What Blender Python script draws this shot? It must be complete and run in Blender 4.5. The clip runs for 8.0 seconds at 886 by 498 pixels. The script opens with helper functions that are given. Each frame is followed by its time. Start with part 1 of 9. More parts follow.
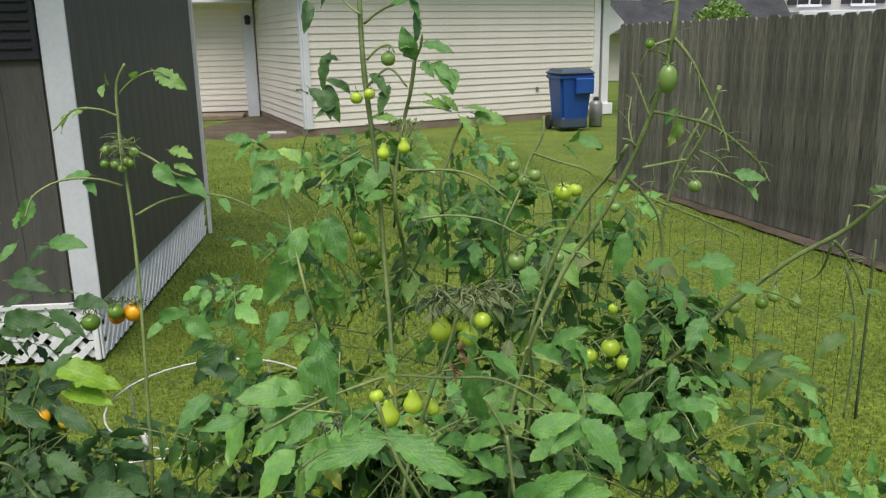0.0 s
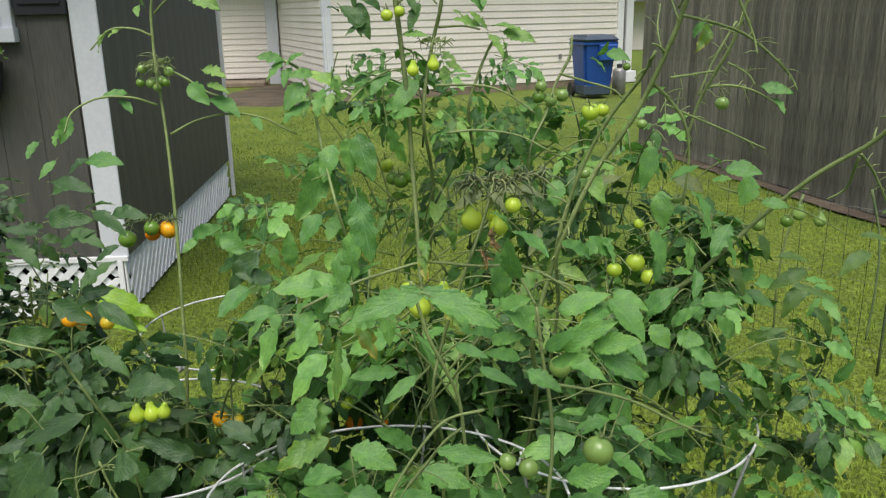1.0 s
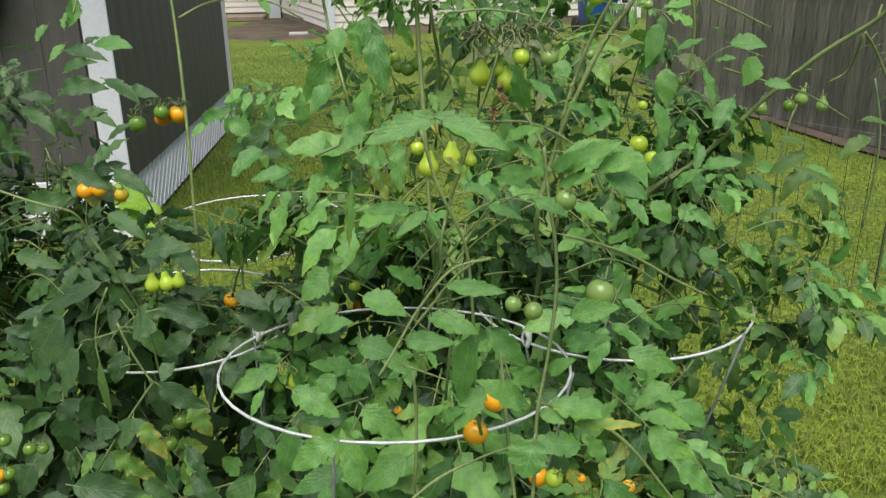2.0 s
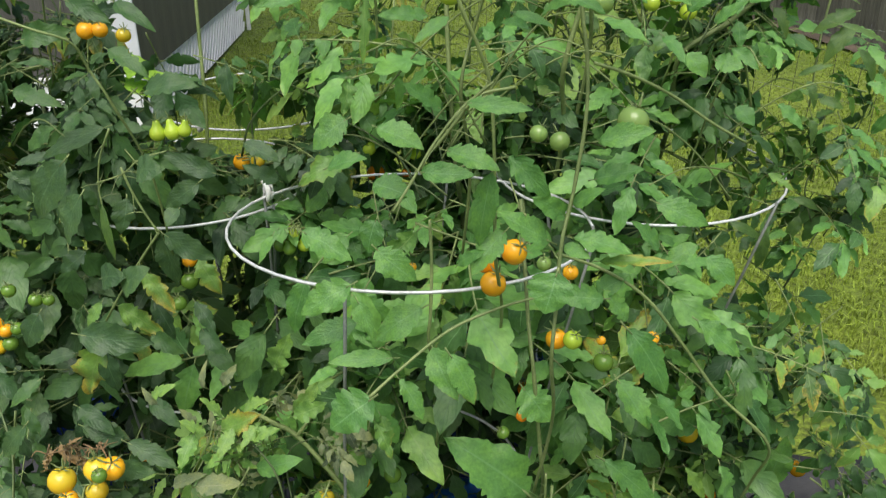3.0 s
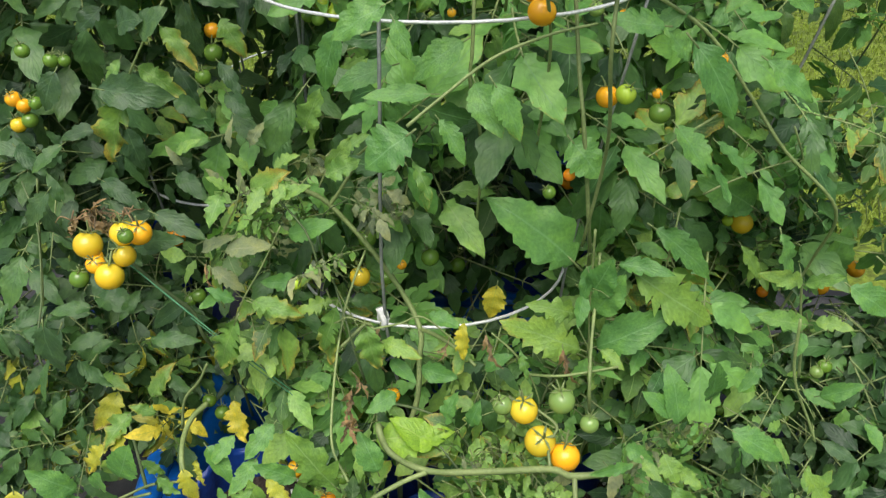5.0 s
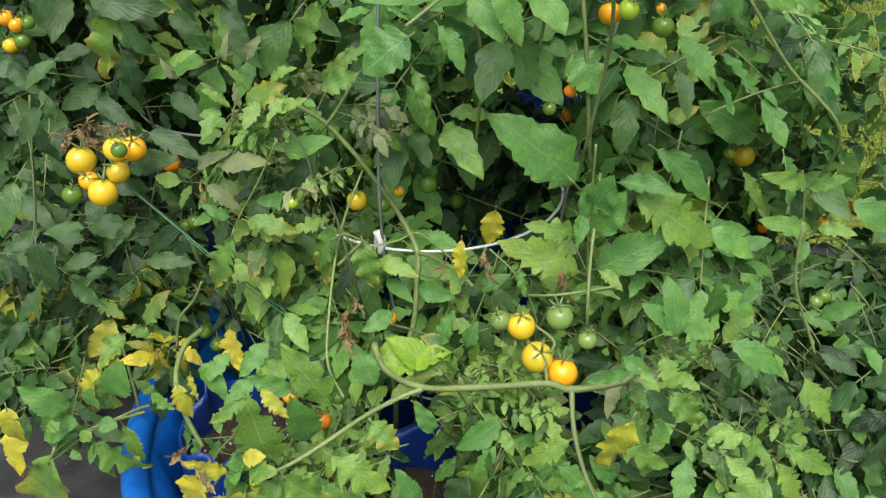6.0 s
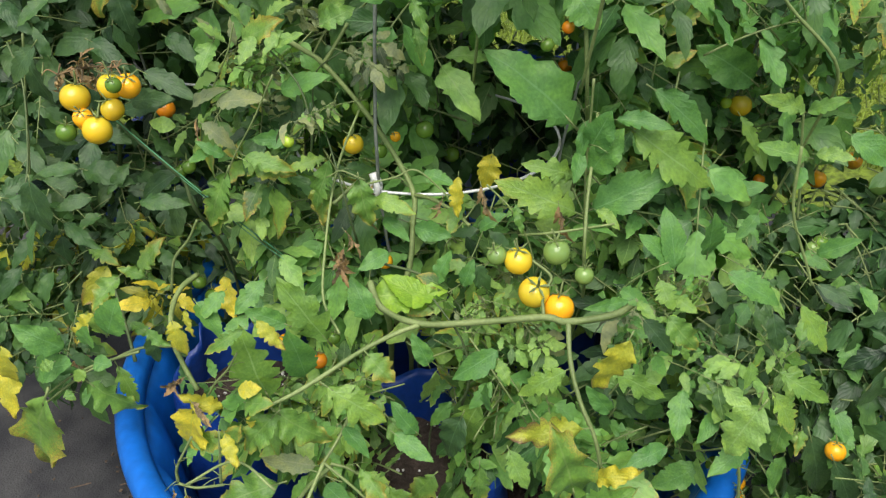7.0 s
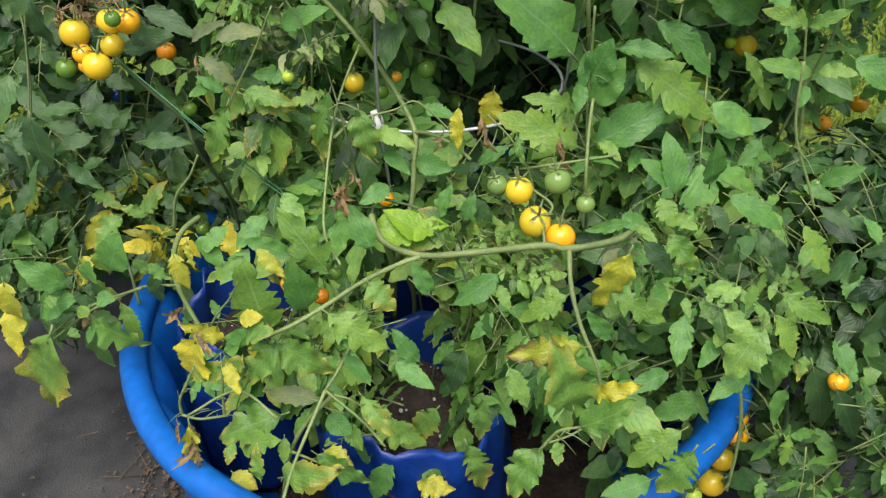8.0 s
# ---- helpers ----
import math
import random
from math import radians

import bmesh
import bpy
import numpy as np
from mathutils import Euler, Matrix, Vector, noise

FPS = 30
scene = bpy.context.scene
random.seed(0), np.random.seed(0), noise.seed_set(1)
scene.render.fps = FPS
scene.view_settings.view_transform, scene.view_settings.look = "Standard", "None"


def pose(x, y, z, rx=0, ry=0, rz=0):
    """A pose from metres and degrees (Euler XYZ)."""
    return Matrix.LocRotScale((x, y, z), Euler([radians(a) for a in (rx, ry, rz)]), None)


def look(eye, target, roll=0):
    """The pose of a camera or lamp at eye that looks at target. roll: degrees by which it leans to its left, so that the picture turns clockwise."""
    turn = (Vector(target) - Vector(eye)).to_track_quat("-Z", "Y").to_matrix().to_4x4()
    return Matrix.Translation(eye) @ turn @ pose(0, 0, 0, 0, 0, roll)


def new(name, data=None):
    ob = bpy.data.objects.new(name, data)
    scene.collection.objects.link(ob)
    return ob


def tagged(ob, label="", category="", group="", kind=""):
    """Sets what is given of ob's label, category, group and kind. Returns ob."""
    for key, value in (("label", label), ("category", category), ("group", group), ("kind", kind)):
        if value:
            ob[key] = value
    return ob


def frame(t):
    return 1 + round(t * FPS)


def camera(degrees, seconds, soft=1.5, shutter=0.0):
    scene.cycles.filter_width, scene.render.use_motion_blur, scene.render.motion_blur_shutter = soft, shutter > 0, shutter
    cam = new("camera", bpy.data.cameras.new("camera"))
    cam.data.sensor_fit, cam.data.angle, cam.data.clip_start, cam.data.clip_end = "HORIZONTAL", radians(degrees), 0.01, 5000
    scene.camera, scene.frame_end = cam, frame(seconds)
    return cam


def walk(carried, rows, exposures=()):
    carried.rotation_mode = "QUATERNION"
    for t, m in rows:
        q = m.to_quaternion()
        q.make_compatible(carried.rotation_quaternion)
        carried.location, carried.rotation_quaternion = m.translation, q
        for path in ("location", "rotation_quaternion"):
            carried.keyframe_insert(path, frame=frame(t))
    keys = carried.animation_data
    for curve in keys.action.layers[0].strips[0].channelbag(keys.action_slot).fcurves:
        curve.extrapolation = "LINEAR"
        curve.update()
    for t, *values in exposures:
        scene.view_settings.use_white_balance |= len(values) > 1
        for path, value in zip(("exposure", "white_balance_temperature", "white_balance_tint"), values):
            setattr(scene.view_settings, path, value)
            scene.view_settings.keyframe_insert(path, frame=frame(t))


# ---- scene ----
cam = camera(56.9, 8.0, 1.25, 0.2)
PATH = [
    (0, (0.001, -0.001, 1.632), (-0.008, 1.937, 1.137), -1.1),
    (0.5, (-0.004, -0.012, 1.598), (-0.036, 1.913, 1.056), -1.2),
    (1, (-0.011, -0.043, 1.561), (-0.07, 1.876, 1.001), -1.1),
    (1.5, (-0.013, -0.079, 1.528), (-0.084, 1.825, 0.921), -1.2),
    (2, (-0.019, -0.093, 1.485), (-0.08, 1.782, 0.791), -0.8),
    (3.5, (-0.025, -0.074, 1.341), (-0.14, 1.69, 0.406), -0.3),
    (4, (-0.029, -0.082, 1.297), (-0.156, 1.661, 0.322), -1.0),
    (4.5, (-0.034, -0.088, 1.254), (-0.179, 1.629, 0.238), -0.9),
    (5, (-0.035, -0.1, 1.208), (-0.2, 1.573, 0.124), -1.4),
    (6.5, (-0.033, -0.145, 1.118), (-0.183, 1.499, -0.011), -0.4),
    (7, (-0.034, -0.161, 1.091), (-0.177, 1.476, -0.05), -0.3),
    (7.5, (-0.033, -0.179, 1.061), (-0.199, 1.444, -0.097), -0.8),
    (8, (-0.024, -0.191, 1.044), (-0.185, 1.42, -0.13), -1.0),
]
walk(cam, [(t, look(eye, target, roll)) for t, eye, target, roll in PATH],
     exposures=((0.0, -0.02), (1.0, 0.06), (2.0, 0.13), (3.5, 0.25), (8.0, 0.31)))

# ---- light ----
world = bpy.data.worlds.new("sky")
scene.world = world
world.use_nodes = True
wn = world.node_tree.nodes
sky = wn.new("ShaderNodeTexSky")
sky.sky_type = "NISHITA"
sky.sun_disc = False
sky.sun_elevation = radians(68)
sky.sun_rotation = radians(187)
sky.air_density, sky.dust_density, sky.ozone_density = 1.0, 4.0, 1.0
wn["Background"].inputs["Strength"].default_value = 0.12
world.node_tree.links.new(sky.outputs[0], wn["Background"].inputs["Color"])
sun_data = bpy.data.lights.new("sun", "SUN")
sun_data.energy, sun_data.angle, sun_data.color = 3.6, radians(50), (1.0, 0.96, 0.9)
sun = new("sun", sun_data)
sun.matrix_basis = look((0, 0, 0), (0.05, 0.48, -1.0))
sun.location = (-2, -3, 12)


# ---- materials ----
def nodes_of(mat):
    mat.use_nodes = True
    return mat.node_tree.nodes, mat.node_tree.links


def ramp(nodes, links, fac, stops):
    r = nodes.new("ShaderNodeValToRGB")
    while len(r.color_ramp.elements) < len(stops):
        r.color_ramp.elements.new(0.5)
    for e, (p, c) in zip(r.color_ramp.elements, stops):
        e.position, e.color = p, (*c, 1)
    links.new(fac, r.inputs[0])
    return r.outputs[0]


def noise_node(nodes, links, scale, detail=4, coords="Object", stretch=None):
    tc = nodes.new("ShaderNodeTexCoord")
    n = nodes.new("ShaderNodeTexNoise")
    n.inputs["Scale"].default_value, n.inputs["Detail"].default_value = scale, detail
    out = tc.outputs[coords]
    if stretch:
        mp = nodes.new("ShaderNodeMapping")
        mp.inputs["Scale"].default_value = stretch
        links.new(out, mp.inputs[0])
        out = mp.outputs[0]
    links.new(out, n.inputs["Vector"])
    return n.outputs[0]


def mix(nodes, links, a, b, fac, blend="MIX"):
    m = nodes.new("ShaderNodeMix")
    m.data_type, m.blend_type = "RGBA", blend
    for sock, v in ((m.inputs["Factor"], fac), (m.inputs["A"], a), (m.inputs["B"], b)):
        if isinstance(v, (int, float)):
            sock.default_value = v
        elif isinstance(v, tuple):
            sock.default_value = (*v, 1)
        else:
            links.new(v, sock)
    return m.outputs["Result"]


def bump(nodes, links, height, bsdf, strength, distance=0.002):
    b = nodes.new("ShaderNodeBump")
    b.inputs["Strength"].default_value, b.inputs["Distance"].default_value = strength, distance
    links.new(height, b.inputs["Height"])
    links.new(b.outputs[0], bsdf.inputs["Normal"])


def math_node(nodes, links, op, a, b=0.0):
    m = nodes.new("ShaderNodeMath")
    m.operation = op
    for i, v in enumerate((a, b)):
        if isinstance(v, (int, float)):
            m.inputs[i].default_value = v
        else:
            links.new(v, m.inputs[i])
    return m.outputs[0]


def surface(name, c1, c2, scale, rough=0.6, fine=None, bumps=0.3, dist=0.002, metallic=0.0, vary=0.0, stretch=None, island=False, contrast=0.8, dip=0.72):
    """Two-tone surface: broad stains between c1 and c2, fine grain, relief, and a shift from piece to piece."""
    mat = bpy.data.materials.new(name)
    nodes, links = nodes_of(mat)
    bsdf = nodes["Principled BSDF"]
    n1 = noise_node(nodes, links, scale, 5, stretch=stretch)
    n2 = noise_node(nodes, links, fine or scale * 9, 6, stretch=stretch)
    col = ramp(nodes, links, n1, [(0.32, c1), (0.68, c2)])
    grain = ramp(nodes, links, n2, [(0.3, (dip, dip, dip)), (0.7, (1.15, 1.15, 1.15))])
    col = mix(nodes, links, col, grain, contrast, "MULTIPLY")
    if vary:
        src = nodes.new("ShaderNodeNewGeometry").outputs["Random Per Island"] if island else nodes.new("ShaderNodeObjectInfo").outputs["Random"]
        v = ramp(nodes, links, src, [(0.0, (1 - vary,) * 3), (1.0, (1 + vary,) * 3)])
        col = mix(nodes, links, col, v, 1.0, "MULTIPLY")
    links.new(col, bsdf.inputs["Base Color"])
    bsdf.inputs["Roughness"].default_value, bsdf.inputs["Metallic"].default_value = rough, metallic
    bump(nodes, links, n2, bsdf, bumps, dist)
    return mat


def leaf_material(name, c1, c2, edge, edge_amount, vein, rough=0.46, through_light=0.28):
    """Leaf blade: per-leaf tone, paler veins drawn on the blade, and a withered margin that spots inwards."""
    mat = bpy.data.materials.new(name)
    nodes, links = nodes_of(mat)
    bsdf, out = nodes["Principled BSDF"], nodes["Material Output"]
    info = nodes.new("ShaderNodeObjectInfo")
    geo = nodes.new("ShaderNodeNewGeometry")
    uv = nodes.new("ShaderNodeUVMap")
    uv.uv_map = "blade"
    sep = nodes.new("ShaderNodeSeparateXYZ")
    links.new(uv.outputs[0], sep.inputs[0])
    side = math_node(nodes, links, "ABSOLUTE", math_node(nodes, links, "SUBTRACT", sep.outputs[0], 0.5))
    base = mix(nodes, links, c1, c2, info.outputs["Random"])
    tone = ramp(nodes, links, geo.outputs["Random Per Island"], [(0.0, (0.42, 0.48, 0.52)), (0.45, (0.88, 0.90, 0.88)), (0.85, (1.16, 1.12, 1.08)), (1.0, (1.55, 1.40, 1.5))])
    base = mix(nodes, links, base, tone, 1.0, "MULTIPLY")
    blot = noise_node(nodes, links, 30, 5)
    base = mix(nodes, links, base, ramp(nodes, links, blot, [(0.3, (0.8, 0.82, 0.8)), (0.7, (1.18, 1.15, 1.1))]), 1.0, "MULTIPLY")
    patch = math_node(nodes, links, "ADD", noise_node(nodes, links, 5, 3), math_node(nodes, links, "MULTIPLY", sep.outputs[1], 0.22))
    faded = mix(nodes, links, base, (1.45, 1.30, 0.95), 1.0, "MULTIPLY")
    base = mix(nodes, links, base, faded, ramp(nodes, links, patch, [(0.52, (0, 0, 0)), (0.82, (0.85, 0.85, 0.85))]))
    slant = math_node(nodes, links, "SUBTRACT", math_node(nodes, links, "MULTIPLY", sep.outputs[1], 21.0), math_node(nodes, links, "MULTIPLY", side, 17.0))
    wander = noise_node(nodes, links, 9, 2, "UV")
    slant = math_node(nodes, links, "ADD", slant, math_node(nodes, links, "MULTIPLY", math_node(nodes, links, "SUBTRACT", wander, 0.5), 2.6))
    ribs = math_node(nodes, links, "POWER", math_node(nodes, links, "ABSOLUTE", math_node(nodes, links, "SINE", slant)), 0.5)
    rib_mask = math_node(nodes, links, "MULTIPLY", math_node(nodes, links, "LESS_THAN", ribs, 0.32), 0.18)
    mid = math_node(nodes, links, "MULTIPLY", math_node(nodes, links, "LESS_THAN", side, 0.018), 0.6)
    base = mix(nodes, links, base, vein, math_node(nodes, links, "MAXIMUM", mid, rib_mask))
    rim = math_node(nodes, links, "ADD", math_node(nodes, links, "MULTIPLY", side, 0.75), math_node(nodes, links, "MULTIPLY", sep.outputs[1], 0.46))
    spots = noise_node(nodes, links, 55, 5)
    wear = math_node(nodes, links, "ADD", rim, math_node(nodes, links, "MULTIPLY", spots, 0.7))
    wear = math_node(nodes, links, "ADD", wear, math_node(nodes, links, "MULTIPLY", info.outputs["Random"], 0.35))
    mask = ramp(nodes, links, math_node(nodes, links, "ADD", wear, edge_amount - 1.0), [(0.38, (0, 0, 0)), (0.70, (1, 1, 1))])
    scorch = tuple(c * k for c, k in zip(edge, (0.62, 0.45, 0.9)))
    edge_col = mix(nodes, links, edge, scorch, ramp(nodes, links, noise_node(nodes, links, 70, 3), [(0.45, (0, 0, 0)), (0.62, (1, 1, 1))]))
    base = mix(nodes, links, base, edge_col, mask)
    links.new(base, bsdf.inputs["Base Color"])
    bsdf.inputs["Roughness"].default_value = rough
    bsdf.inputs["Specular IOR Level"].default_value = 0.5
    bsdf.inputs["Sheen Weight"].default_value = 0.05
    bsdf.inputs["Sheen Roughness"].default_value = 0.45
    bsdf.inputs["Sheen Tint"].default_value = (0.80, 0.92, 0.84, 1)
    tr = nodes.new("ShaderNodeBsdfTranslucent")
    links.new(mix(nodes, links, base, (1.25, 1.35, 0.7), 1.0, "MULTIPLY"), tr.inputs["Color"])
    ms = nodes.new("ShaderNodeMixShader")
    ms.inputs[0].default_value = through_light
    links.new(bsdf.outputs[0], ms.inputs[1])
    links.new(tr.outputs[0], ms.inputs[2])
    links.new(ms.outputs[0], out.inputs["Surface"])
    bump(nodes, links, math_node(nodes, links, "ADD", math_node(nodes, links, "MULTIPLY", ribs, 0.5), blot), bsdf, 0.32, 0.0025)
    return mat


def fruit_material(name, c1, c2, rough=0.22):
    mat = bpy.data.materials.new(name)
    nodes, links = nodes_of(mat)
    bsdf = nodes["Principled BSDF"]
    info = nodes.new("ShaderNodeObjectInfo")
    tc = nodes.new("ShaderNodeTexCoord")
    sep = nodes.new("ShaderNodeSeparateXYZ")
    links.new(tc.outputs["Generated"], sep.inputs[0])
    n = noise_node(nodes, links, 45, 3)
    f = math_node(nodes, links, "ADD", math_node(nodes, links, "MULTIPLY", sep.outputs[2], 0.6), math_node(nodes, links, "MULTIPLY", n, 0.5))
    col = ramp(nodes, links, f, [(0.25, c1), (0.85, c2)])
    col = mix(nodes, links, col, ramp(nodes, links, info.outputs["Random"], [(0, (0.85, 0.85, 0.85)), (1, (1.12, 1.12, 1.12))]), 1.0, "MULTIPLY")
    links.new(col, bsdf.inputs["Base Color"])
    bsdf.inputs["Roughness"].default_value = rough
    bsdf.inputs["Subsurface Weight"].default_value = 0.12
    bsdf.inputs["Subsurface Radius"].default_value = (0.006, 0.004, 0.001)
    return mat


M = {}
M["leaf"] = leaf_material("leaf_green", (0.073, 0.205, 0.050), (0.122, 0.290, 0.070), (0.34, 0.31, 0.05), 0.02, (0.16, 0.33, 0.12))
# darker copy of the green leaf; puts foliage shade into the colour
M["leaf_dark"] = leaf_material("leaf_deep_green_shaded", (0.032, 0.090, 0.027), (0.058, 0.142, 0.038), (0.16, 0.13, 0.035), -0.04, (0.06, 0.13, 0.045))
# duller left-hand green, darkened further to hold shade
M["leaf_blue"] = leaf_material("leaf_blue_green_shaded", (0.036, 0.090, 0.034), (0.062, 0.134, 0.048), (0.24, 0.21, 0.05), 0.0, (0.10, 0.19, 0.08))
M["leaf_lobed"] = leaf_material("leaf_mottled_green", (0.125, 0.255, 0.050), (0.200, 0.350, 0.066), (0.42, 0.38, 0.06), 0.14, (0.24, 0.38, 0.13))
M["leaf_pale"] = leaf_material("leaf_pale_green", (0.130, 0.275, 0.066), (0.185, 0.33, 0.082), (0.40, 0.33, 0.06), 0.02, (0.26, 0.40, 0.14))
M["leaf_edge"] = leaf_material("leaf_yellow_margin", (0.094, 0.220, 0.046), (0.148, 0.290, 0.058), (0.42, 0.38, 0.05), 0.34, (0.22, 0.33, 0.1))
M["leaf_yellow"] = leaf_material("leaf_yellow", (0.50, 0.46, 0.045), (0.31, 0.37, 0.045), (0.20, 0.12, 0.055), 0.30, (0.40, 0.44, 0.06))
M["leaf_dry"] = leaf_material("leaf_withered", (0.25, 0.165, 0.085), (0.33, 0.25, 0.14), (0.14, 0.07, 0.035), 0.0, (0.34, 0.25, 0.14), 0.8)
M["leaf_grey"] = leaf_material("leaf_greyed", (0.14, 0.19, 0.10), (0.20, 0.25, 0.13), (0.26, 0.2, 0.13), 0.0, (0.28, 0.29, 0.18), 0.75)
M["leaf_bright"] = leaf_material("leaf_bright_green", (0.17, 0.34, 0.03), (0.22, 0.38, 0.04), (0.3, 0.33, 0.05), -0.35, (0.32, 0.46, 0.1))
M["leaf_curl"] = leaf_material("leaf_curled", (0.055, 0.125, 0.030), (0.09, 0.175, 0.045), (0.22, 0.17, 0.06), 0.05, (0.1, 0.19, 0.07))
M["stem"] = surface("stem_green", (0.13, 0.185, 0.055), (0.22, 0.28, 0.10), 25, 0.6, 260, 0.5, 0.001, vary=0.15)
M["stem_dark"] = surface("stem_dark", (0.06, 0.10, 0.035), (0.10, 0.14, 0.05), 25, 0.65, 260, 0.5, 0.001, vary=0.15)
M["orange"] = fruit_material("fruit_orange", (0.92, 0.36, 0.010), (0.90, 0.46, 0.020))
M["yellow"] = fruit_material("fruit_yellow", (0.84, 0.47, 0.012), (0.56, 0.46, 0.035))
M["red"] = fruit_material("fruit_red_orange", (0.80, 0.19, 0.010), (0.78, 0.30, 0.015))
M["green"] = fruit_material("fruit_green", (0.16, 0.28, 0.035), (0.11, 0.22, 0.03))
M["lime"] = fruit_material("fruit_lime", (0.50, 0.62, 0.05), (0.36, 0.52, 0.05))
M["pale"] = fruit_material("fruit_pale_green", (0.24, 0.36, 0.09), (0.19, 0.31, 0.08))
M["galv"] = surface("galvanised_wire", (0.66, 0.68, 0.68), (0.80, 0.82, 0.82), 30, 0.36, 300, 0.3, 0.0006, metallic=0.25)
M["galv_dark"] = surface("weathered_wire", (0.17, 0.19, 0.17), (0.27, 0.29, 0.265), 30, 0.6, 300, 0.3, 0.0006, metallic=0.2)
M["tie"] = surface("white_tie", (0.8, 0.8, 0.78), (0.9, 0.9, 0.88), 40, 0.6, 300, 0.2)
M["tub"] = surface("blue_tub_plastic", (0.004, 0.095, 0.42), (0.006, 0.130, 0.50), 5, 0.34, 60, 0.15, 0.001)
M["bag"] = surface("blue_bag_plastic", (0.004, 0.028, 0.18), (0.007, 0.052, 0.29), 9, 0.42, 60, 0.5, 0.004)
M["soil"] = surface("potting_soil", (0.025, 0.017, 0.012), (0.07, 0.052, 0.04), 25, 0.95, 140, 1.0, 0.01)
M["perlite"] = surface("white_perlite", (0.5, 0.5, 0.48), (0.72, 0.72, 0.7), 90, 0.9, 300, 0.6, 0.003)
M["fabric"] = surface("weed_fabric", (0.014, 0.015, 0.017), (0.058, 0.058, 0.056), 14, 0.72, 300, 0.9, 0.002)
M["debris"] = surface("dry_debris", (0.05, 0.035, 0.022), (0.17, 0.12, 0.075), 40, 0.9, 200, 0.6, vary=0.3, island=True)
M["twine"] = surface("green_twine", (0.05, 0.20, 0.09), (0.08, 0.28, 0.13), 60, 0.55, 400, 0.4)
M["lawn"] = surface("lawn", (0.105, 0.170, 0.012), (0.185, 0.255, 0.022), 1.4, 0.9, 46, 1.0, 0.02, contrast=1.0, dip=0.30)
M["grass"] = surface("grass_blade", (0.13, 0.20, 0.014), (0.20, 0.275, 0.028), 1.1, 0.6, 30, 0.1, vary=0.35, island=True)
M["earth"] = surface("bare_earth", (0.055, 0.043, 0.028), (0.13, 0.10, 0.068), 2.5, 0.95, 40, 0.9, 0.02)
M["siding"] = surface("cream_vinyl_siding", (0.73, 0.675, 0.60), (0.81, 0.755, 0.685), 0.8, 0.45, 25, 0.15, 0.001, contrast=0.2, vary=0.03)
M["pale_siding"] = surface("pale_grey_siding", (0.36, 0.36, 0.345), (0.44, 0.44, 0.42), 0.8, 0.6, 25, 0.15, contrast=0.2)
M["trim"] = surface("white_trim", (0.63, 0.65, 0.70), (0.72, 0.735, 0.78), 2, 0.5, 40, 0.2, contrast=0.2)
M["white"] = surface("bright_white_paint", (0.74, 0.74, 0.74), (0.82, 0.82, 0.82), 2, 0.5, 40, 0.2, contrast=0.2)
M["concrete"] = surface("foundation", (0.19, 0.145, 0.105), (0.30, 0.24, 0.18), 2.5, 0.9, 40, 0.6, 0.004)
M["shed"] = surface("grey_shed_board", (0.072, 0.070, 0.064), (0.105, 0.10, 0.09), 2.2, 0.6, 30, 0.5, 0.003, stretch=(5, 5, 0.35))
M["lattice"] = surface("white_lattice", (0.78, 0.79, 0.80), (0.86, 0.86, 0.87), 3, 0.5, 60, 0.2, contrast=0.2, vary=0.06)
# near-black that stands for the shade behind the shed's lattice
M["dark"] = surface("lattice_void_shade", (0.012, 0.012, 0.012), (0.03, 0.03, 0.03), 4, 0.9)
M["shutter"] = surface("black_shutter", (0.014, 0.016, 0.021), (0.026, 0.028, 0.034), 4, 0.7, 60, 0.3)
M["fence"] = surface("weathered_fence_board", (0.070, 0.070, 0.056), (0.27, 0.255, 0.20), 1.3, 0.85, 16, 0.9, 0.006, vary=0.34, stretch=(4.5, 4.5, 0.45), contrast=1.0, dip=0.5)
M["fence_rail"] = surface("fence_rail", (0.11, 0.10, 0.09), (0.2, 0.18, 0.16), 3, 0.85, 20, 0.8, 0.005)
M["bin"] = surface("blue_bin_plastic", (0.008, 0.055, 0.26), (0.013, 0.075, 0.32), 3, 0.45, 60, 0.3)
M["bin_lid"] = surface("grey_lid_plastic", (0.035, 0.055, 0.085), (0.055, 0.075, 0.11), 3, 0.5, 60, 0.3)
M["rubber"] = surface("black_rubber", (0.015, 0.015, 0.015), (0.03, 0.03, 0.03), 9, 0.7)
M["metal_grey"] = surface("grey_metal", (0.22, 0.22, 0.21), (0.33, 0.33, 0.32), 5, 0.45, 60, 0.3, metallic=0.4)
M["roof"] = surface("asphalt_shingle", (0.028, 0.03, 0.034), (0.055, 0.058, 0.064), 1.5, 0.9, 12, 0.8, 0.01)
M["shrub"] = surface("shrub_leaf", (0.09, 0.19, 0.02), (0.17, 0.29, 0.04), 3, 0.6, 30, 0.1, vary=0.35, island=True)
glass = bpy.data.materials.new("window_glass")
gn, gl = nodes_of(glass)
gn["Principled BSDF"].inputs["Base Color"].default_value = (0.03, 0.035, 0.04, 1)
gn["Principled BSDF"].inputs["Roughness"].default_value = 0.05
M["glass"] = glass


# ---- builders ----
def mesh_from(bm, name, mats, smooth=False):
    me = bpy.data.meshes.new(name)
    bmesh.ops.recalc_face_normals(bm, faces=bm.faces[:]) if not smooth == "leaf" else None
    bm.to_mesh(me)
    bm.free()
    for m in mats:
        me.materials.append(m)
    if smooth:
        me.polygons.foreach_set("use_smooth", [True] * len(me.polygons))
    return me


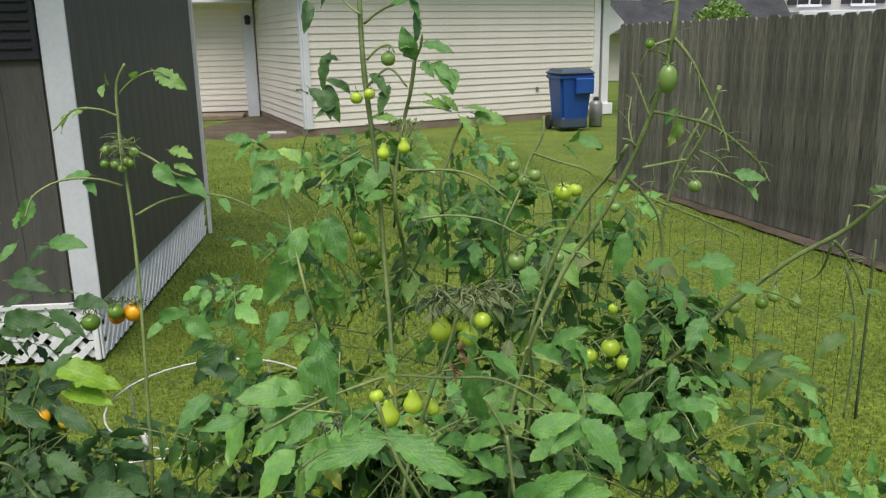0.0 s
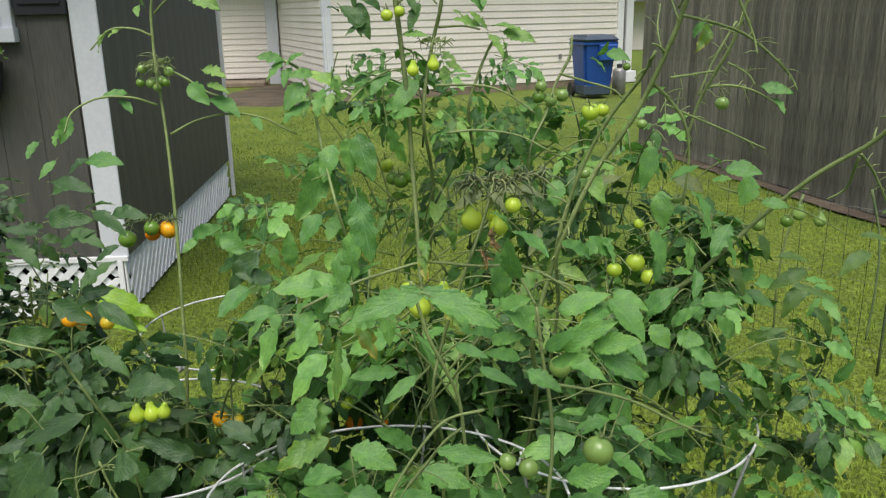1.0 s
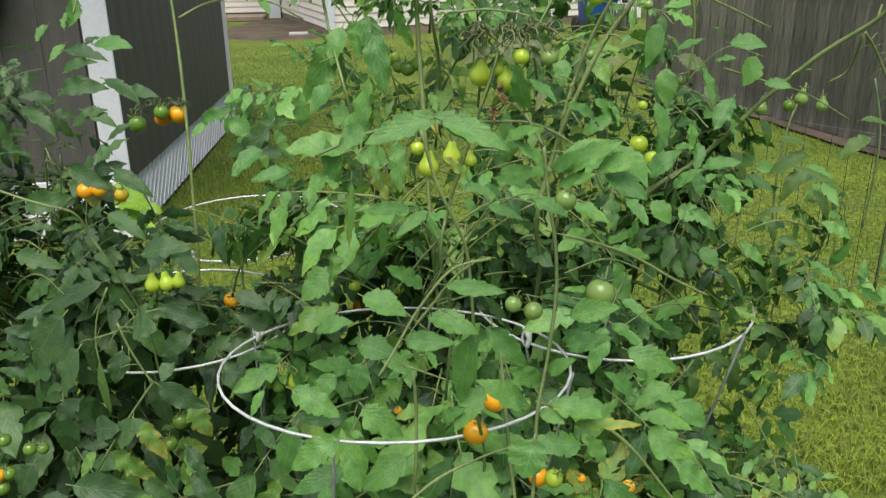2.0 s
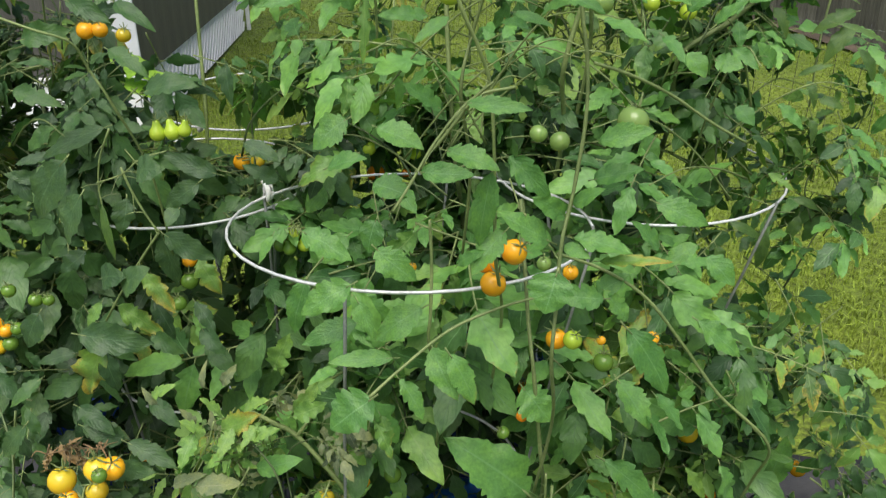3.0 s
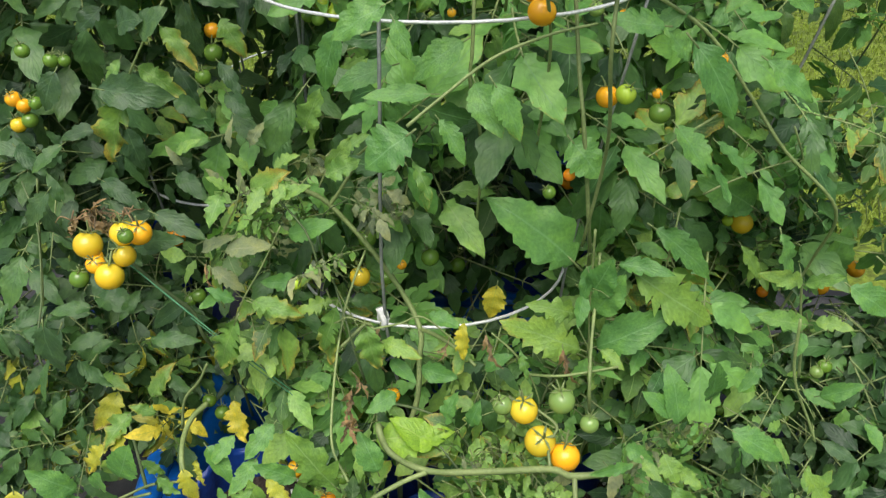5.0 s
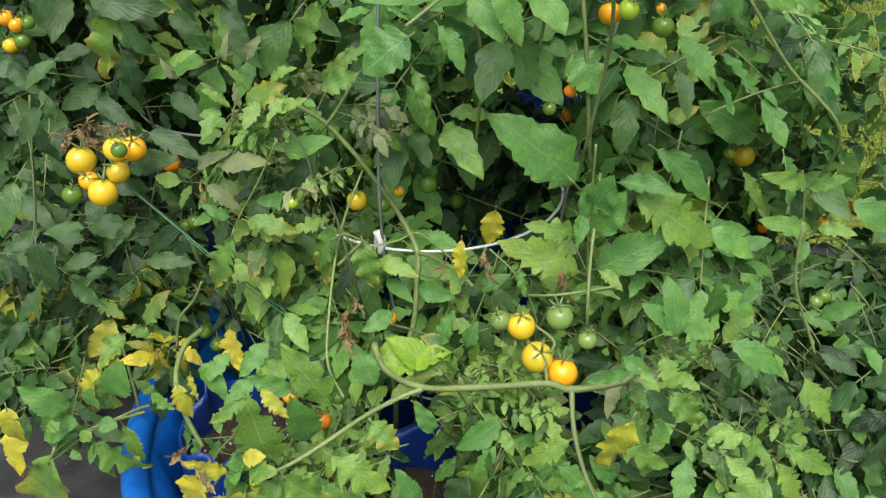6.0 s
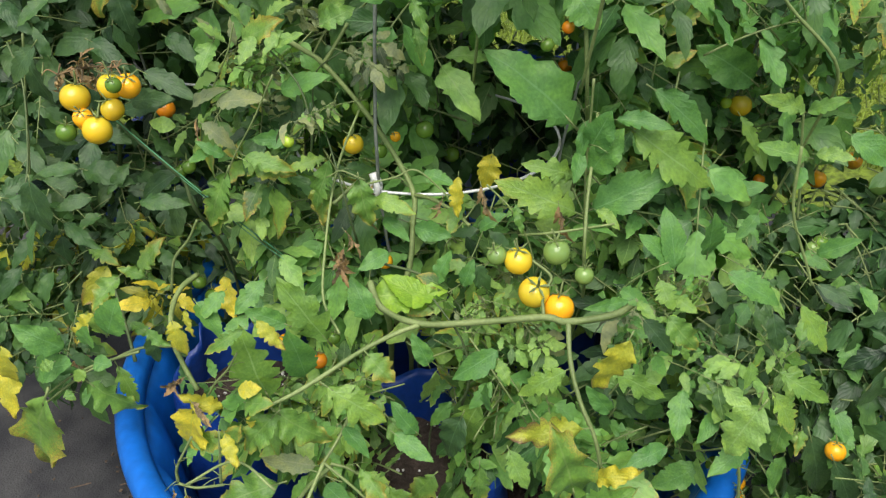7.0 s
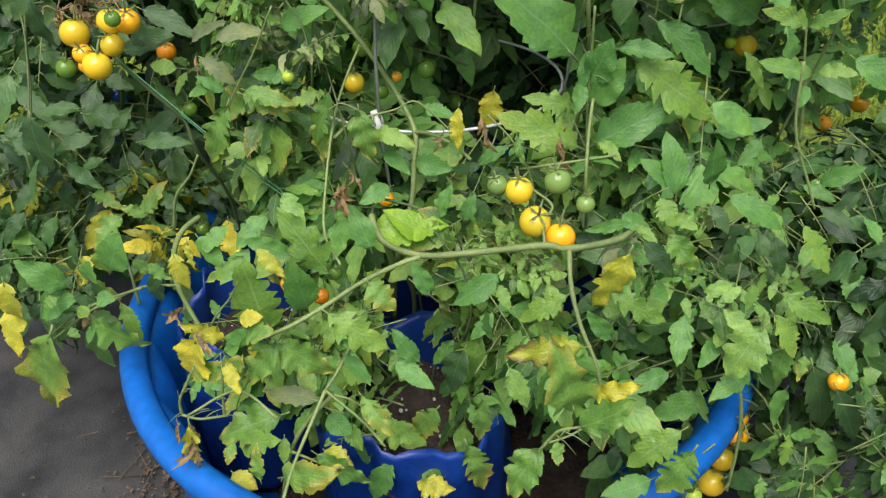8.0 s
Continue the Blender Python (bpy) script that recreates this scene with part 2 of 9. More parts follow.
def hang(ob, parent):
    """Make ob a part of parent; both keep the place where they were built."""
    ob.parent = parent
    ob.matrix_parent_inverse = parent.matrix_basis.inverted()
    return ob


def part(name, data, parent, m=None, label=""):
    ob = new(name, data)
    if m is not None:
        ob.matrix_basis = m
    hang(ob, parent)
    return tagged(ob, label)


def thing(name, place, label, category, group="", kind=""):
    e = new(name)
    e.empty_display_size = 0.1
    e.matrix_basis = Matrix.Translation(place)
    return tagged(e, label, category, group, kind)


def box_into(bm, size, m=None, bevel=0.0):
    made = bmesh.ops.create_cube(bm, size=1.0, matrix=(m or Matrix()) @ Matrix.Diagonal((*size, 1)))
    if bevel:
        edges = list({e for v in made["verts"] for e in v.link_edges})
        bmesh.ops.bevel(bm, geom=edges, offset=bevel, segments=1, affect="EDGES")


def box(name, size, mat, bevel=0.0):
    bm = bmesh.new()
    box_into(bm, size, None, bevel)
    return mesh_from(bm, name, [mat])


def smooth_path(pts, n=5):
    """A rounded line through a few points."""
    p = [Vector(q) for q in pts]
    p = [2 * p[0] - p[1]] + p + [2 * p[-1] - p[-2]]
    out = []
    for i in range(1, len(p) - 2):
        for k in range(n):
            t = k / n
            a, b, c, d = p[i - 1], p[i], p[i + 1], p[i + 2]
            out.append(0.5 * ((2 * b) + (c - a) * t + (2 * a - 5 * b + 4 * c - d) * t * t + (3 * b - a - 3 * c + d) * t ** 3))
    out.append(p[-2])
    return out


def tube_into(bm, path, r0, r1, sides=6, mat=0, knots=0.0, rng=None):
    rings = []
    up = Vector((0.3, 0.2, 0.93))
    for i, q in enumerate(path):
        d = (path[min(i + 1, len(path) - 1)] - path[max(i - 1, 0)]).normalized()
        a = d.cross(up)
        a = a.normalized() if a.length > 1e-3 else Vector((1, 0, 0))
        b = d.cross(a)
        r = r0 + (r1 - r0) * i / max(1, len(path) - 1)
        if knots and rng:
            r *= 1 + knots * rng.uniform(-0.5, 1)
        rings.append([bm.verts.new(q + (a * math.cos(s * math.tau / sides) + b * math.sin(s * math.tau / sides)) * r) for s in range(sides)])
    for u, v in zip(rings, rings[1:]):
        for s in range(sides):
            f = bm.faces.new((u[s], u[(s + 1) % sides], v[(s + 1) % sides], v[s]))
            f.material_index, f.smooth = mat, True
    for ring in (rings[0][::-1], rings[-1]):
        bm.faces.new(ring).material_index = mat


def tube(name, pts, r0, r1, mat, sides=6, n=5, knots=0.0, rng=None):
    bm = bmesh.new()
    tube_into(bm, smooth_path(pts, n), r0, r1, sides, 0, knots, rng)
    return mesh_from(bm, name, [mat], True)


def lathe(name, profile, mat, sides=48, wave=None):
    bm = bmesh.new()
    rings = []
    for r, z in profile:
        ring = []
        for s in range(sides):
            a = s * math.tau / sides
            rr, zz = wave(r, z, a) if wave else (r, z)
            ring.append(bm.verts.new((rr * math.cos(a), rr * math.sin(a), zz)))
        rings.append(ring)
    for u, v in zip(rings, rings[1:]):
        for s in range(sides):
            bm.faces.new((u[s], u[(s + 1) % sides], v[(s + 1) % sides], v[s]))
    bm.faces.new(rings[0][::-1])
    bm.faces.new(rings[-1])
    return mesh_from(bm, name, [mat], True)


# ---- ground ----
def ground_sheet():
    bm = bmesh.new()
    n = 60
    def coord(i):
        u = i / n * 2 - 1
        return 6 * u + 394 * u ** 5
    grid = [[bm.verts.new((coord(i), coord(j) + 6, 0.02 * noise.noise(Vector((coord(i) * 0.4, coord(j) * 0.4, 0))) - 0.012)) for j in range(n + 1)] for i in range(n + 1)]
    for i in range(n):
        for j in range(n):
            bm.faces.new((grid[i][j], grid[i + 1][j], grid[i + 1][j + 1], grid[i][j + 1]))
    ob = new("ground", mesh_from(bm, "ground", [M["lawn"]], True))
    tagged(ob, "mown green lawn reaching out to the houses", "lawn", kind="structure")


ground_sheet()


def grass_field():
    rng = np.random.default_rng(4)
    n = 210000
    y = 1.3 + 12.5 * rng.random(n) ** 2.3
    x = (rng.random(n) * 2 - 1) * (1.2 + y * 0.62) * (0.7 + 0.75 * rng.random(n)) + 0.2
    ok = ~((x < -1.86 - 0.083 * (y - 4.1)) & (y > 4.05) & (y < 7.2)) & ~((y < 1.75) & (abs(x) < 1.5))
    ok &= ~((y < 1.9) & (abs(x - 0.1) < 1.3))
    ok &= x < 2.0 + (9.56 - y) * 0.282
    x, y = x[ok], y[ok]
    n = len(x)
    h = (0.003 + 0.008 * rng.random(n)) * (0.7 + 0.6 * rng.random(n)) * np.clip(3.4 - 0.72 * y, 0.55, 2.0)
    h *= np.where(rng.random(n) < 0.03, 2.2, 1.0)
    a = rng.random(n) * 6.283
    lean = 3.2 * h * (0.3 + rng.random(n))
    la = rng.random(n) * 6.283
    w = 0.0011 + 0.0003 * y + 0.001 * rng.random(n)
    z0 = np.full(n, -0.025)
    dx, dy = np.cos(a) * w, np.sin(a) * w
    v = np.empty((n, 5, 3))
    v[:, 0] = np.stack([x - dx, y - dy, z0], 1)
    v[:, 1] = np.stack([x + dx, y + dy, z0], 1)
    mx, my = x + np.cos(la) * lean * 0.35, y + np.sin(la) * lean * 0.35
    v[:, 2] = np.stack([mx + dx * 0.8, my + dy * 0.8, z0 + 0.025 + h * 0.6], 1)
    v[:, 3] = np.stack([mx - dx * 0.8, my - dy * 0.8, z0 + 0.025 + h * 0.6], 1)
    v[:, 4] = np.stack([x + np.cos(la) * lean, y + np.sin(la) * lean, z0 + 0.025 + h], 1)
    idx = np.arange(n) * 5
    quads = np.stack([idx, idx + 1, idx + 2, idx + 3], 1).tolist()
    tris = np.stack([idx + 3, idx + 2, idx + 4], 1).tolist()
    me = bpy.data.meshes.new("grass")
    me.from_pydata(v.reshape(-1, 3).tolist(), [], quads + tris)
    me.materials.append(M["grass"])
    tagged(new("grass", me), "short green grass blades of the lawn", "grass", kind="stuff")


grass_field()


def weed_fabric():
    bm = bmesh.new()
    nx, ny = 60, 44
    g = [[bm.verts.new((-1.75 + 3.3 * i / nx, -0.7 + 2.3 * j / ny + 0.03 * noise.noise(Vector((i * 0.3, 0, 5))) * (j == ny),
                        0.012 + 0.010 * noise.noise(Vector((i * 0.22, j * 0.22, 3))) + 0.005 * noise.noise(Vector((i * 0.7, j * 0.5, 8))))) for j in range(ny + 1)] for i in range(nx + 1)]
    for i in range(nx):
        for j in range(ny):
            bm.faces.new((g[i][j], g[i + 1][j], g[i + 1][j + 1], g[i][j + 1]))
    ob = new("ground_cloth", mesh_from(bm, "ground_cloth", [M["fabric"]], True))
    mod = ob.modifiers.new("thickness", "SOLIDIFY")
    mod.thickness = 0.002
    tagged(ob, "dark grey woven weed cloth spread under the pool", "ground cloth", kind="structure")
    rng = random.Random(9)
    bm = bmesh.new()
    for _ in range(1900):
        x, y = rng.uniform(-1.4, 0.9), rng.uniform(0.1, 1.3)
        near = rng.random() < 0.45
        if near:
            a = rng.uniform(math.pi * 0.9, math.pi * 1.6)
            r = 0.37 + abs(rng.gauss(0, 0.05))
            x, y = -0.165 + r * math.cos(a), 0.69 + r * math.sin(a)
        ln = rng.uniform(0.002, 0.008) if rng.random() < 0.94 else rng.uniform(0.03, 0.08)
        m = Matrix.Translation((x, y, 0.024)) @ Euler((rng.uniform(-0.15, 0.15), rng.uniform(-0.15, 0.15), rng.uniform(0, 6.3))).to_matrix().to_4x4()
        box_into(bm, (ln, rng.uniform(0.0012, 0.004) if ln < 0.021 else 0.0012, 0.0018), m)
    tagged(new("debris", mesh_from(bm, "debris", [M["debris"]])), "dry leaf crumbs and twigs scattered on the weed cloth", "debris", kind="stuff")


weed_fabric()


# ---- the cream house ----
HOUSE = Matrix.Translation((-2.45, 14.7, 0)) @ Euler((0, 0, math.atan2(0.485, 0.875))).to_matrix().to_4x4()


def plank_mesh(length, exposure=0.127):
    """One lap board: thin at its top, its lower edge standing proud."""
    bm = bmesh.new()
    prof = [(0.0, 0.0), (-0.02, 0.0), (-0.023, 0.007), (-0.003, exposure + 0.012), (0.0, exposure + 0.012)]
    a = [bm.verts.new((0, y, z)) for y, z in prof]
    b = [bm.verts.new((length, y, z)) for y, z in prof]
    for i in range(len(prof)):
        j = (i + 1) % len(prof)
        bm.faces.new((a[i], a[j], b[j], b[i]))
    bm.faces.new(a[::-1])
    bm.faces.new(b)
    return mesh_from(bm, "siding_board", [M["siding"]])


def cream_house():
    h = thing("house", HOUSE.translation, "cream vinyl-sided house with white corner boards", "house")
    m0 = HOUSE
    m1 = m0 @ Euler((0, 0, math.radians(-7))).to_matrix().to_4x4()
    m2 = Matrix.Translation((-4.24, 19.22, 0)) @ Euler((0, 0, math.radians(8))).to_matrix().to_4x4()
    height, base = 2.75, 0.13
    def put(name, size, mat, x, y, z, turn=0, bevel=0.004, label="", m=m0):
        return part(name, box(name, size, mat, bevel), h, m @ Matrix.Translation((x, y, z)) @ Euler((0, 0, turn)).to_matrix().to_4x4(), label)
    put("foundation", (6.5, 0.2, base + 0.1), M["concrete"], 3.25, 0.12, base / 2 - 0.05)
    put("foundation", (0.2, 4.85, base + 0.1), M["concrete"], 0.12, 2.52, base / 2 - 0.05, m=m1)
    put("wall", (6.5, 0.12, height), M["siding"], 3.25, 0.09, base + height / 2)
    put("wall", (0.12, 4.7, height), M["siding"], 0.09, 2.55, base + height / 2, m=m1)
    put("wall", (5.0, 0.12, height), M["siding"], -2.5, 0.09, base + height / 2, m=m2)
    put("foundation", (5.0, 0.2, base + 0.1), M["concrete"], -2.5, 0.13, base / 2 - 0.05, m=m2)
    front, side, back = plank_mesh(6.38), plank_mesh(4.70), plank_mesh(4.5)
    for k in range(21):
        z = base + k * 0.127
        part("siding_board", front, h, m0 @ Matrix.Translation((0.1, 0.028, z)))
        part("siding_board", side, h, m1 @ Matrix.Translation((0.028, 4.83, z)) @ Euler((0, 0, -math.pi / 2)).to_matrix().to_4x4())
        part("siding_board", back, h, m2 @ Matrix.Translation((-4.75, 0.03, z)))
    put("corner_board", (0.11, 0.05, height), M["trim"], 0.053, 0.0, base + height / 2, label="white corner board")
    put("corner_board", (0.05, 0.10, height), M["trim"], 0.0, 0.08, base + height / 2)
    put("corner_board", (0.16, 0.05, height), M["white"], 6.52, 0.0, base + height / 2)
    # dark strip stands in for the dim gap beside the porch post
    put("return_wall", (0.10, 0.4, height), M["shed"], 6.66, 0.3, base + height / 2)
    put("porch_post", (0.19, 0.14, 2.30), M["white"], 6.86, 0.16, 1.27, bevel=0.012, label="white porch post")
    put("post_base", (0.42, 0.26, 0.24), M["white"], 6.80, 0.12, 0.12, bevel=0.012)
    put("porch_beam", (1.1, 0.12, 0.09), M["trim"], 7.25, 0.14, 2.44)
    bm = bmesh.new()
    tri = [[bm.verts.new((x, y, z)) for x, z in ((6.94, 2.30), (7.36, 1.95), (7.36, 1.85), (6.94, 1.66))] for y in (0.12, 0.20)]
    bm.faces.new(tri[0])
    bm.faces.new(tri[1][::-1])
    for i in range(4):
        bm.faces.new((tri[0][i], tri[1][i], tri[1][(i + 1) % 4], tri[0][(i + 1) % 4]))
    part("porch_bracket", mesh_from(bm, "porch_bracket", [M["white"]]), h, m0, "white slanting porch bracket")
    put("door_trim", (0.26, 0.10, height), M["trim"], -0.17, -0.04, base + height / 2 - 0.13, label="white door trim", m=m2)
    put("door_trim", (0.05, 0.08, height), M["trim"], 0.03, -0.02, base + height / 2 - 0.13, m=m2)
    put("recess_soffit", (5.0, 0.9, 0.10), M["trim"], -2.5, -0.35, 2.56, label="soffit over the recess", m=m2)
    bm = bmesh.new()
    rings = []
    for k in (0.0, 0.5, 0.85, 1.0):
        ring = []
        for i in range(40):
            a = i * math.tau / 40
            e = k * (1 + 0.22 * noise.noise(Vector((math.cos(a) * 2.2, math.sin(a) * 2.2, 3))) + 0.10 * noise.noise(Vector((math.cos(a) * 7, math.sin(a) * 7, 1))))
            x, y = -3.55 + 1.45 * e * math.cos(a), 16.75 + 2.6 * e * math.sin(a)
            ring.append(bm.verts.new((x, y, (0.035 if k < 1 else -0.03) + 0.012 * noise.noise(Vector((x * 3, y * 3, 2))))))
        rings.append(ring)
    for u, v in zip(rings, rings[1:]):
        for i in range(40):
            bm.faces.new((u[i], u[(i + 1) % 40], v[(i + 1) % 40], v[i]))
    bmesh.ops.remove_doubles(bm, verts=bm.verts, dist=0.03)
    part("dirt_patch", mesh_from(bm, "dirt", [M["earth"]], True), h, None, "bare brown earth by the wall")
    part("door_step", box("step", (1.0, 0.7, 0.12), M["concrete"], 0.02), h, m2 @ Matrix.Translation((-0.85, -0.45, 0.05)), "worn concrete step")
    part("paver", box("paver", (0.34, 0.22, 0.05), M["pale_siding"], 0.012), h, Matrix.Translation((-3.05, 14.95, 0.05)) @ Euler((0, 0, 0.25)).to_matrix().to_4x4(), "loose pale paving stone")
    put("eave", (7.6, 0.5, 0.12), M["trim"], 3.35, -0.22, base + height + 0.06, label="white soffit under the roof edge")
    bm = bmesh.new()
    v = [bm.verts.new(q) for q in ((-0.5, -0.6, 0), (7.3, -0.6, 0), (7.3, 4.5, 2.0), (-0.5, 4.5, 2.0), (7.3, 9.5, 0), (-0.5, 9.5, 0))]
    bm.faces.new((v[0], v[1], v[2], v[3]))
    bm.faces.new((v[3], v[2], v[4], v[5]))
    bm.faces.new((v[1], v[4], v[2]))
    bm.faces.new((v[0], v[3], v[5]))
    bm.faces.new((v[0], v[5], v[4], v[1]))
    part("roof", mesh_from(bm, "roof", [M["roof"]]), h, m0 @ Matrix.Translation((0, 0, base + height + 0.13)), "dark shingle roof")
    box2 = box("outlet", (0.06, 0.04, 0.09), M["metal_grey"], 0.008)
    part("outlet_box", box2, h, m0 @ Matrix.Translation((5.0, -0.01, 0.62)), "small grey tap cover")
    # wall lantern in the recess
    lamp = part("wall_lamp", box("lamp_plate", (0.08, 0.03, 0.16), M["shutter"], 0.006), h, m2 @ Matrix.Translation((-0.16, -0.10, 2.13)), "dark wall lantern")
    bm = bmesh.new()
    box_into(bm, (0.12, 0.12, 0.14), None, 0.02)
    bmesh.ops.create_cone(bm, cap_ends=True, segments=8, radius1=0.10, radius2=0.02, depth=0.06, matrix=Matrix.Translation((0, 0, 0.1)))
    part("lantern", mesh_from(bm, "lantern", [M["shutter"]]), lamp, m2 @ Matrix.Translation((-0.16, -0.17, 2.13)))


cream_house()


# ---- the grey shed with lattice skirt ----
SHED = Matrix.Translation((-1.825, 4.12, 0)) @ Euler((0, 0, math.atan2(0.281, 3.0))).to_matrix().to_4x4()


def strip_mesh(name, high, slant, width=0.035):
    """One slanting lattice lath, its ends cut level."""
    bm = bmesh.new()
    d = 0.012
    a = [bm.verts.new(q) for q in ((0, -d / 2, 0), (width * 1.414, -d / 2, 0), (width * 1.414 + slant * high, -d / 2, high), (slant * high, -d / 2, high))]
    b = [bm.verts.new((v.co.x, d / 2, v.co.z)) for v in a]
    bm.faces.new(a)
    bm.faces.new(b[::-1])
    for i in range(4):
        bm.faces.new((a[i], b[i], b[(i + 1) % 4], a[(i + 1) % 4]))
    return mesh_from(bm, name, [M["lattice"]])


def grey_shed():
    s = thing("shed", (-1.87, 4.12, 0), "dark grey board-clad shed with white corners and a lattice skirt", "shed")
    top, skirt, depth, wide = 2.9, 0.322, 3.0, 4.2
    def put(name, size, mat, x, y, z, bevel=0.003, label="", to=None):
        return part(name, box(name, size, mat, bevel), to or s, SHED @ Matrix.Translation((x, y, z)), label)
    put("wall", (0.10, depth - 0.04, top - skirt), M["shed"], -0.07, depth / 2, (top + skirt) / 2)
    put("wall", (wide, 0.10, top - skirt), M["shed"], -wide / 2 - 0.02, 0.06, (top + skirt) / 2)
    put("wall", (wide, 0.10, top - skirt), M["shed"], -wide / 2 - 0.02, depth - 0.07, (top + skirt) / 2)
    put("wall", (0.10, depth - 0.2, top - skirt), M["shed"], -wide, depth / 2, (top + skirt) / 2)
    # upright cladding boards
    side = box("board", (0.012, 0.1985, top - skirt), M["shed"], 0.001)
    for k in range(15):
        part("cladding_board", side, s, SHED @ Matrix.Translation((-0.016, 0.12 + k * 0.2, (top + skirt) / 2)))
    face = box("board", (0.1985, 0.012, top - skirt), M["shed"], 0.001)
    for k in range(20):
        part("cladding_board", face, s, SHED @ Matrix.Translation((-0.25 - k * 0.2, 0.004, (top + skirt) / 2)))
    put("corner_board", (0.135, 0.014, top - skirt + 0.02), M["trim"], -0.0675, -0.008, (top + skirt) / 2, label="white corner board")
    put("corner_board", (0.03, 0.04, top), M["white"], 0.002, depth, top / 2, label="white far corner strip")
    # dark sheets added under the shed as the shade seen between laths
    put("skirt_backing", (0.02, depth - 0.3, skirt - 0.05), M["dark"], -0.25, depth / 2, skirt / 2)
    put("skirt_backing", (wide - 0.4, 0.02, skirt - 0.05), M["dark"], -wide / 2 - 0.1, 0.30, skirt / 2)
    turn = Euler((0, 0, math.pi / 2)).to_matrix().to_4x4()
    pitch, tall, lap = 0.098, skirt - 0.02, 0.036 * 1.414
    cut = {}
    def lath(slant, high):
        key = (slant, round(high, 4))
        if key not in cut:
            cut[key] = strip_mesh("lath", high, slant, 0.036)
        return cut[key]
    def lattice(length, m_rise, m_fall):
        """Crossed laths over a strip, those at its ends cut short."""
        k = -tall
        while k < length - lap:
            z0, x0 = (-k, 0.0) if k < 0 else (0.0, k)
            high = min(tall - z0, length - lap - x0)
            if high > 0.02:
                part("lath", lath(1.0, high), s, m_rise @ Matrix.Translation((x0, 0, 0.01 + z0)))
                part("lath", lath(-1.0, high), s, m_fall @ Matrix.Translation((length - lap - x0, 0, 0.01 + z0)))
            k += pitch
    lattice(depth - 0.05, SHED @ Matrix.Translation((-0.030, 0.03, 0)) @ turn, SHED @ Matrix.Translation((-0.0425, 0.03, 0)) @ turn)
    lattice(2.2, SHED @ Matrix.Translation((-2.24, -0.010, 0)), SHED @ Matrix.Translation((-2.24, 0.0025, 0)))
    put("skirt_rail", (wide, 0.02, 0.03), M["lattice"], -wide / 2, -0.018, skirt - 0.005)
    put("skirt_post", (0.03, 0.014, skirt - 0.02), M["lattice"], -0.047, -0.022, skirt / 2)
    put("skirt_post", (0.012, 0.03, skirt - 0.02), M["lattice"], -0.025, 0.0, skirt / 2)
    # roof is out of view; front overhang added to shade the wall
    put("roof", (wide + 0.5, depth + 1.1, 0.12), M["roof"], -wide / 2, depth / 2 - 0.35, top + 0.06, label="flat dark roof, unseen, its deep overhang added to shade the front")
    # shutter, window and planter on the front wall
    sh = put("shutter", (0.25, 0.03, 0.95), M["shutter"], -0.265, -0.018, 2.05, 0.004, "black louvred shutter")
    slat = box("slat", (0.20, 0.022, 0.010), M["shutter"], 0.002)
    for k in range(20):
        part("slat", slat, sh, SHED @ Matrix.Translation((-0.265, -0.036, 1.635 + k * 0.044)) @ Euler((0.6, 0, 0)).to_matrix().to_4x4())
    win = put("window", (0.9, 0.02, 1.0), M["glass"], -0.88, -0.012, 2.0, 0.0, "white-framed window")
    put("window_frame", (0.09, 0.04, 1.1), M["trim"], -0.445, -0.022, 2.0, to=win)
    put("window_frame", (0.09, 0.04, 1.1), M["trim"], -1.32, -0.022, 2.0, to=win)
    put("window_sill", (0.98, 0.06, 0.07), M["trim"], -0.88, -0.035, 1.485, to=win)
    put("window_frame", (0.86, 0.05, 0.30), M["trim"], -0.88, -0.024, 1.60, to=win)


grey_shed()


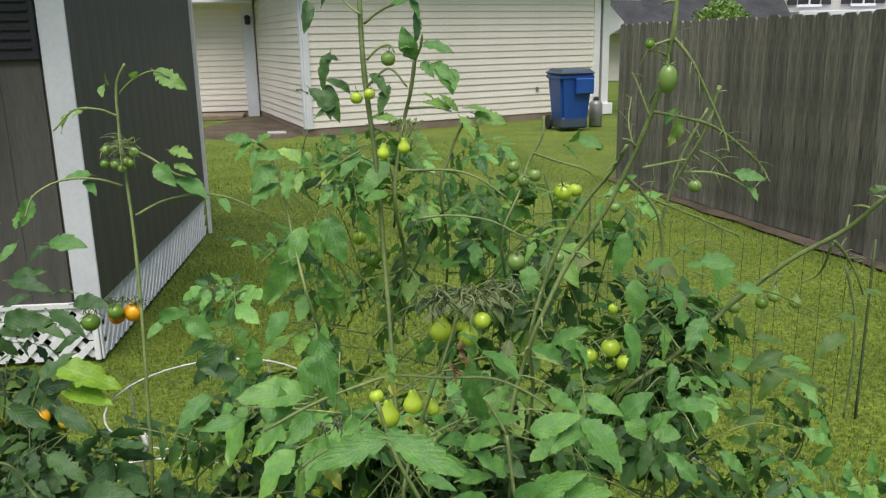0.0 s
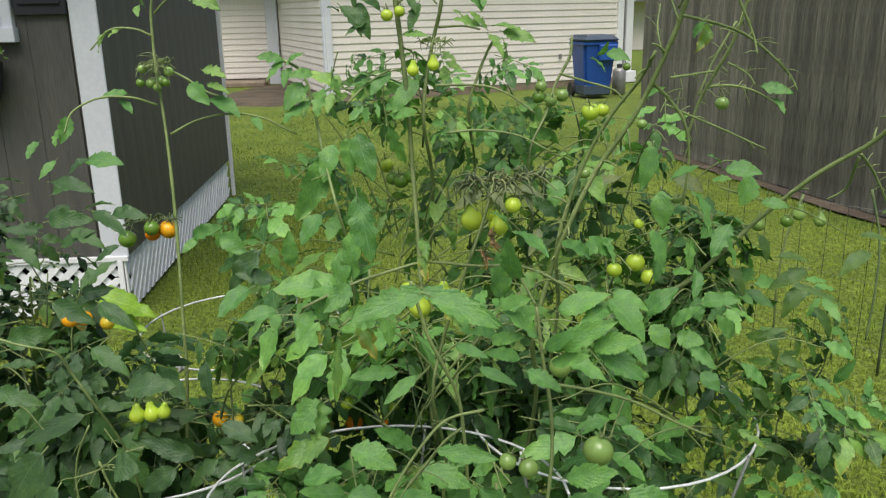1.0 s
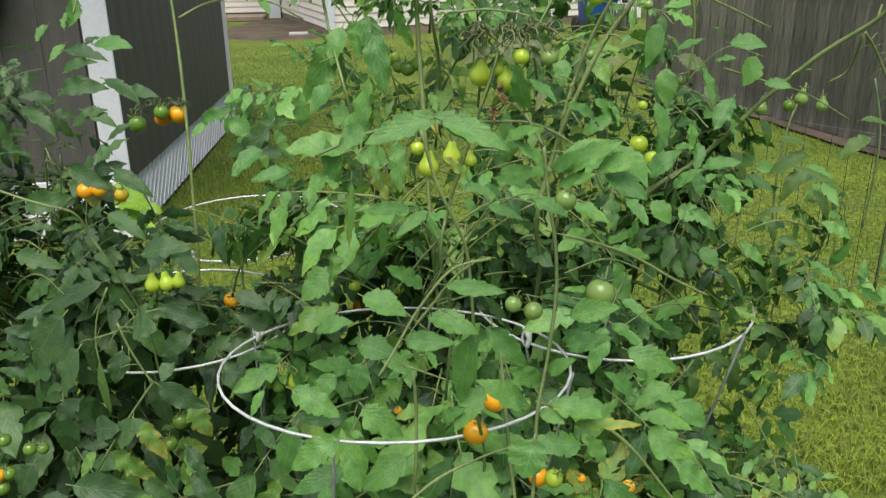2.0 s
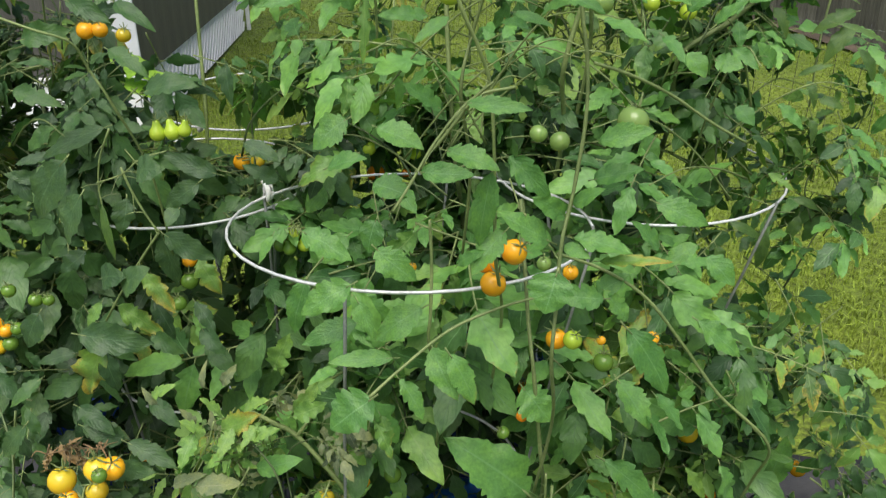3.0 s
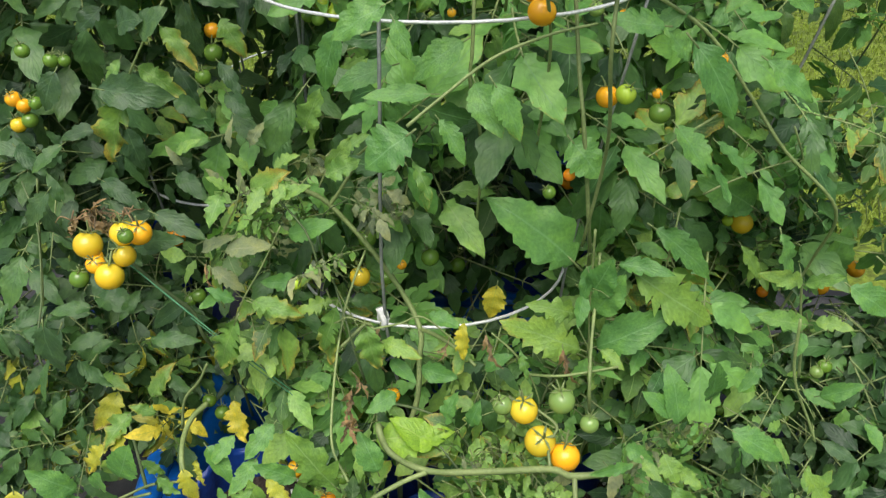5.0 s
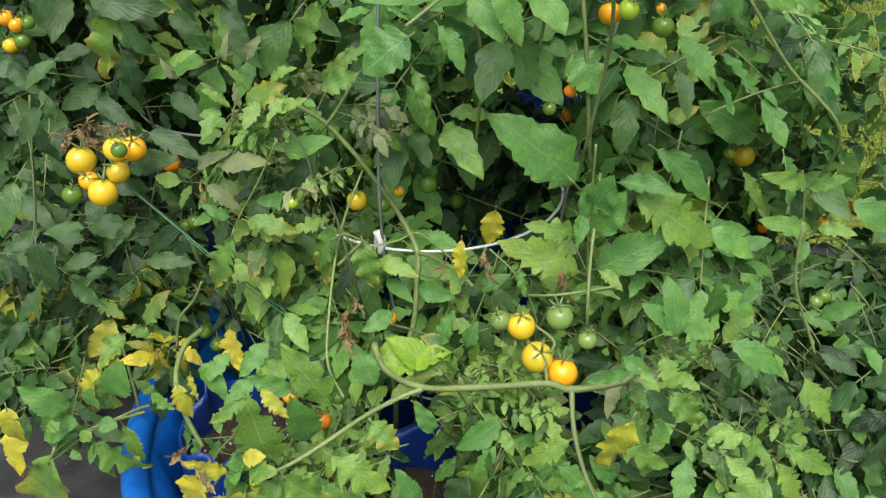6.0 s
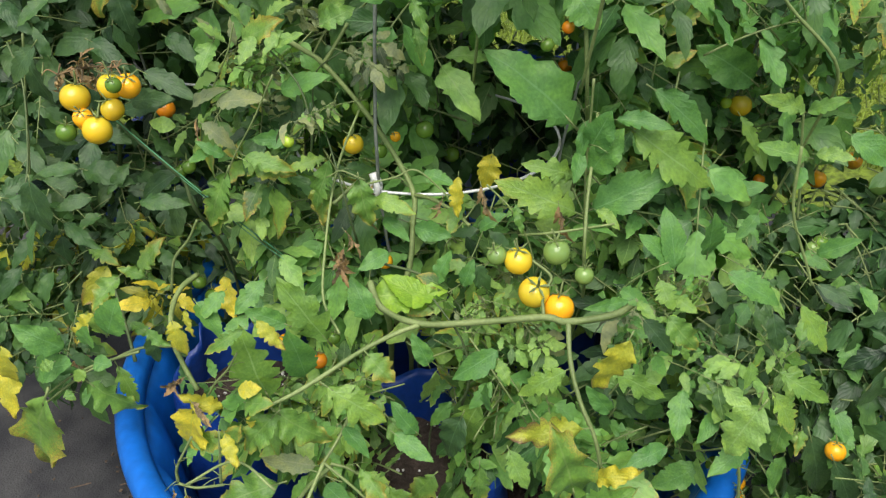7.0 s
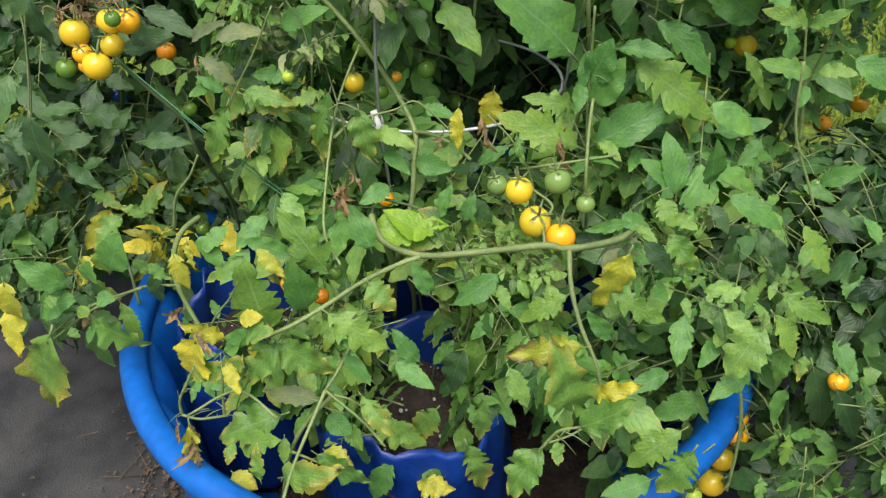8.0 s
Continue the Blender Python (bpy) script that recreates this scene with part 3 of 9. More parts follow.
# ---- wooden fence ----
def wooden_fence():
    a, d = Vector((2.03, 9.62, 0)), Vector((0.28, -0.96, 0)).normalized()
    f = thing("fence", a, "weathered grey dog-eared wooden privacy fence", "fence")
    ang = math.atan2(d.y, d.x)
    meshes = []
    for k, (w, hgt) in enumerate(((0.140, 1.775), (0.138, 1.77), (0.141, 1.78), (0.139, 1.772))):
        bm = bmesh.new()
        prof = [(-w / 2, 0.02), (w / 2, 0.02), (w / 2, hgt - 0.022), (w / 2 - 0.024, hgt), (-w / 2 + 0.024, hgt), (-w / 2, hgt - 0.022)]
        p = [bm.verts.new((x, -0.009, z)) for x, z in prof]
        q = [bm.verts.new((x, 0.009, z)) for x, z in prof]
        bm.faces.new(p)
        bm.faces.new(q[::-1])
        for i in range(6):
            bm.faces.new((p[i], q[i], q[(i + 1) % 6], p[(i + 1) % 6]))
        meshes.append(mesh_from(bm, "fence_board", [M["fence"]]))
    rng = random.Random(3)
    for k in range(66):
        c = a + d * (0.07 + k * 0.1435)
        m = Matrix.Translation((c.x, c.y, rng.uniform(-0.006, 0.006))) @ Euler((rng.uniform(-0.003, 0.003), -0.02 * k / 66 + rng.uniform(-0.004, 0.004), ang + rng.uniform(-0.012, 0.012))).to_matrix().to_4x4()
        part("fence_board", meshes[rng.randrange(4)], f, m)
    n = Vector((-d.y, d.x, 0))
    rail, post = box("rail", (9.4, 0.04, 0.09), M["fence_rail"], 0.004), box("post", (0.09, 0.09, 1.75), M["fence_rail"], 0.004)
    turn = Euler((0, 0, ang)).to_matrix().to_4x4()
    for z in (0.3, 0.95, 1.55):
        c = a + d * 4.75 + n * 0.034
        part("rail", rail, f, Matrix.Translation((c.x, c.y, z)) @ turn)
    for k in range(5):
        c = a + d * (0.1 + 2.35 * k) + n * 0.1
        part("post", post, f, Matrix.Translation((c.x, c.y, 0.875)) @ turn)
    # bare strip of earth along the foot
    bm = bmesh.new()
    L, R_ = [], []
    for i in range(60):
        c = a + d * (i * 9.4 / 59)
        wv = 0.14 + 0.07 * noise.noise(Vector((i * 0.35, 2, 0)))
        L.append(bm.verts.new((c.x - n.x * wv, c.y - n.y * wv, 0.004)))
        R_.append(bm.verts.new((c.x + n.x * 0.2, c.y + n.y * 0.2, 0.03)))
    for i in range(59):
        bm.faces.new((L[i], L[i + 1], R_[i + 1], R_[i]))
    tagged(new("fence_foot_earth", mesh_from(bm, "earth", [M["earth"]], True)), "bare brown earth along the foot of the fence", "earth", kind="structure")


wooden_fence()


# ---- wheeled bin beside the house ----
def wheeled_bin():
    place = Vector((2.28, 15.05, 0))
    b = thing("wheeled_bin", place, "blue plastic wheeled bin with a closed lid", "bin")
    turn = Matrix.Translation(place) @ Euler((0, 0, math.radians(14))).to_matrix().to_4x4()
    bm = bmesh.new()
    box_into(bm, (0.62, 0.66, 0.92))
    for v in bm.verts:
        if v.co.z < 0:
            v.co.x *= 0.76
            v.co.y *= 0.78
    bmesh.ops.bevel(bm, geom=bm.edges[:], offset=0.045, segments=2, affect="EDGES")
    part("body", mesh_from(bm, "body", [M["bin"]], False), b, turn @ Matrix.Translation((0, 0, 0.52)))
    part("rim", box("rim", (0.655, 0.70, 0.06), M["bin"], 0.015), b, turn @ Matrix.Translation((0, 0, 0.955)))
    bm = bmesh.new()
    box_into(bm, (0.67, 0.76, 0.11), None, 0.035)
    for v in bm.verts:
        if v.co.z > 0:
            v.co.x *= 0.86
            v.co.y *= 0.84
    part("lid", mesh_from(bm, "lid", [M["bin_lid"]]), b, turn @ Matrix.Translation((0, 0, 1.045)), "grey-blue lid")
    part("foot_band", box("foot_band", (0.50, 0.545, 0.20), M["bin_lid"], 0.03), b, turn @ Matrix.Translation((0, 0, 0.15)), "dusty scuffed grey base")
    part("grab_bar", box("bar", (0.34, 0.10, 0.28), M["bin"], 0.02), b, turn @ Matrix.Translation((0.13, -0.36, 0.80)), "stepped grab panel")
    part("badge", box("badge", (0.16, 0.006, 0.12), M["bin_lid"], 0.002), b, turn @ Matrix.Translation((0.05, -0.265, 0.55)) @ Euler((-0.08, 0, 0)).to_matrix().to_4x4())
    bm = bmesh.new()
    bmesh.ops.create_cone(bm, cap_ends=True, segments=20, radius1=0.13, radius2=0.13, depth=0.06)
    wheel = mesh_from(bm, "wheel", [M["rubber"]])
    for sx in (-0.28, 0.28):
        part("wheel", wheel, b, turn @ Matrix.Translation((sx, 0.3, 0.13)) @ Euler((0, math.pi / 2, 0)).to_matrix().to_4x4())
    g = thing("gas_canister", (2.86, 15.6, 0), "small grey metal canister by the house wall", "canister")
    part("body", lathe("canister", [(0.10, 0.0), (0.125, 0.02), (0.125, 0.42), (0.10, 0.46), (0.05, 0.48)], M["metal_grey"], 20), g, Matrix.Translation((2.86, 15.6, 0.0)))
    part("cap", lathe("cap", [(0.05, 0.0), (0.05, 0.07), (0.03, 0.08)], M["rubber"], 14), g, Matrix.Translation((2.86, 15.6, 0.47)))


wheeled_bin()


# ---- far houses beyond the fence ----
def far_houses():
    h = thing("neighbour_house", (9, 34, 0), "far low house with a dark shingle roof", "house")
    part("wall", box("wall", (10.4, 8, 1.8), M["siding"]), h, Matrix.Translation((7.5, 36, 0.9)))
    bm = bmesh.new()
    v = [bm.verts.new(q) for q in ((2, 31, 1.75), (13.0, 31, 1.75), (13.0, 36, 5.6), (2, 36, 5.6), (2, 41, 1.75), (13.0, 41, 1.75))]
    bm.faces.new((v[0], v[1], v[2], v[3]))
    bm.faces.new((v[3], v[2], v[5], v[4]))
    bm.faces.new((v[0], v[3], v[4]))
    bm.faces.new((v[1], v[5], v[2]))
    part("roof", mesh_from(bm, "roof", [M["roof"]]), h, None, "dark grey shingle roof")
    t = thing("tall_house", (18, 38, 0), "far two-storey cream house with black shutters", "house")
    part("wall", box("wall", (14, 8, 7.0), M["pale_siding"]), t, Matrix.Translation((20.6, 38, 3.5)))
    part("porch_roof", box("porch", (15, 2.0, 0.35), M["trim"], 0.02), t, Matrix.Translation((21.0, 33.2, 2.28)))
    for k in range(5):
        x = 14.6 + k * 2.15
        w = part("window", box("pane", (0.85, 0.05, 1.5), M["glass"]), t, Matrix.Translation((x, 33.97, 3.48)))
        part("window_frame", box("frame", (1.0, 0.06, 0.1), M["trim"]), w, Matrix.Translation((x, 33.95, 2.69)))
        part("mullion", box("mullion", (0.06, 0.07, 1.5), M["trim"]), w, Matrix.Translation((x, 33.94, 3.48)))
        for sx in (-0.68, 0.68):
            part("shutter", box("shutter", (0.36, 0.06, 1.5), M["shutter"]), w, Matrix.Translation((x + sx, 33.95, 3.48)))
    rng = random.Random(5)
    c = Vector((6.75, 20.5, 1.72))
    sh = thing("shrub", (6.75, 20.5, 0), "bright green rounded shrub behind the fence", "shrub")
    part("trunk", tube("trunk", [(6.75, 20.5, 0), (6.77, 20.5, 0.6), (6.74, 20.5, 1.4)], 0.06, 0.03, M["fence_rail"]), sh)
    bm = bmesh.new()
    for _ in range(2600):
        d = Vector((rng.gauss(0, 1), rng.gauss(0, 1), rng.gauss(0, 1))).normalized()
        r = rng.uniform(0.6, 1.0) * (1 + 0.18 * noise.noise(d * 2.5))
        p = c + Vector((d.x * 0.75, d.y * 0.75, d.z * 0.72)) * r
        q = Euler((rng.uniform(0, 6.3), rng.uniform(0, 6.3), 0)).to_matrix()
        s = rng.uniform(0.04, 0.075)
        vs = [bm.verts.new(p + q @ Vector(k) * s) for k in ((-1, 0, 0), (0, -0.45, 0.1), (1, 0, 0), (0, 0.45, 0.1))]
        bm.faces.new(vs)
    part("crown", mesh_from(bm, "crown", [M["shrub"]], "leaf"), sh)


far_houses()


# ---- welded wire edging on the lawn ----
def wire_fence():
    a, c = Vector((1.77, 3.28, 0)), Vector((-0.15, 5.8, 0))
    f = thing("wire_fence", a, "low dark welded-wire garden fence standing in the lawn", "wire fence")
    d = c - a
    n = int(d.length / 0.10)
    wire = tube("wire", [(0, 0, -0.02), (0.001, 0, 0.35), (0, 0, 0.74)], 0.0013, 0.0013, M["rubber"], 5, 3)
    rng = random.Random(11)
    for k in range(n + 1):
        q = a + d * (k / n)
        part("wire", wire, f, Matrix.Translation(q) @ Euler((rng.gauss(0, 0.012), rng.gauss(0, 0.012), 0)).to_matrix().to_4x4())
    for z in (0.10, 0.40, 0.72):
        part("cross_wire", tube("cross_wire", [a + Vector((0, 0, z)), a.lerp(c, 0.5) + Vector((0, 0, z - 0.015)), c + Vector((0, 0, z))], 0.0007, 0.0007, M["galv_dark"], 5, 6), f)
    post = tube("post", [(0, 0, -0.05), (0, 0, 0.4), (0, 0, 0.80)], 0.007, 0.006, M["stem_dark"], 6, 3)
    for k in (0, 0.5, 1.0):
        part("post", post, f, Matrix.Translation(a.lerp(c, k) + Vector((0.008, 0.008, 0))))


wire_fence()


# ---- planter under the shed window ----
def window_planter():
    c = Vector((-2.42, 4.0, 1.40))
    b = thing("window_planter", c, "black trough of small pale-leaved flowers under the shed window", "planter")
    m = SHED @ Matrix.Translation((-0.78, -0.115, 1.27))
    bm = bmesh.new()
    box_into(bm, (0.62, 0.17, 0.20))
    for v in bm.verts:
        if v.co.z < 0:
            v.co.x *= 0.9
            v.co.y *= 0.7
    bmesh.ops.bevel(bm, geom=bm.edges[:], offset=0.012, segments=2, affect="EDGES")
    part("trough", mesh_from(bm, "trough", [M["shutter"]]), b, m)
    part("bracket", box("bracket", (0.03, 0.05, 0.28), M["shutter"], 0.004), b, SHED @ Matrix.Translation((-0.56, -0.03, 1.30)))
    part("bracket", box("bracket", (0.03, 0.05, 0.28), M["shutter"], 0.004), b, SHED @ Matrix.Translation((-1.0, -0.03, 1.30)))
    rng = random.Random(8)
    for name, mat, count, size in (("foliage", "shrub", 420, 0.016), ("flowers", "tie", 46, 0.010)):
        bm = bmesh.new()
        for _ in range(count):
            x = rng.uniform(-0.33, 0.33)
            p = m @ Vector((x, rng.uniform(-0.11, 0.08), 0.10 + rng.uniform(-0.02, 0.10) * (1 - 0.5 * abs(x) / 0.33) + (0.03 if name == "flowers" else 0)))
            q = Euler((rng.uniform(0, 6.3), rng.uniform(0, 6.3), 0)).to_matrix()
            s = size * rng.uniform(0.7, 1.4)
            bm.faces.new([bm.verts.new(p + q @ Vector(k) * s) for k in ((-1, 0, 0), (0, -0.5, 0.15), (1, 0, 0), (0, 0.5, 0.15))])
        tagged(part(name, mesh_from(bm, name, [M[mat]], "leaf"), b), kind="stuff")


window_planter()


# ---- tubs with grow bags ----
def pool(c, label, wide=0.945):
    t = thing("wading_pool", (*c, 0.022), label, "wading pool")
    m = Matrix.Translation((*c, 0.022))
    def scallop(r, z, a):
        k = 0.010 * abs(math.sin(a * 11)) + 0.004 * noise.noise(Vector((math.cos(a) * 3, math.sin(a) * 3, z * 8)))
        return (r - k if r < 0.413 * wide else r), z + 0.006 * noise.noise(Vector((math.cos(a) * 1.5, math.sin(a) * 1.5, 4)))
    wall = [(0.396, 0.0), (0.410, 0.01), (0.418, 0.10), (0.430, 0.25), (0.440, 0.272), (0.424, 0.290), (0.412, 0.27), (0.402, 0.22), (0.394, 0.12), (0.384, 0.03), (0.376, 0.012)]
    wall = [(r * wide, z) for r, z in wall]
    part("wall", lathe("pool_wall", wall, M["tub"], 132, scallop), t, m, "scalloped blue plastic wall")
    bm = bmesh.new()
    tube_into(bm, [Vector((0.436 * wide * math.cos(i * math.tau / 96), 0.436 * wide * math.sin(i * math.tau / 96), 0.296 + 0.006 * noise.noise(Vector((math.cos(i * math.tau / 96) * 1.5, math.sin(i * math.tau / 96) * 1.5, 4))))) for i in range(97)], 0.0185, 0.0185, 12)
    part("rim", mesh_from(bm, "pool_rim", [M["tub"]], True), t, m, "thick rolled blue rim")
    # floor takes the soil colour to give the deep shade between bags
    part("floor", lathe("pool_floor", [(0.384 * wide, 0.004), (0.386 * wide, 0.010), (0.2, 0.014)], M["soil"], 48), t, m, "pool floor coloured dark for the shade between the bags")
    return t


pool((-0.12, 0.70), "round blue plastic wading pool holding grow bags of tomato plants")


def grow_bag(place, radius, height, seed, z0=0.05):
    b = thing("grow_bag", (*place, z0), "crumpled blue plastic grow bag filled with dark soil", "grow bag", "grow bags")
    def wave(r, z, a):
        k = 0.15 * noise.noise(Vector((math.cos(a) * 2.2, math.sin(a) * 2.2, z * 9 + seed))) + 0.08 * noise.noise(Vector((math.cos(a) * 7, math.sin(a) * 7, z * 20 + seed)))
        up = 0.05 * noise.noise(Vector((math.cos(a) * 1.6, math.sin(a) * 1.6, seed * 3.1))) + 0.015 * noise.noise(Vector((math.cos(a) * 8, math.sin(a) * 8, seed)))
        return r * (1 + k), z + (up if z > height * 0.6 else 0)
    prof = [(radius * 0.86, 0), (radius * 0.97, 0.02), (radius, height * 0.35), (radius * 0.98, height * 0.7), (radius * 1.03, height), (radius * 1.0, height + 0.012), (radius * 0.96, height), (radius * 0.93, height * 0.72), (radius * 0.9, height * 0.62)]
    part("bag", lathe("bag", prof, M["bag"], 56, wave), b, Matrix.Translation((*place, z0)))
    bm = bmesh.new()
    rings = []
    for i in range(7):
        rr = radius * 0.93 * i / 6
        ring = [bm.verts.new((rr * math.cos(s * math.tau / 28), rr * math.sin(s * math.tau / 28), 0.012 * noise.noise(Vector((rr * 30 * math.cos(s * math.tau / 28), rr * 30 * math.sin(s * math.tau / 28), seed))))) for s in range(28)]
        rings.append(ring)
    for u, v in zip(rings, rings[1:]):
        for s in range(28):
            bm.faces.new((u[s], u[(s + 1) % 28], v[(s + 1) % 28], v[s]))
    bmesh.ops.remove_doubles(bm, verts=bm.verts, dist=1e-5)
    part("soil", mesh_from(bm, "soil", [M["soil"]], True), b, Matrix.Translation((*place, z0 + height * 0.74)), "dark potting soil")
    rng = random.Random(seed)
    bm = bmesh.new()
    for _ in range(45):
        a, rr = rng.uniform(0, 6.3), radius * 0.85 * math.sqrt(rng.random())
        bmesh.ops.create_icosphere(bm, subdivisions=1, radius=rng.uniform(0.001, 0.0032), matrix=Matrix.Translation((rr * math.cos(a), rr * math.sin(a), 0.008)))
    ob = part("perlite", mesh_from(bm, "perlite", [M["perlite"]]), b, Matrix.Translation((*place, z0 + height * 0.74)), "white perlite crumbs on the soil")
    ob["kind"] = "stuff"
    return b


grow_bag((-0.375, 0.64), 0.10, 0.27, 1)
grow_bag((-0.14, 0.53), 0.125, 0.25, 2)
grow_bag((0.12, 0.75), 0.085, 0.24, 3)
grow_bag((-0.22, 0.83), 0.11, 0.27, 4)
grow_bag((0.03, 0.82), 0.095, 0.28, 7)
grow_bag((0.04, 1.36), 0.15, 0.42, 5, 0.024)
grow_bag((-0.80, 1.28), 0.14, 0.26, 6, 0.024)
grow_bag((0.62, 0.98), 0.13, 0.24, 9, 0.024)


# ---- tomato cages ----
def ring_point(c, r, z, tilt, a):
    """A place on a ring; r may be a pair, for a ring bent out of round."""
    rx, ry = r if isinstance(r, tuple) else (r, r)
    x, y = rx * math.cos(a), ry * math.sin(a)
    return Vector((c[0] + x, c[1] + y, z + tilt[0] * x + tilt[1] * y))


def circle_pts(c, r, z, tilt=(0, 0), n=40):
    return [ring_point(c, r, z, tilt, i * math.tau / n) for i in range(n + 1)]


def cage(c, rings, label, wire_angles, tie_at=()):
    rings = [q if len(q) == 4 else (*q, (0, 0)) for q in rings]
    g = thing("tomato_cage", (c[0], c[1], 0.05), label, "plant cage", "tomato cages")
    for r, z, tilt, off in rings:
        bm = bmesh.new()
        tube_into(bm, circle_pts((c[0] + off[0], c[1] + off[1]), r, z, tilt), 0.0020, 0.0020, 6)
        part("ring", mesh_from(bm, "ring", [M["galv"]], True), g)
    for a in wire_angles:
        pts = []
        for r, z, tilt, off in rings:
            p = ring_point((c[0] + off[0], c[1] + off[1]), r, z, tilt, a)
            out = Vector((p.x - c[0], p.y - c[1], 0)).normalized()
            pts.append(p + out * 0.003 + Vector((0, 0, 0.004 if z == rings[0][1] else 0)))
        foot = ring_point(c, rings[-1][0], 0.06, (0, 0), a)
        pts.append(Vector((c[0], c[1], 0.06)).lerp(foot, 0.85))
        part("upright", tube("upright", pts, 0.0021, 0.0021, M["galv_dark"], 6, 4), g)
    for ring_no, a in tie_at:
        r, z, tilt, off = rings[ring_no]
        p = ring_point((c[0] + off[0], c[1] + off[1]), r, z, tilt, a)
        bm = bmesh.new()
        loop = [p + Vector((0.006 * math.cos(i * math.tau / 12), 0.004, 0.006 + 0.013 * math.sin(i * math.tau / 12))) for i in range(13)]
        tube_into(bm, loop, 0.0022, 0.0022, 6)
        tube_into(bm, smooth_path([p + Vector((0, -0.004, -0.006)), p + Vector((0.003, -0.006, 0.008)), p + Vector((-0.003, -0.002, 0.026))], 4), 0.003, 0.005, 6)
        part("tie", mesh_from(bm, "tie", [M["tie"]], True), g, None, "white plastic tie")
    return g


cage((-0.118, 0.889), [((0.236, 0.192), 0.955, (0.0, -0.016)), ((0.186, 0.162), 0.568, (0.0, 0.0), (-0.028, -0.022)), (0.15, 0.28, (0, 0))], "galvanised wire tomato cage round the front plant", (-1.80, -0.15, 1.4, 2.68), ((0, 2.66), (1, -1.83)))

cage((-0.486, 1.100), [(0.194, 0.932, (0.0, 0.0)), (0.16, 0.60, (0, 0)), (0.13, 0.30, (0, 0))], "galvanised wire tomato cage beside the front one", (-2.2, -0.6, 1.0, 2.6))
cage((-0.47, 1.50), [(0.20, 0.95, (0.0, 0.02)), (0.17, 0.60, (0, 0)), (0.14, 0.30, (0, 0))], "wire tomato cage at the back by the lawn", (-2.0, -0.4, 1.2, 2.8), ((0, -1.9),))
cage((0.211, 1.128), [(0.219, 0.950, (0.0, 0.0)), (0.137, 0.60, (0, 0)), (0.12, 0.30, (0, 0))], "wire tomato cage round the sprawling plant", (-2.3, -0.7, 0.8, 2.4), ((0, -2.3),))

tw = thing("garden_twine", (-0.40, 0.66, 0.58), "thin green twine tied tight between the plants", "twine")
part("strand", tube("strand", [(-0.497, 0.687, 0.665), (-0.40, 0.66, 0.589), (-0.297, 0.636, 0.513)], 0.0009, 0.0009, M["twine"], 5, 3), tw)
part("strand", tube("strand", [(-0.42, 0.66, 0.606), (-0.34, 0.643, 0.540), (-0.285, 0.628, 0.505)], 0.0006, 0.0006, M["twine"], 5, 3), tw)


# ---- leaves ----
UVS = "blade"


def leaflet_into(bm, uvl, m, length, width, rng, droop=0.25, fold=0.35, lobed=0.3, mat=0, nv=9, crumple=1.0):
    """One leaf blade with uneven lobes and teeth, folded along its midrib, ruffled, curling down to its tip."""
    cols = (-1.0, -0.55, 0.0, 0.55, 1.0)
    phase, sway, ruf = rng.uniform(0, 6), rng.uniform(-0.16, 0.16), rng.uniform(0, 20)
    twist, lobes = rng.uniform(-0.6, 0.6), rng.uniform(2.2, 3.4)
    wave = rng.uniform(0.03, 0.14) * crumple
    skew = {-1: rng.uniform(0.82, 1.14), 1: rng.uniform(0.82, 1.14)}
    teeth = {}
    for sg in (-1, 1):
        n = rng.choice((2, 3)) if nv < 18 else rng.choice((3, 4, 5))
        cuts = sorted(0.10 + 0.72 * (i + rng.uniform(-0.28, 0.28)) / n for i in range(n))
        teeth[sg] = [(c, rng.uniform(0.35, 1.5)) for c in cuts] + [(0.93, 0.2)]
    rows = []
    for j in range(nv + 1):
        v = j / nv
        w = width * 2.55 * v ** 0.6 * (1 - v) ** 0.95 if 0 < j < nv else width * 0.02
        row = []
        for s in cols:
            k, vv = 1.0, v
            if s and 0 < j < nv:
                sg = 1 if s > 0 else -1
                below = [q for q in teeth[sg] if q[0] <= v]
                start, deep = below[-1] if below else (0.0, 0.3)
                end = next((q[0] for q in teeth[sg] if q[0] > v), 1.0)
                u = min(1.0, (v - start) / max(0.05, end - start))
                notch = deep * lobed * (1 - 0.6 * v) * max(0.0, 1 - u * 1.5) ** 1.3
                k = skew[sg] * (1 - 1.9 * notch * s * s)
                if abs(s) == 1.0:
                    vv = v + lobed * 0.16 * u * (1 - v)
                    if nv >= 12:
                        tip = (j + (sg > 0)) % 2
                        k *= 1.0 + rng.uniform(0.0, 0.05) if tip else 1.0 - rng.uniform(0.01, 0.07) - 0.25 * max(0.0, lobed - 0.25)
                        vv += 0.02 * tip * (1 - v)
            y = s * w * k
            z = -droop * length * v * v + fold * abs(y) * (1 - 0.4 * v)
            z += wave * width * math.sin(v * lobes * math.tau + phase + (2 if s > 0 else 0)) * s * s
            z += 0.16 * crumple * width * noise.noise(Vector((v * 4 + ruf, s * 1.6, phase)))
            z += twist * y * v - 0.25 * fold * s * s * abs(y)
            row.append(bm.verts.new(m @ Vector((length * vv - droop * droop * length * v * v * 0.5, y + sway * length * v * v, z))))
        rows.append(row)
    for j in range(nv):
        for k in range(4):
            f = bm.faces.new((rows[j][k], rows[j][k + 1], rows[j + 1][k + 1], rows[j + 1][k]))
            f.material_index, f.smooth = mat, True
            for loop, (jj, kk) in zip(f.loops, ((j, k), (j, k + 1), (j + 1, k + 1), (j + 1, k))):
                loop[uvl].uv = (cols[kk] * 0.5 + 0.5, jj / nv)


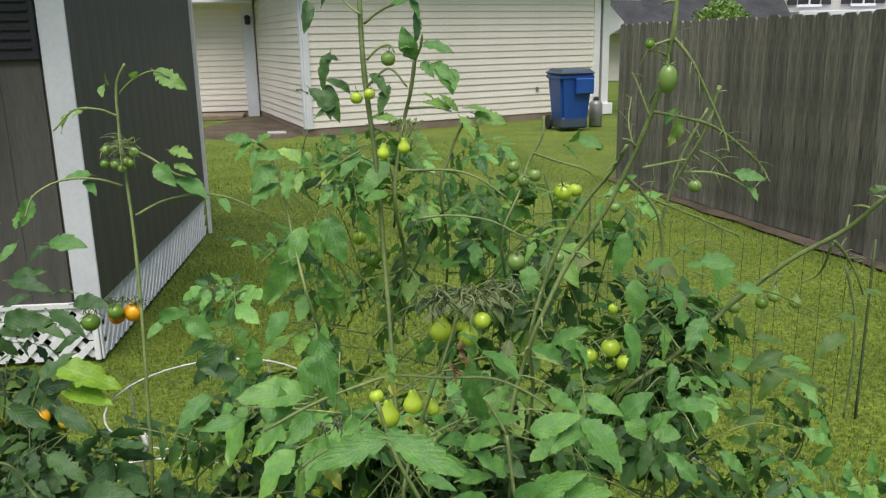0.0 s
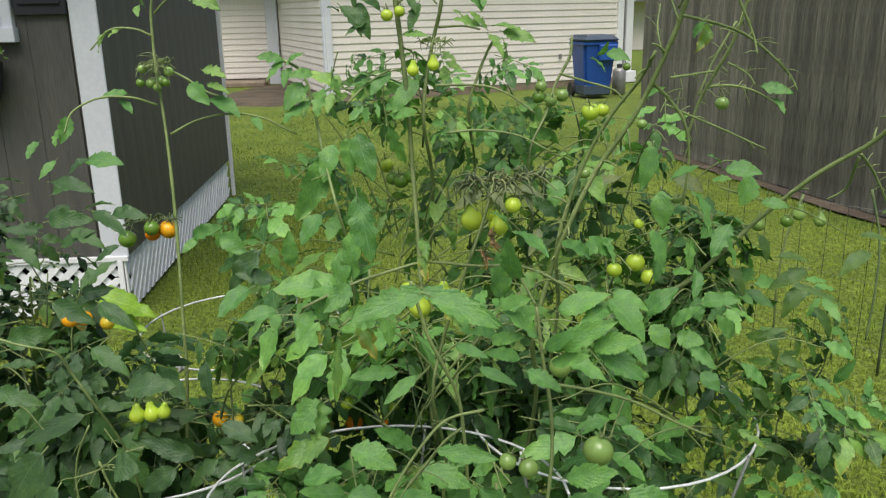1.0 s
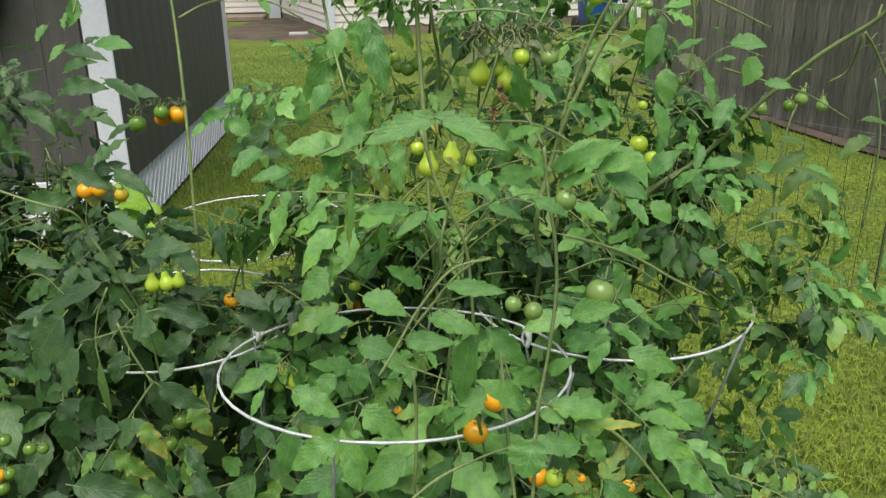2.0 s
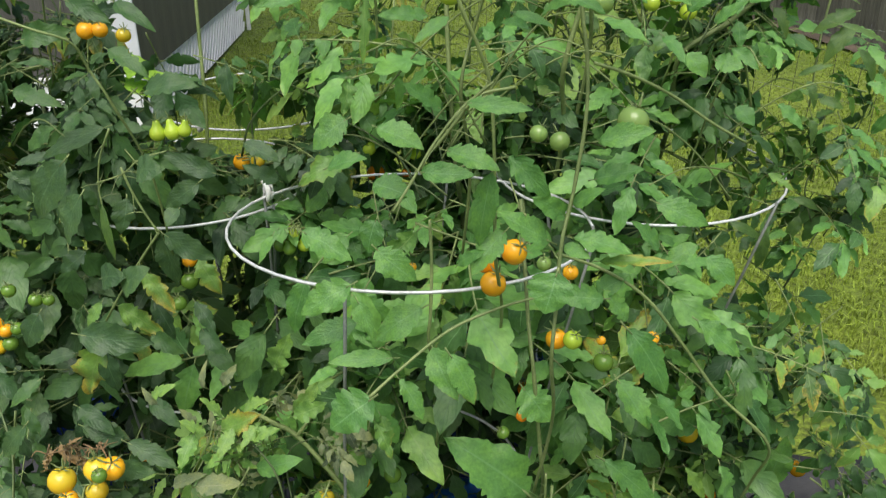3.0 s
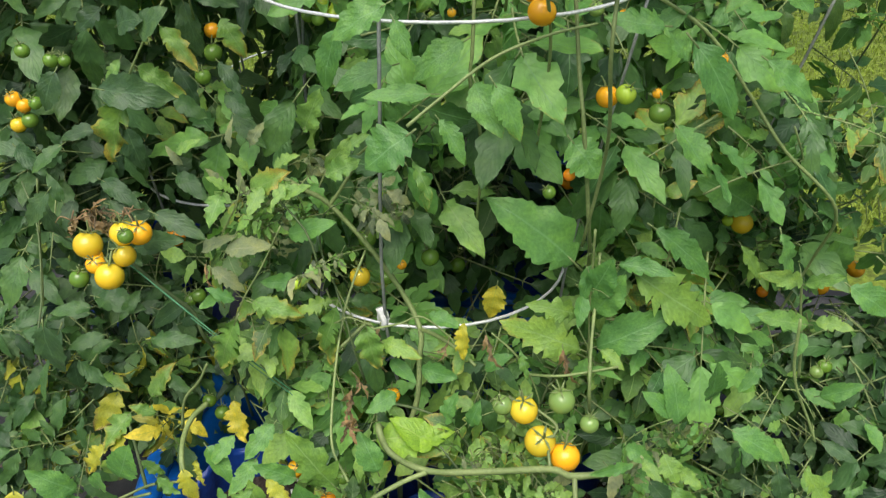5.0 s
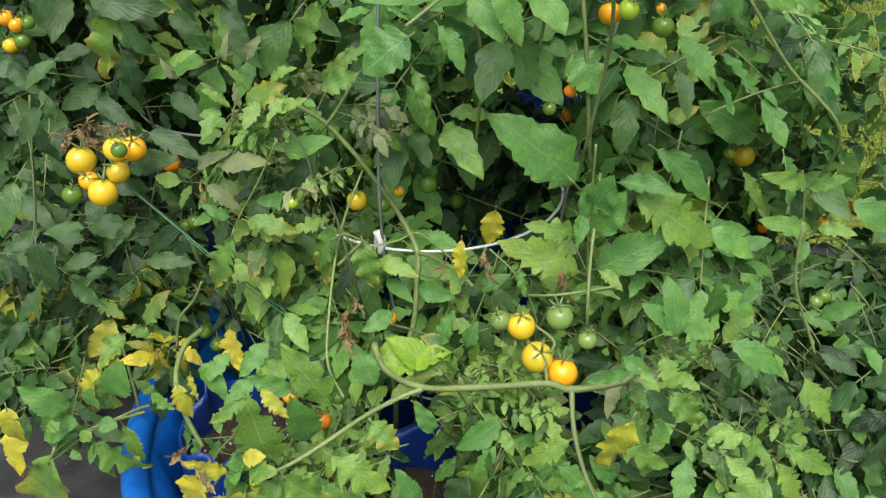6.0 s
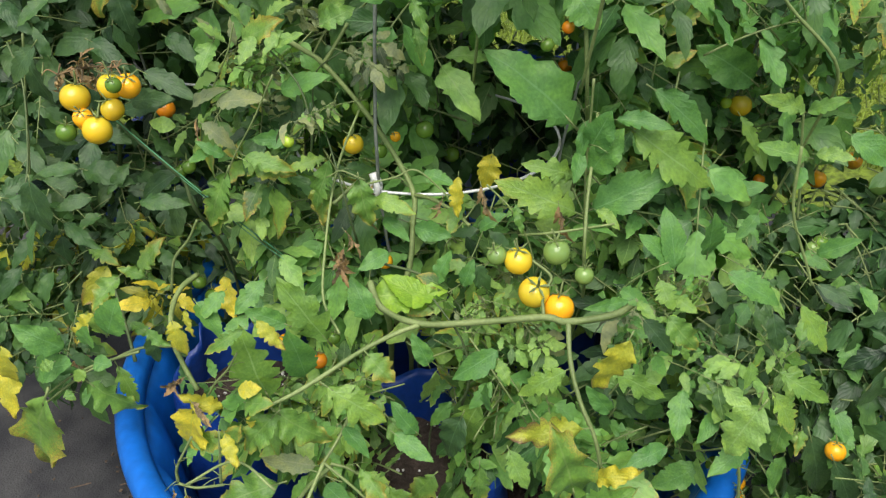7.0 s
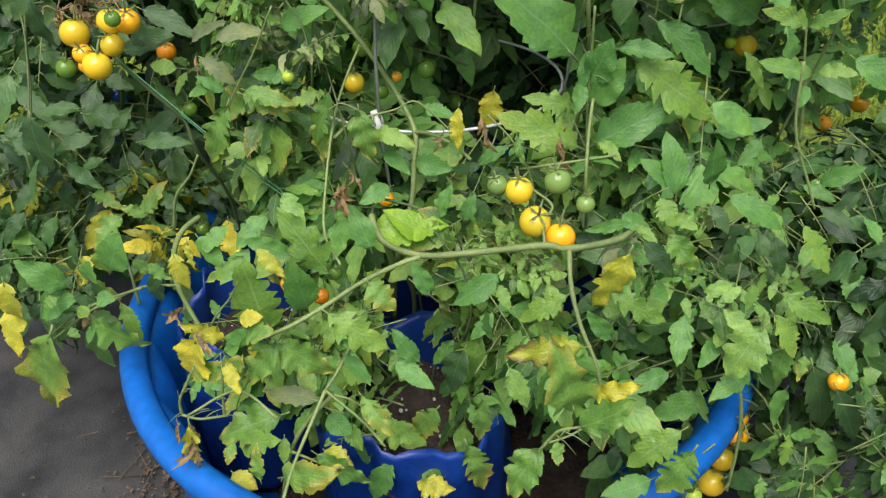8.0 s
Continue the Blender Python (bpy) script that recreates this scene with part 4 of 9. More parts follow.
def frame_at(p, d, up):
    """Axes at p: x along d, z near up."""
    x = d.normalized()
    y = up.cross(x)
    y = y.normalized() if y.length > 1e-4 else Vector((0, 1, 0))
    z = x.cross(y)
    return Matrix(((x.x, y.x, z.x, p.x), (x.y, y.y, z.y, p.y), (x.z, y.z, z.z, p.z), (0, 0, 0, 1)))


def compound_leaf(seed, mat, pairs=2, curl=0.12, lobed=0.30, slim=0.28):
    """A tomato leaf 1 long: drooping stalk, paired blades, small blades between them, one blade at the end."""
    rng = random.Random(seed)
    bm = bmesh.new()
    uvl = bm.loops.layers.uv.new(UVS)
    bend, sag = rng.uniform(-0.12, 0.12), rng.uniform(0.0, 0.24)
    def axis(t):
        return Vector((t * (1 - 0.12 * sag * t), bend * t * t, 0.05 * math.sin(t * 3) - sag * t * t))
    path = [axis(i / 8 * 0.68) for i in range(9)]
    tube_into(bm, path, 0.0075, 0.005, 5, 1)
    def blade(t, ang, ln, wd):
        p, d = axis(t), (axis(t + 0.02) - axis(t)).normalized()
        q = frame_at(p, d, Vector((0, 0, 1))) @ Euler((rng.uniform(-0.35, 0.35), rng.uniform(-0.1, 0.45), ang)).to_matrix().to_4x4()
        stalk = 0.05 if abs(ang) > 0.3 and ln > 0.15 else 0.0
        if stalk:
            a = q @ Vector((0, 0, 0))
            b = q @ Vector((stalk, 0, 0))
            tube_into(bm, [a, b], 0.0045, 0.004, 4, 1)
        leaflet_into(bm, uvl, q @ Matrix.Translation((stalk * 0.9, 0, 0)), ln, wd, rng, rng.uniform(0.0, 0.2) + curl, rng.uniform(0.05, 0.4), lobed if ln > 0.15 else 0.06, nv=13 if ln > 0.15 else 6)
    ln = rng.uniform(0.34, 0.42)
    blade(0.67, rng.uniform(-0.2, 0.2), ln, ln * rng.uniform(0.9, 1.1) * slim)
    for k in range(pairs):
        t = 0.60 - k * (0.28 if pairs == 2 else 0.2) + rng.uniform(-0.02, 0.02)
        for s in (-1, 1):
            ln = rng.uniform(0.25, 0.36) * (1 - 0.08 * k)
            blade(t + rng.uniform(-0.04, 0.04), s * rng.uniform(0.8, 1.3), ln, ln * rng.uniform(0.85, 1.1) * slim)
    for k in range(4):
        blade(rng.uniform(0.22, 0.62), rng.choice((-1, 1)) * rng.uniform(1.0, 1.5), rng.uniform(0.06, 0.13), rng.uniform(0.03, 0.05))
    return mesh_from(bm, "leaf", [mat, M["stem"]], "leaf")


def single_leaf(seed, mat, lobed, curl, wide, crumple=1.0):
    rng = random.Random(seed)
    bm = bmesh.new()
    uvl = bm.loops.layers.uv.new(UVS)
    tube_into(bm, [Vector((-0.12, 0, 0.01)), Vector((0.0, 0, 0)), Vector((0.1, 0, -0.005))], 0.014, 0.01, 5, 1)
    if crumple > 3:
        # shrivelled: several narrow twisted shreds hang from one stalk
        for k in range(4):
            q = Euler((rng.uniform(0, 6.3), rng.uniform(-0.35, 0.35), rng.uniform(-0.3, 0.3))).to_matrix().to_4x4()
            leaflet_into(bm, uvl, Matrix.Translation((0.14 * k, 0, 0)) @ q, rng.uniform(0.45, 0.75), wide * rng.uniform(0.3, 0.55), rng, curl * rng.uniform(0.2, 0.8), rng.uniform(0.6, 1.2), 0.6, nv=14, crumple=crumple)
        return mesh_from(bm, "leaf", [mat, M["stem"]], "leaf")
    leaflet_into(bm, uvl, Matrix(), 1.0, wide * rng.uniform(0.95, 1.05), rng, curl, rng.uniform(0.15, 0.55), lobed, nv=22, crumple=crumple)
    return mesh_from(bm, "leaf", [mat, M["stem"]], "leaf")


LEAVES = {}
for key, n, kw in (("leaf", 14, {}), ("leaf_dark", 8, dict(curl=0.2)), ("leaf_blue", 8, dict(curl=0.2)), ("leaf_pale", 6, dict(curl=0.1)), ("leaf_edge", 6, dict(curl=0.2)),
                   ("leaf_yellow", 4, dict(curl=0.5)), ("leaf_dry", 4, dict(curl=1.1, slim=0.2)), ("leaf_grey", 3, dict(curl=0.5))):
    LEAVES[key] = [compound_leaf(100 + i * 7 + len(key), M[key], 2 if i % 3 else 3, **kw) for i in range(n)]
BLADES = {key: [single_leaf(500 + i * 3 + len(key), M[key], (0.08, 0.17, 0.26)[i % 3] + {"leaf_lobed": 0.24, "leaf_edge": 0.22, "leaf_pale": 0.2, "leaf_yellow": 0.12, "leaf_grey": 0.1}.get(key, 0.0), curl, (0.25, 0.30, 0.26)[i % 3] * {"leaf_grey": 0.8, "leaf_curl": 0.85, "leaf_dry": 1.0, "leaf_dark": 0.85}.get(key, 1), 4.0 if key == "leaf_dry" else 2.0 if key in ("leaf_yellow", "leaf_edge") else 1.0) for i in range(9)]
          for key, curl in (("leaf", 0.25), ("leaf_dark", 0.35), ("leaf_blue", 0.3), ("leaf_lobed", 0.3), ("leaf_curl", 0.6), ("leaf_pale", 0.25), ("leaf_edge", 0.3), ("leaf_yellow", 0.4), ("leaf_dry", 1.1), ("leaf_grey", 0.5), ("leaf_bright", 0.3))}


OPEN = []


def keep_open(points, clear):
    """Remember places on the open, lit side of the plants that the mass of leaves does not grow over."""
    for q in points:
        OPEN.append((q[0], q[1], q[2], clear))


def in_the_open(points, cache={}):
    """Whether one of the points would hang in front of a place that stays open."""
    if cache.get("n") != len(OPEN):
        a = np.array(OPEN)
        way = np.array([-0.02, -0.13, 0.42]) * np.array([1, 1, 0]) + np.stack([np.zeros(len(a)), np.zeros(len(a)), np.minimum(a[:, 2] + 0.42, 1.63)], 1) - a[:, :3]
        cache.update(n=len(OPEN), a=a, way=way / np.linalg.norm(way, axis=1)[:, None])
    a, way = cache["a"], cache["way"]
    for q in points:
        d = np.array(q) - a[:, :3]
        along = (d * way).sum(1)
        off = np.linalg.norm(d - along[:, None] * way, axis=1)
        if ((along > -0.01) & (off < a[:, 3])).any():
            return True
    return False


ARRAYS = {}


def arrays_of(me):
    if me.name not in ARRAYS:
        co, lv = np.empty(len(me.vertices) * 3, np.float32), np.empty(len(me.loops), np.int32)
        st, mi = np.empty(len(me.polygons), np.int32), np.empty(len(me.polygons), np.int32)
        uv = np.empty(len(me.loops) * 2, np.float32)
        me.vertices.foreach_get("co", co)
        me.loops.foreach_get("vertex_index", lv)
        me.polygons.foreach_get("loop_start", st)
        me.polygons.foreach_get("material_index", mi)
        me.uv_layers[UVS].data.foreach_get("uv", uv)
        ARRAYS[me.name] = (co.reshape(-1, 3), lv, st, mi, uv)
    return ARRAYS[me.name]


def joined(items):
    """One mesh out of many placed leaves."""
    mats, cos, lvs, sts, mis, uvs, nv, nl = [], [], [], [], [], [], 0, 0
    for me, m in items:
        co, lv, st, mi, uv = arrays_of(me)
        slot = []
        for q in me.materials:
            if q not in mats:
                mats.append(q)
            slot.append(mats.index(q))
        w = np.array(m)
        cos.append(co @ w[:3, :3].T + w[:3, 3])
        lvs.append(lv + nv)
        sts.append(st + nl)
        mis.append(np.array(slot, np.int32)[mi])
        uvs.append(uv)
        nv, nl = nv + len(co), nl + len(lv)
    me = bpy.data.meshes.new("leaves")
    me.vertices.add(nv)
    me.loops.add(nl)
    me.polygons.add(sum(len(q) for q in sts))
    me.vertices.foreach_set("co", np.concatenate(cos).astype(np.float32).ravel())
    me.loops.foreach_set("vertex_index", np.concatenate(lvs).astype(np.int32))
    me.polygons.foreach_set("loop_start", np.concatenate(sts).astype(np.int32))
    me.polygons.foreach_set("material_index", np.concatenate(mis).astype(np.int32))
    me.uv_layers.new(name=UVS).data.foreach_set("uv", np.concatenate(uvs))
    for q in mats:
        me.materials.append(q)
    me.update(calc_edges=True)
    me.validate()
    me.polygons.foreach_set("use_smooth", [True] * len(me.polygons))
    return me


class Plant:
    def __init__(self, foot, label):
        self.root = thing("tomato_plant", foot, label, "tomato plant", "tomato plants")
        self.rng = random.Random(int(abs(foot[0]) * 1000 + foot[1] * 77))
        self.mass = []
        self.clear = 3.5
        self.twigs = True

    def stem(self, pts, r0, r1, name="stem", mat="stem", stubs=0):
        """A rounded tapering stem; stubs: short broken side stalks on it."""
        rng, bm = self.rng, bmesh.new()
        if name == "stem":
            # its foot runs on down among the leaves
            pts = [Vector(q) for q in pts]
            rising = pts[0].z < pts[-1].z
            low_end = pts[0] if rising else pts[-1]
            if low_end.z > 0.38:
                more = [low_end + Vector((0.01, 0.05, -0.10)), low_end + Vector((0.0, 0.10, -0.24))]
                pts = more[::-1] + pts if rising else pts + more
        path = smooth_path(pts, 6)
        tube_into(bm, path, r0, r1, 7, 0, 0.12, rng)
        for _ in range(stubs):
            i = rng.randrange(1, len(path) - 1)
            d = (path[i + 1] - path[i - 1]).normalized()
            out = (d * rng.uniform(0.2, 1.0) + Vector((rng.gauss(0, 1), rng.gauss(0, 1), rng.gauss(0, 1)))).normalized()
            ln = rng.uniform(0.006, 0.028)
            tube_into(bm, smooth_path([path[i], path[i] + out * ln * 0.5, path[i] + out * ln + Vector((0, 0, -ln * 0.2))], 2), r1 * 0.55, r1 * 0.3, 5)
        keep_open(path, 0.006 + self.clear * r0)
        return part(name, mesh_from(bm, name, [M[mat]], True), self.root)

    def leaf(self, p, d, up, size, kind="leaf"):
        m = frame_at(Vector(p), Vector(d), Vector(up)) @ Matrix.Scale(size, 4)
        self.mass.append((LEAVES[kind][self.rng.randrange(len(LEAVES[kind]))], m))

    def grow(self, singles=300):
        """The leaves nearest the path's side become parts; the deeper rest is joined into one."""
        self.mass.sort(key=lambda q: q[1].translation.y)
        for me, m in self.mass[:singles]:
            part("leaf", me, self.root, m)
        rest = self.mass[singles:]
        if rest:
            ob = part("leaves", joined(rest), self.root)
            tagged(ob, "deeper green leaves of the plant", kind="stuff")

    def blade(self, a, b, kind="leaf", up=(0, -0.6, 0.8), v=None):
        """A single blade from its stalk a to its tip b."""
        a, b, rng = Vector(a), Vector(b), self.rng
        up = Vector(up) + Vector((rng.gauss(0, 0.4), rng.gauss(0, 0.25), rng.gauss(0, 0.2)))
        L = BLADES[kind]
        v = None if v is None else v + 3 * rng.randrange(2)
        keep_open([a.lerp(b, 0.3), a.lerp(b, 0.65)], 0.016)
        m = frame_at(a, b - a, Vector(up)) @ Matrix.Scale((b - a).length * 1.08, 4)
        return part("leaf", L[self.rng.randrange(len(L)) if v is None else v], self.root, m)

    def fill(self, c, r, count, sizes=(0.12, 0.2), kinds=("leaf",), inner=0.45, down=0.25):
        """Leaves on the outside of a rounded mass of foliage."""
        rng = self.rng
        if sizes[1] > 0.105:
            count, sizes = round(count * 0.68), (sizes[0] * 1.22, sizes[1] * 1.28)
        made = tries = 0
        while made < count and tries < count * 14:
            tries += 1
            d = Vector((rng.gauss(0, 1), rng.gauss(0, 1), rng.gauss(0, 1))).normalized()
            k = rng.uniform(inner, 1.0)
            p = Vector((c[0] + d.x * r[0] * k, c[1] + d.y * r[1] * k, c[2] + d.z * r[2] * k))
            out = Vector((d.x, d.y - 0.25, 0)) * 0.9 + Vector((rng.gauss(0, 0.55), rng.gauss(0, 0.55), rng.gauss(-down, 0.35)))
            up = Vector((d.x * 0.35, d.y * 0.35 - 0.6, 0.85)) + Vector((rng.gauss(0, 0.4), rng.gauss(0, 0.3), 0))
            s = rng.uniform(*sizes)
            out.normalize()
            side = out.cross(Vector((0, 0, 1))) * s * 0.22
            if in_the_open([p - out * s * 0.15, p + out * s * 0.1 + side, p + out * s * 0.1 - side, p + out * s * 0.4, p + out * s * 0.25, p - out * s * 0.02 + side * 0.8, p - out * s * 0.02 - side * 0.8, p + out * s * 0.3 + side * 0.6, p + out * s * 0.3 - side * 0.6]):
                continue
            foot = p - out * s * 0.4
            self.leaf(foot, out, up, s, kinds[rng.randrange(len(kinds))])
            if self.twigs and made % 24 == 0:
                back_way = Vector((c[0] - foot.x, c[1] - foot.y, -0.12 + rng.gauss(0, 0.06))).normalized() * rng.uniform(0.10, 0.18)
                m = frame_at(foot + back_way, -back_way, Vector((0, 0, 1))) @ Matrix.Scale(back_way.length, 4)
                part("branch", TWIGS[rng.randrange(3)], self.root, m)
            made += 1


TWIGS = [tube("branch", [(0, 0, 0), (0.35, 0.08 * k, 0.12), (0.7, 0.06 * k, 0.12), (1.0, -0.06, -0.04 * k)], 0.012, 0.007, M["stem_dark"], 5, 3) for k in (-1, 1, 2)]
FRUIT = {}


def fruit_mesh(shape, mat):
    if (shape, mat) in FRUIT:
        return FRUIT[shape, mat]
    if shape == "pear":
        prof = [(0.05, 0.02), (0.42, 0.05), (0.78, 0.28), (0.97, 0.65), (1.0, 1.0), (0.86, 1.4), (0.58, 1.8), (0.46, 2.15), (0.42, 2.4), (0.28, 2.56), (0.06, 2.6)]
        prof = [(r, z - 1.1) for r, z in prof]
    elif shape == "plum":
        prof = [(math.sin(i / 12 * math.pi) * 1.0 + 0.01, -1.5 * math.cos(i / 12 * math.pi)) for i in range(13)]
    else:
        prof = [(math.sin(i / 12 * math.pi) ** 0.9 + 0.01, -0.94 * math.cos(i / 12 * math.pi) - (0.08 if i == 12 else 0)) for i in range(13)]
    me = lathe("tomato", prof, M[mat], 20)
    FRUIT[shape, mat] = me
    return me


def calyx_mesh():
    bm = bmesh.new()
    rng = random.Random(2)
    for k in range(5):
        a = k * math.tau / 5
        d, s = Vector((math.cos(a), math.sin(a), 0)), Vector((-math.sin(a), math.cos(a), 0))
        pts = [Vector((0, 0, 0.02)), d * 0.45 + s * 0.09 + Vector((0, 0, 0.10)), d * 1.0 + Vector((0, 0, rng.uniform(0.05, 0.4))), d * 0.45 - s * 0.09 + Vector((0, 0, 0.10))]
        bm.faces.new([bm.verts.new(p) for p in pts])
        bm.faces.new([bm.verts.new(p + Vector((0, 0, 0.03))) for p in pts[::-1]])
    tube_into(bm, smooth_path([(0, 0, 0), (0.06, 0.02, 0.5), (0.2, 0.05, 1.0)], 3), 0.10, 0.07, 5)
    return mesh_from(bm, "calyx", [M["stem"]])


CALYX = calyx_mesh()


def tomato(plant, p, r, mat, shape="round", tilt=None):
    rng = plant.rng
    keep_open([p], r + 0.012)
    wag = 0.25 if shape == "round" else 0.12
    t = tilt if tilt is not None else (rng.gauss(0, wag), rng.gauss(0, wag))
    m = Matrix.Translation(p) @ Euler((t[0], t[1], rng.uniform(0, 6))).to_matrix().to_4x4() @ Matrix.Scale(r, 4)
    names = {"orange": "ripe orange tomato", "yellow": "golden yellow tomato", "red": "deep orange tomato", "green": "unripe green tomato", "lime": "yellow-green tomato", "pale": "pale green tomato"}
    f = part("tomato", fruit_mesh(shape, mat), plant.root, m, names[mat])
    top = {"round": 0.9, "plum": 1.46, "pear": 1.46}[shape]
    part("calyx", CALYX, f, m @ Matrix.Translation((0, 0, top)))
    return f


def spread_blade(plant, a, b, broad, kind="leaf", v=0):
    """A single blade from its stalk a to its tip b, broad times as wide as long, its face turned to the open side."""
    a, b, rng = Vector(a), Vector(b), plant.rng
    size = (b - a).length
    face = Vector((rng.gauss(0, 0.16), -0.72 + rng.gauss(0, 0.12), 0.62 + rng.gauss(0, 0.12)))
    for k in (0.2, 0.5, 0.8):
        keep_open([a.lerp(b, k)], 0.008 + size * broad * 0.34)
    m = frame_at(a, b - a, face) @ Matrix.Diagonal((size * 1.04, size * broad / 0.5, size * min(1.0, broad / 0.5), 1))
    return part("leaf", BLADES[kind][v + 3 * rng.randrange(3)], plant.root, m)


def withered_truss(plant, a, b, count, reach, mat="leaf_grey"):
    """A spent flower truss: a thin stalk from a to b set with many curling dry sepals."""
    rng, bm = plant.rng, bmesh.new()
    a, b = Vector(a), Vector(b)
    line = smooth_path([a, a.lerp(b, 0.5) + Vector((0, 0, 0.25 * reach)), b], 6)
    tube_into(bm, line, 0.0010, 0.0007, 5)
    for _ in range(count):
        p = line[rng.randrange(len(line))]
        d = Vector((rng.gauss(0, 1), rng.gauss(0, 1), rng.gauss(0.3, 0.8))).normalized()
        ln = reach * rng.uniform(0.5, 1.2)
        q = p + d * ln * 0.55
        end = q + d * ln * 0.35 + Vector((rng.gauss(0, 0.3) * ln, rng.gauss(0, 0.3) * ln, -0.45 * ln))
        tube_into(bm, smooth_path([p, q, end], 4), 0.0011, 0.0005, 4)
    keep_open(line, reach * 0.8)
    return part("flower_truss", mesh_from(bm, "flower_truss", [M[mat]], True), plant.root, None, "spent flower truss with dry curling sepals")


front = Plant((-0.14, 0.53, 0.25), "leafy green tomato plant in a wire cage, full of orange fruit")
low = Plant((-0.375, 0.64, 0.25), "low yellowing tomato plant spilling over the blue pool")
right = Plant((0.12, 0.75, 0.22), "sprawling tomato plant with wispy pale stems at its edge")
right_low = Plant((0.03, 0.82, 0.25), "low leafy tomato plant sprawling over the edge of the pool")
# the dark leaf colour of these two left plants also carries their shade
left = Plant((-0.78, 1.25, 0.25), "dense dark-leaved tomato plant by the lattice shed, shade in its leaf colour")
left_low = Plant((-0.62, 1.0, 0.05), "low tomato plant with yellowed lower leaves, canopy shade in its leaf colour")
back = Plant((0.04, 1.36, 0.4), "tall lanky tomato plant with green pear-shaped fruit")
right.clear, back.clear = 1.2, 0.3



# ---- stems, fruit and blades that stand out ----
# tall stems of the back plant
back.stem([(-0.110, 1.200, 1.806), (-0.114, 1.188, 1.717), (-0.111, 1.177, 1.595), (-0.101, 1.172, 1.493), (-0.095, 1.164, 1.420), (-0.092, 1.165, 1.344), (-0.085, 1.138, 1.240), (-0.079, 1.110, 1.127), (-0.066, 1.069, 0.966)], 0.0039, 0.0032)
back.stem([(-0.108, 1.172, 1.656), (-0.087, 1.166, 1.671), (-0.063, 1.148, 1.681)], 0.0022, 0.0015, name="branch")
back.stem([(-0.112, 1.175, 1.668), (-0.131, 1.179, 1.683), (-0.142, 1.184, 1.702)], 0.0022, 0.0012, name="branch")
back.stem([(-0.106, 1.170, 1.607), (-0.089, 1.164, 1.622), (-0.073, 1.155, 1.627), (-0.065, 1.152, 1.616)], 0.0019, 0.0012, name="branch")
back.stem([(-0.106, 1.171, 1.572), (-0.075, 1.167, 1.595), (-0.050, 1.161, 1.570)], 0.0019, 0.0013, name="branch")
back.stem([(-0.040, 1.201, 1.605), (-0.047, 1.200, 1.561), (-0.057, 1.211, 1.524), (-0.069, 1.196, 1.464), (-0.074, 1.179, 1.400)], 0.0030, 0.0023)
back.stem([(-0.040, 1.201, 1.605), (-0.031, 1.195, 1.623), (-0.028, 1.189, 1.640)], 0.0022, 0.0016, name="branch")
back.stem([(-0.050, 1.194, 1.538), (-0.013, 1.184, 1.539), (0.011, 1.173, 1.534)], 0.0019, 0.0013, name="branch")
back.stem([(0.035, 1.191, 1.524), (0.021, 1.205, 1.499), (0.006, 1.196, 1.463), (-0.007, 1.184, 1.415)], 0.0023, 0.0020)
back.stem([(0.150, 1.231, 1.519), (0.146, 1.224, 1.490), (0.124, 1.214, 1.450), (0.109, 1.184, 1.413), (0.081, 1.148, 1.354)], 0.0023, 0.0020)
back.stem([(0.133, 1.218, 1.466), (0.168, 1.195, 1.456), (0.209, 1.192, 1.443), (0.225, 1.188, 1.426)], 0.0020, 0.0013, name="branch")
back.stem([(-0.288, 1.203, 1.497), (-0.255, 1.198, 1.476), (-0.239, 1.186, 1.427), (-0.221, 1.148, 1.359), (-0.197, 1.099, 1.289)], 0.0023, 0.0020)
back.stem([(-0.183, 1.146, 1.433), (-0.152, 1.164, 1.462), (-0.119, 1.169, 1.481)], 0.0019, 0.0013, name="branch")
back.stem([(-0.052, 1.092, 1.463), (0.009, 1.092, 1.462), (0.047, 1.090, 1.450), (0.084, 1.083, 1.424)], 0.0018, 0.0012, name="branch")
back.stem([(-0.038, 1.076, 1.400), (0.008, 1.077, 1.403), (0.061, 1.075, 1.395), (0.106, 1.070, 1.372)], 0.0018, 0.0012, name="branch")
back.blade((-0.158, 1.181, 1.619), (-0.173, 1.150, 1.578), "leaf_dark")
back.blade((-0.167, 1.169, 1.573), (-0.145, 1.139, 1.536), "leaf_dark")
back.blade((-0.188, 1.168, 1.570), (-0.153, 1.141, 1.544), "leaf_dark")
back.blade((-0.146, 1.178, 1.608), (-0.163, 1.160, 1.616), "leaf_dark")
back.blade((-0.038, 1.195, 1.671), (-0.025, 1.165, 1.636), "leaf_dark")
back.blade((-0.189, 1.199, 1.689), (-0.180, 1.169, 1.654), "leaf_dark")
back.blade((-0.169, 1.197, 1.681), (-0.158, 1.182, 1.703), "leaf_dark")
back.blade((-0.039, 1.178, 1.606), (-0.053, 1.168, 1.648))
back.blade((-0.027, 1.184, 1.628), (0.012, 1.163, 1.624))
back.blade((-0.035, 1.182, 1.621), (-0.056, 1.164, 1.629))
back.blade((-0.031, 1.177, 1.602), (-0.012, 1.154, 1.590))
back.blade((-0.016, 1.177, 1.601), (0.018, 1.153, 1.586))
back.blade((-0.008, 1.176, 1.597), (0.011, 1.148, 1.567))
back.blade((0.012, 1.175, 1.593), (0.021, 1.149, 1.571))
back.blade((-0.113, 1.205, 1.711), (-0.134, 1.191, 1.740))
back.blade((-0.112, 1.211, 1.734), (-0.079, 1.195, 1.754))
back.blade((-0.116, 1.220, 1.772), (-0.140, 1.207, 1.801))
back.blade((-0.112, 1.220, 1.772), (-0.070, 1.205, 1.792))
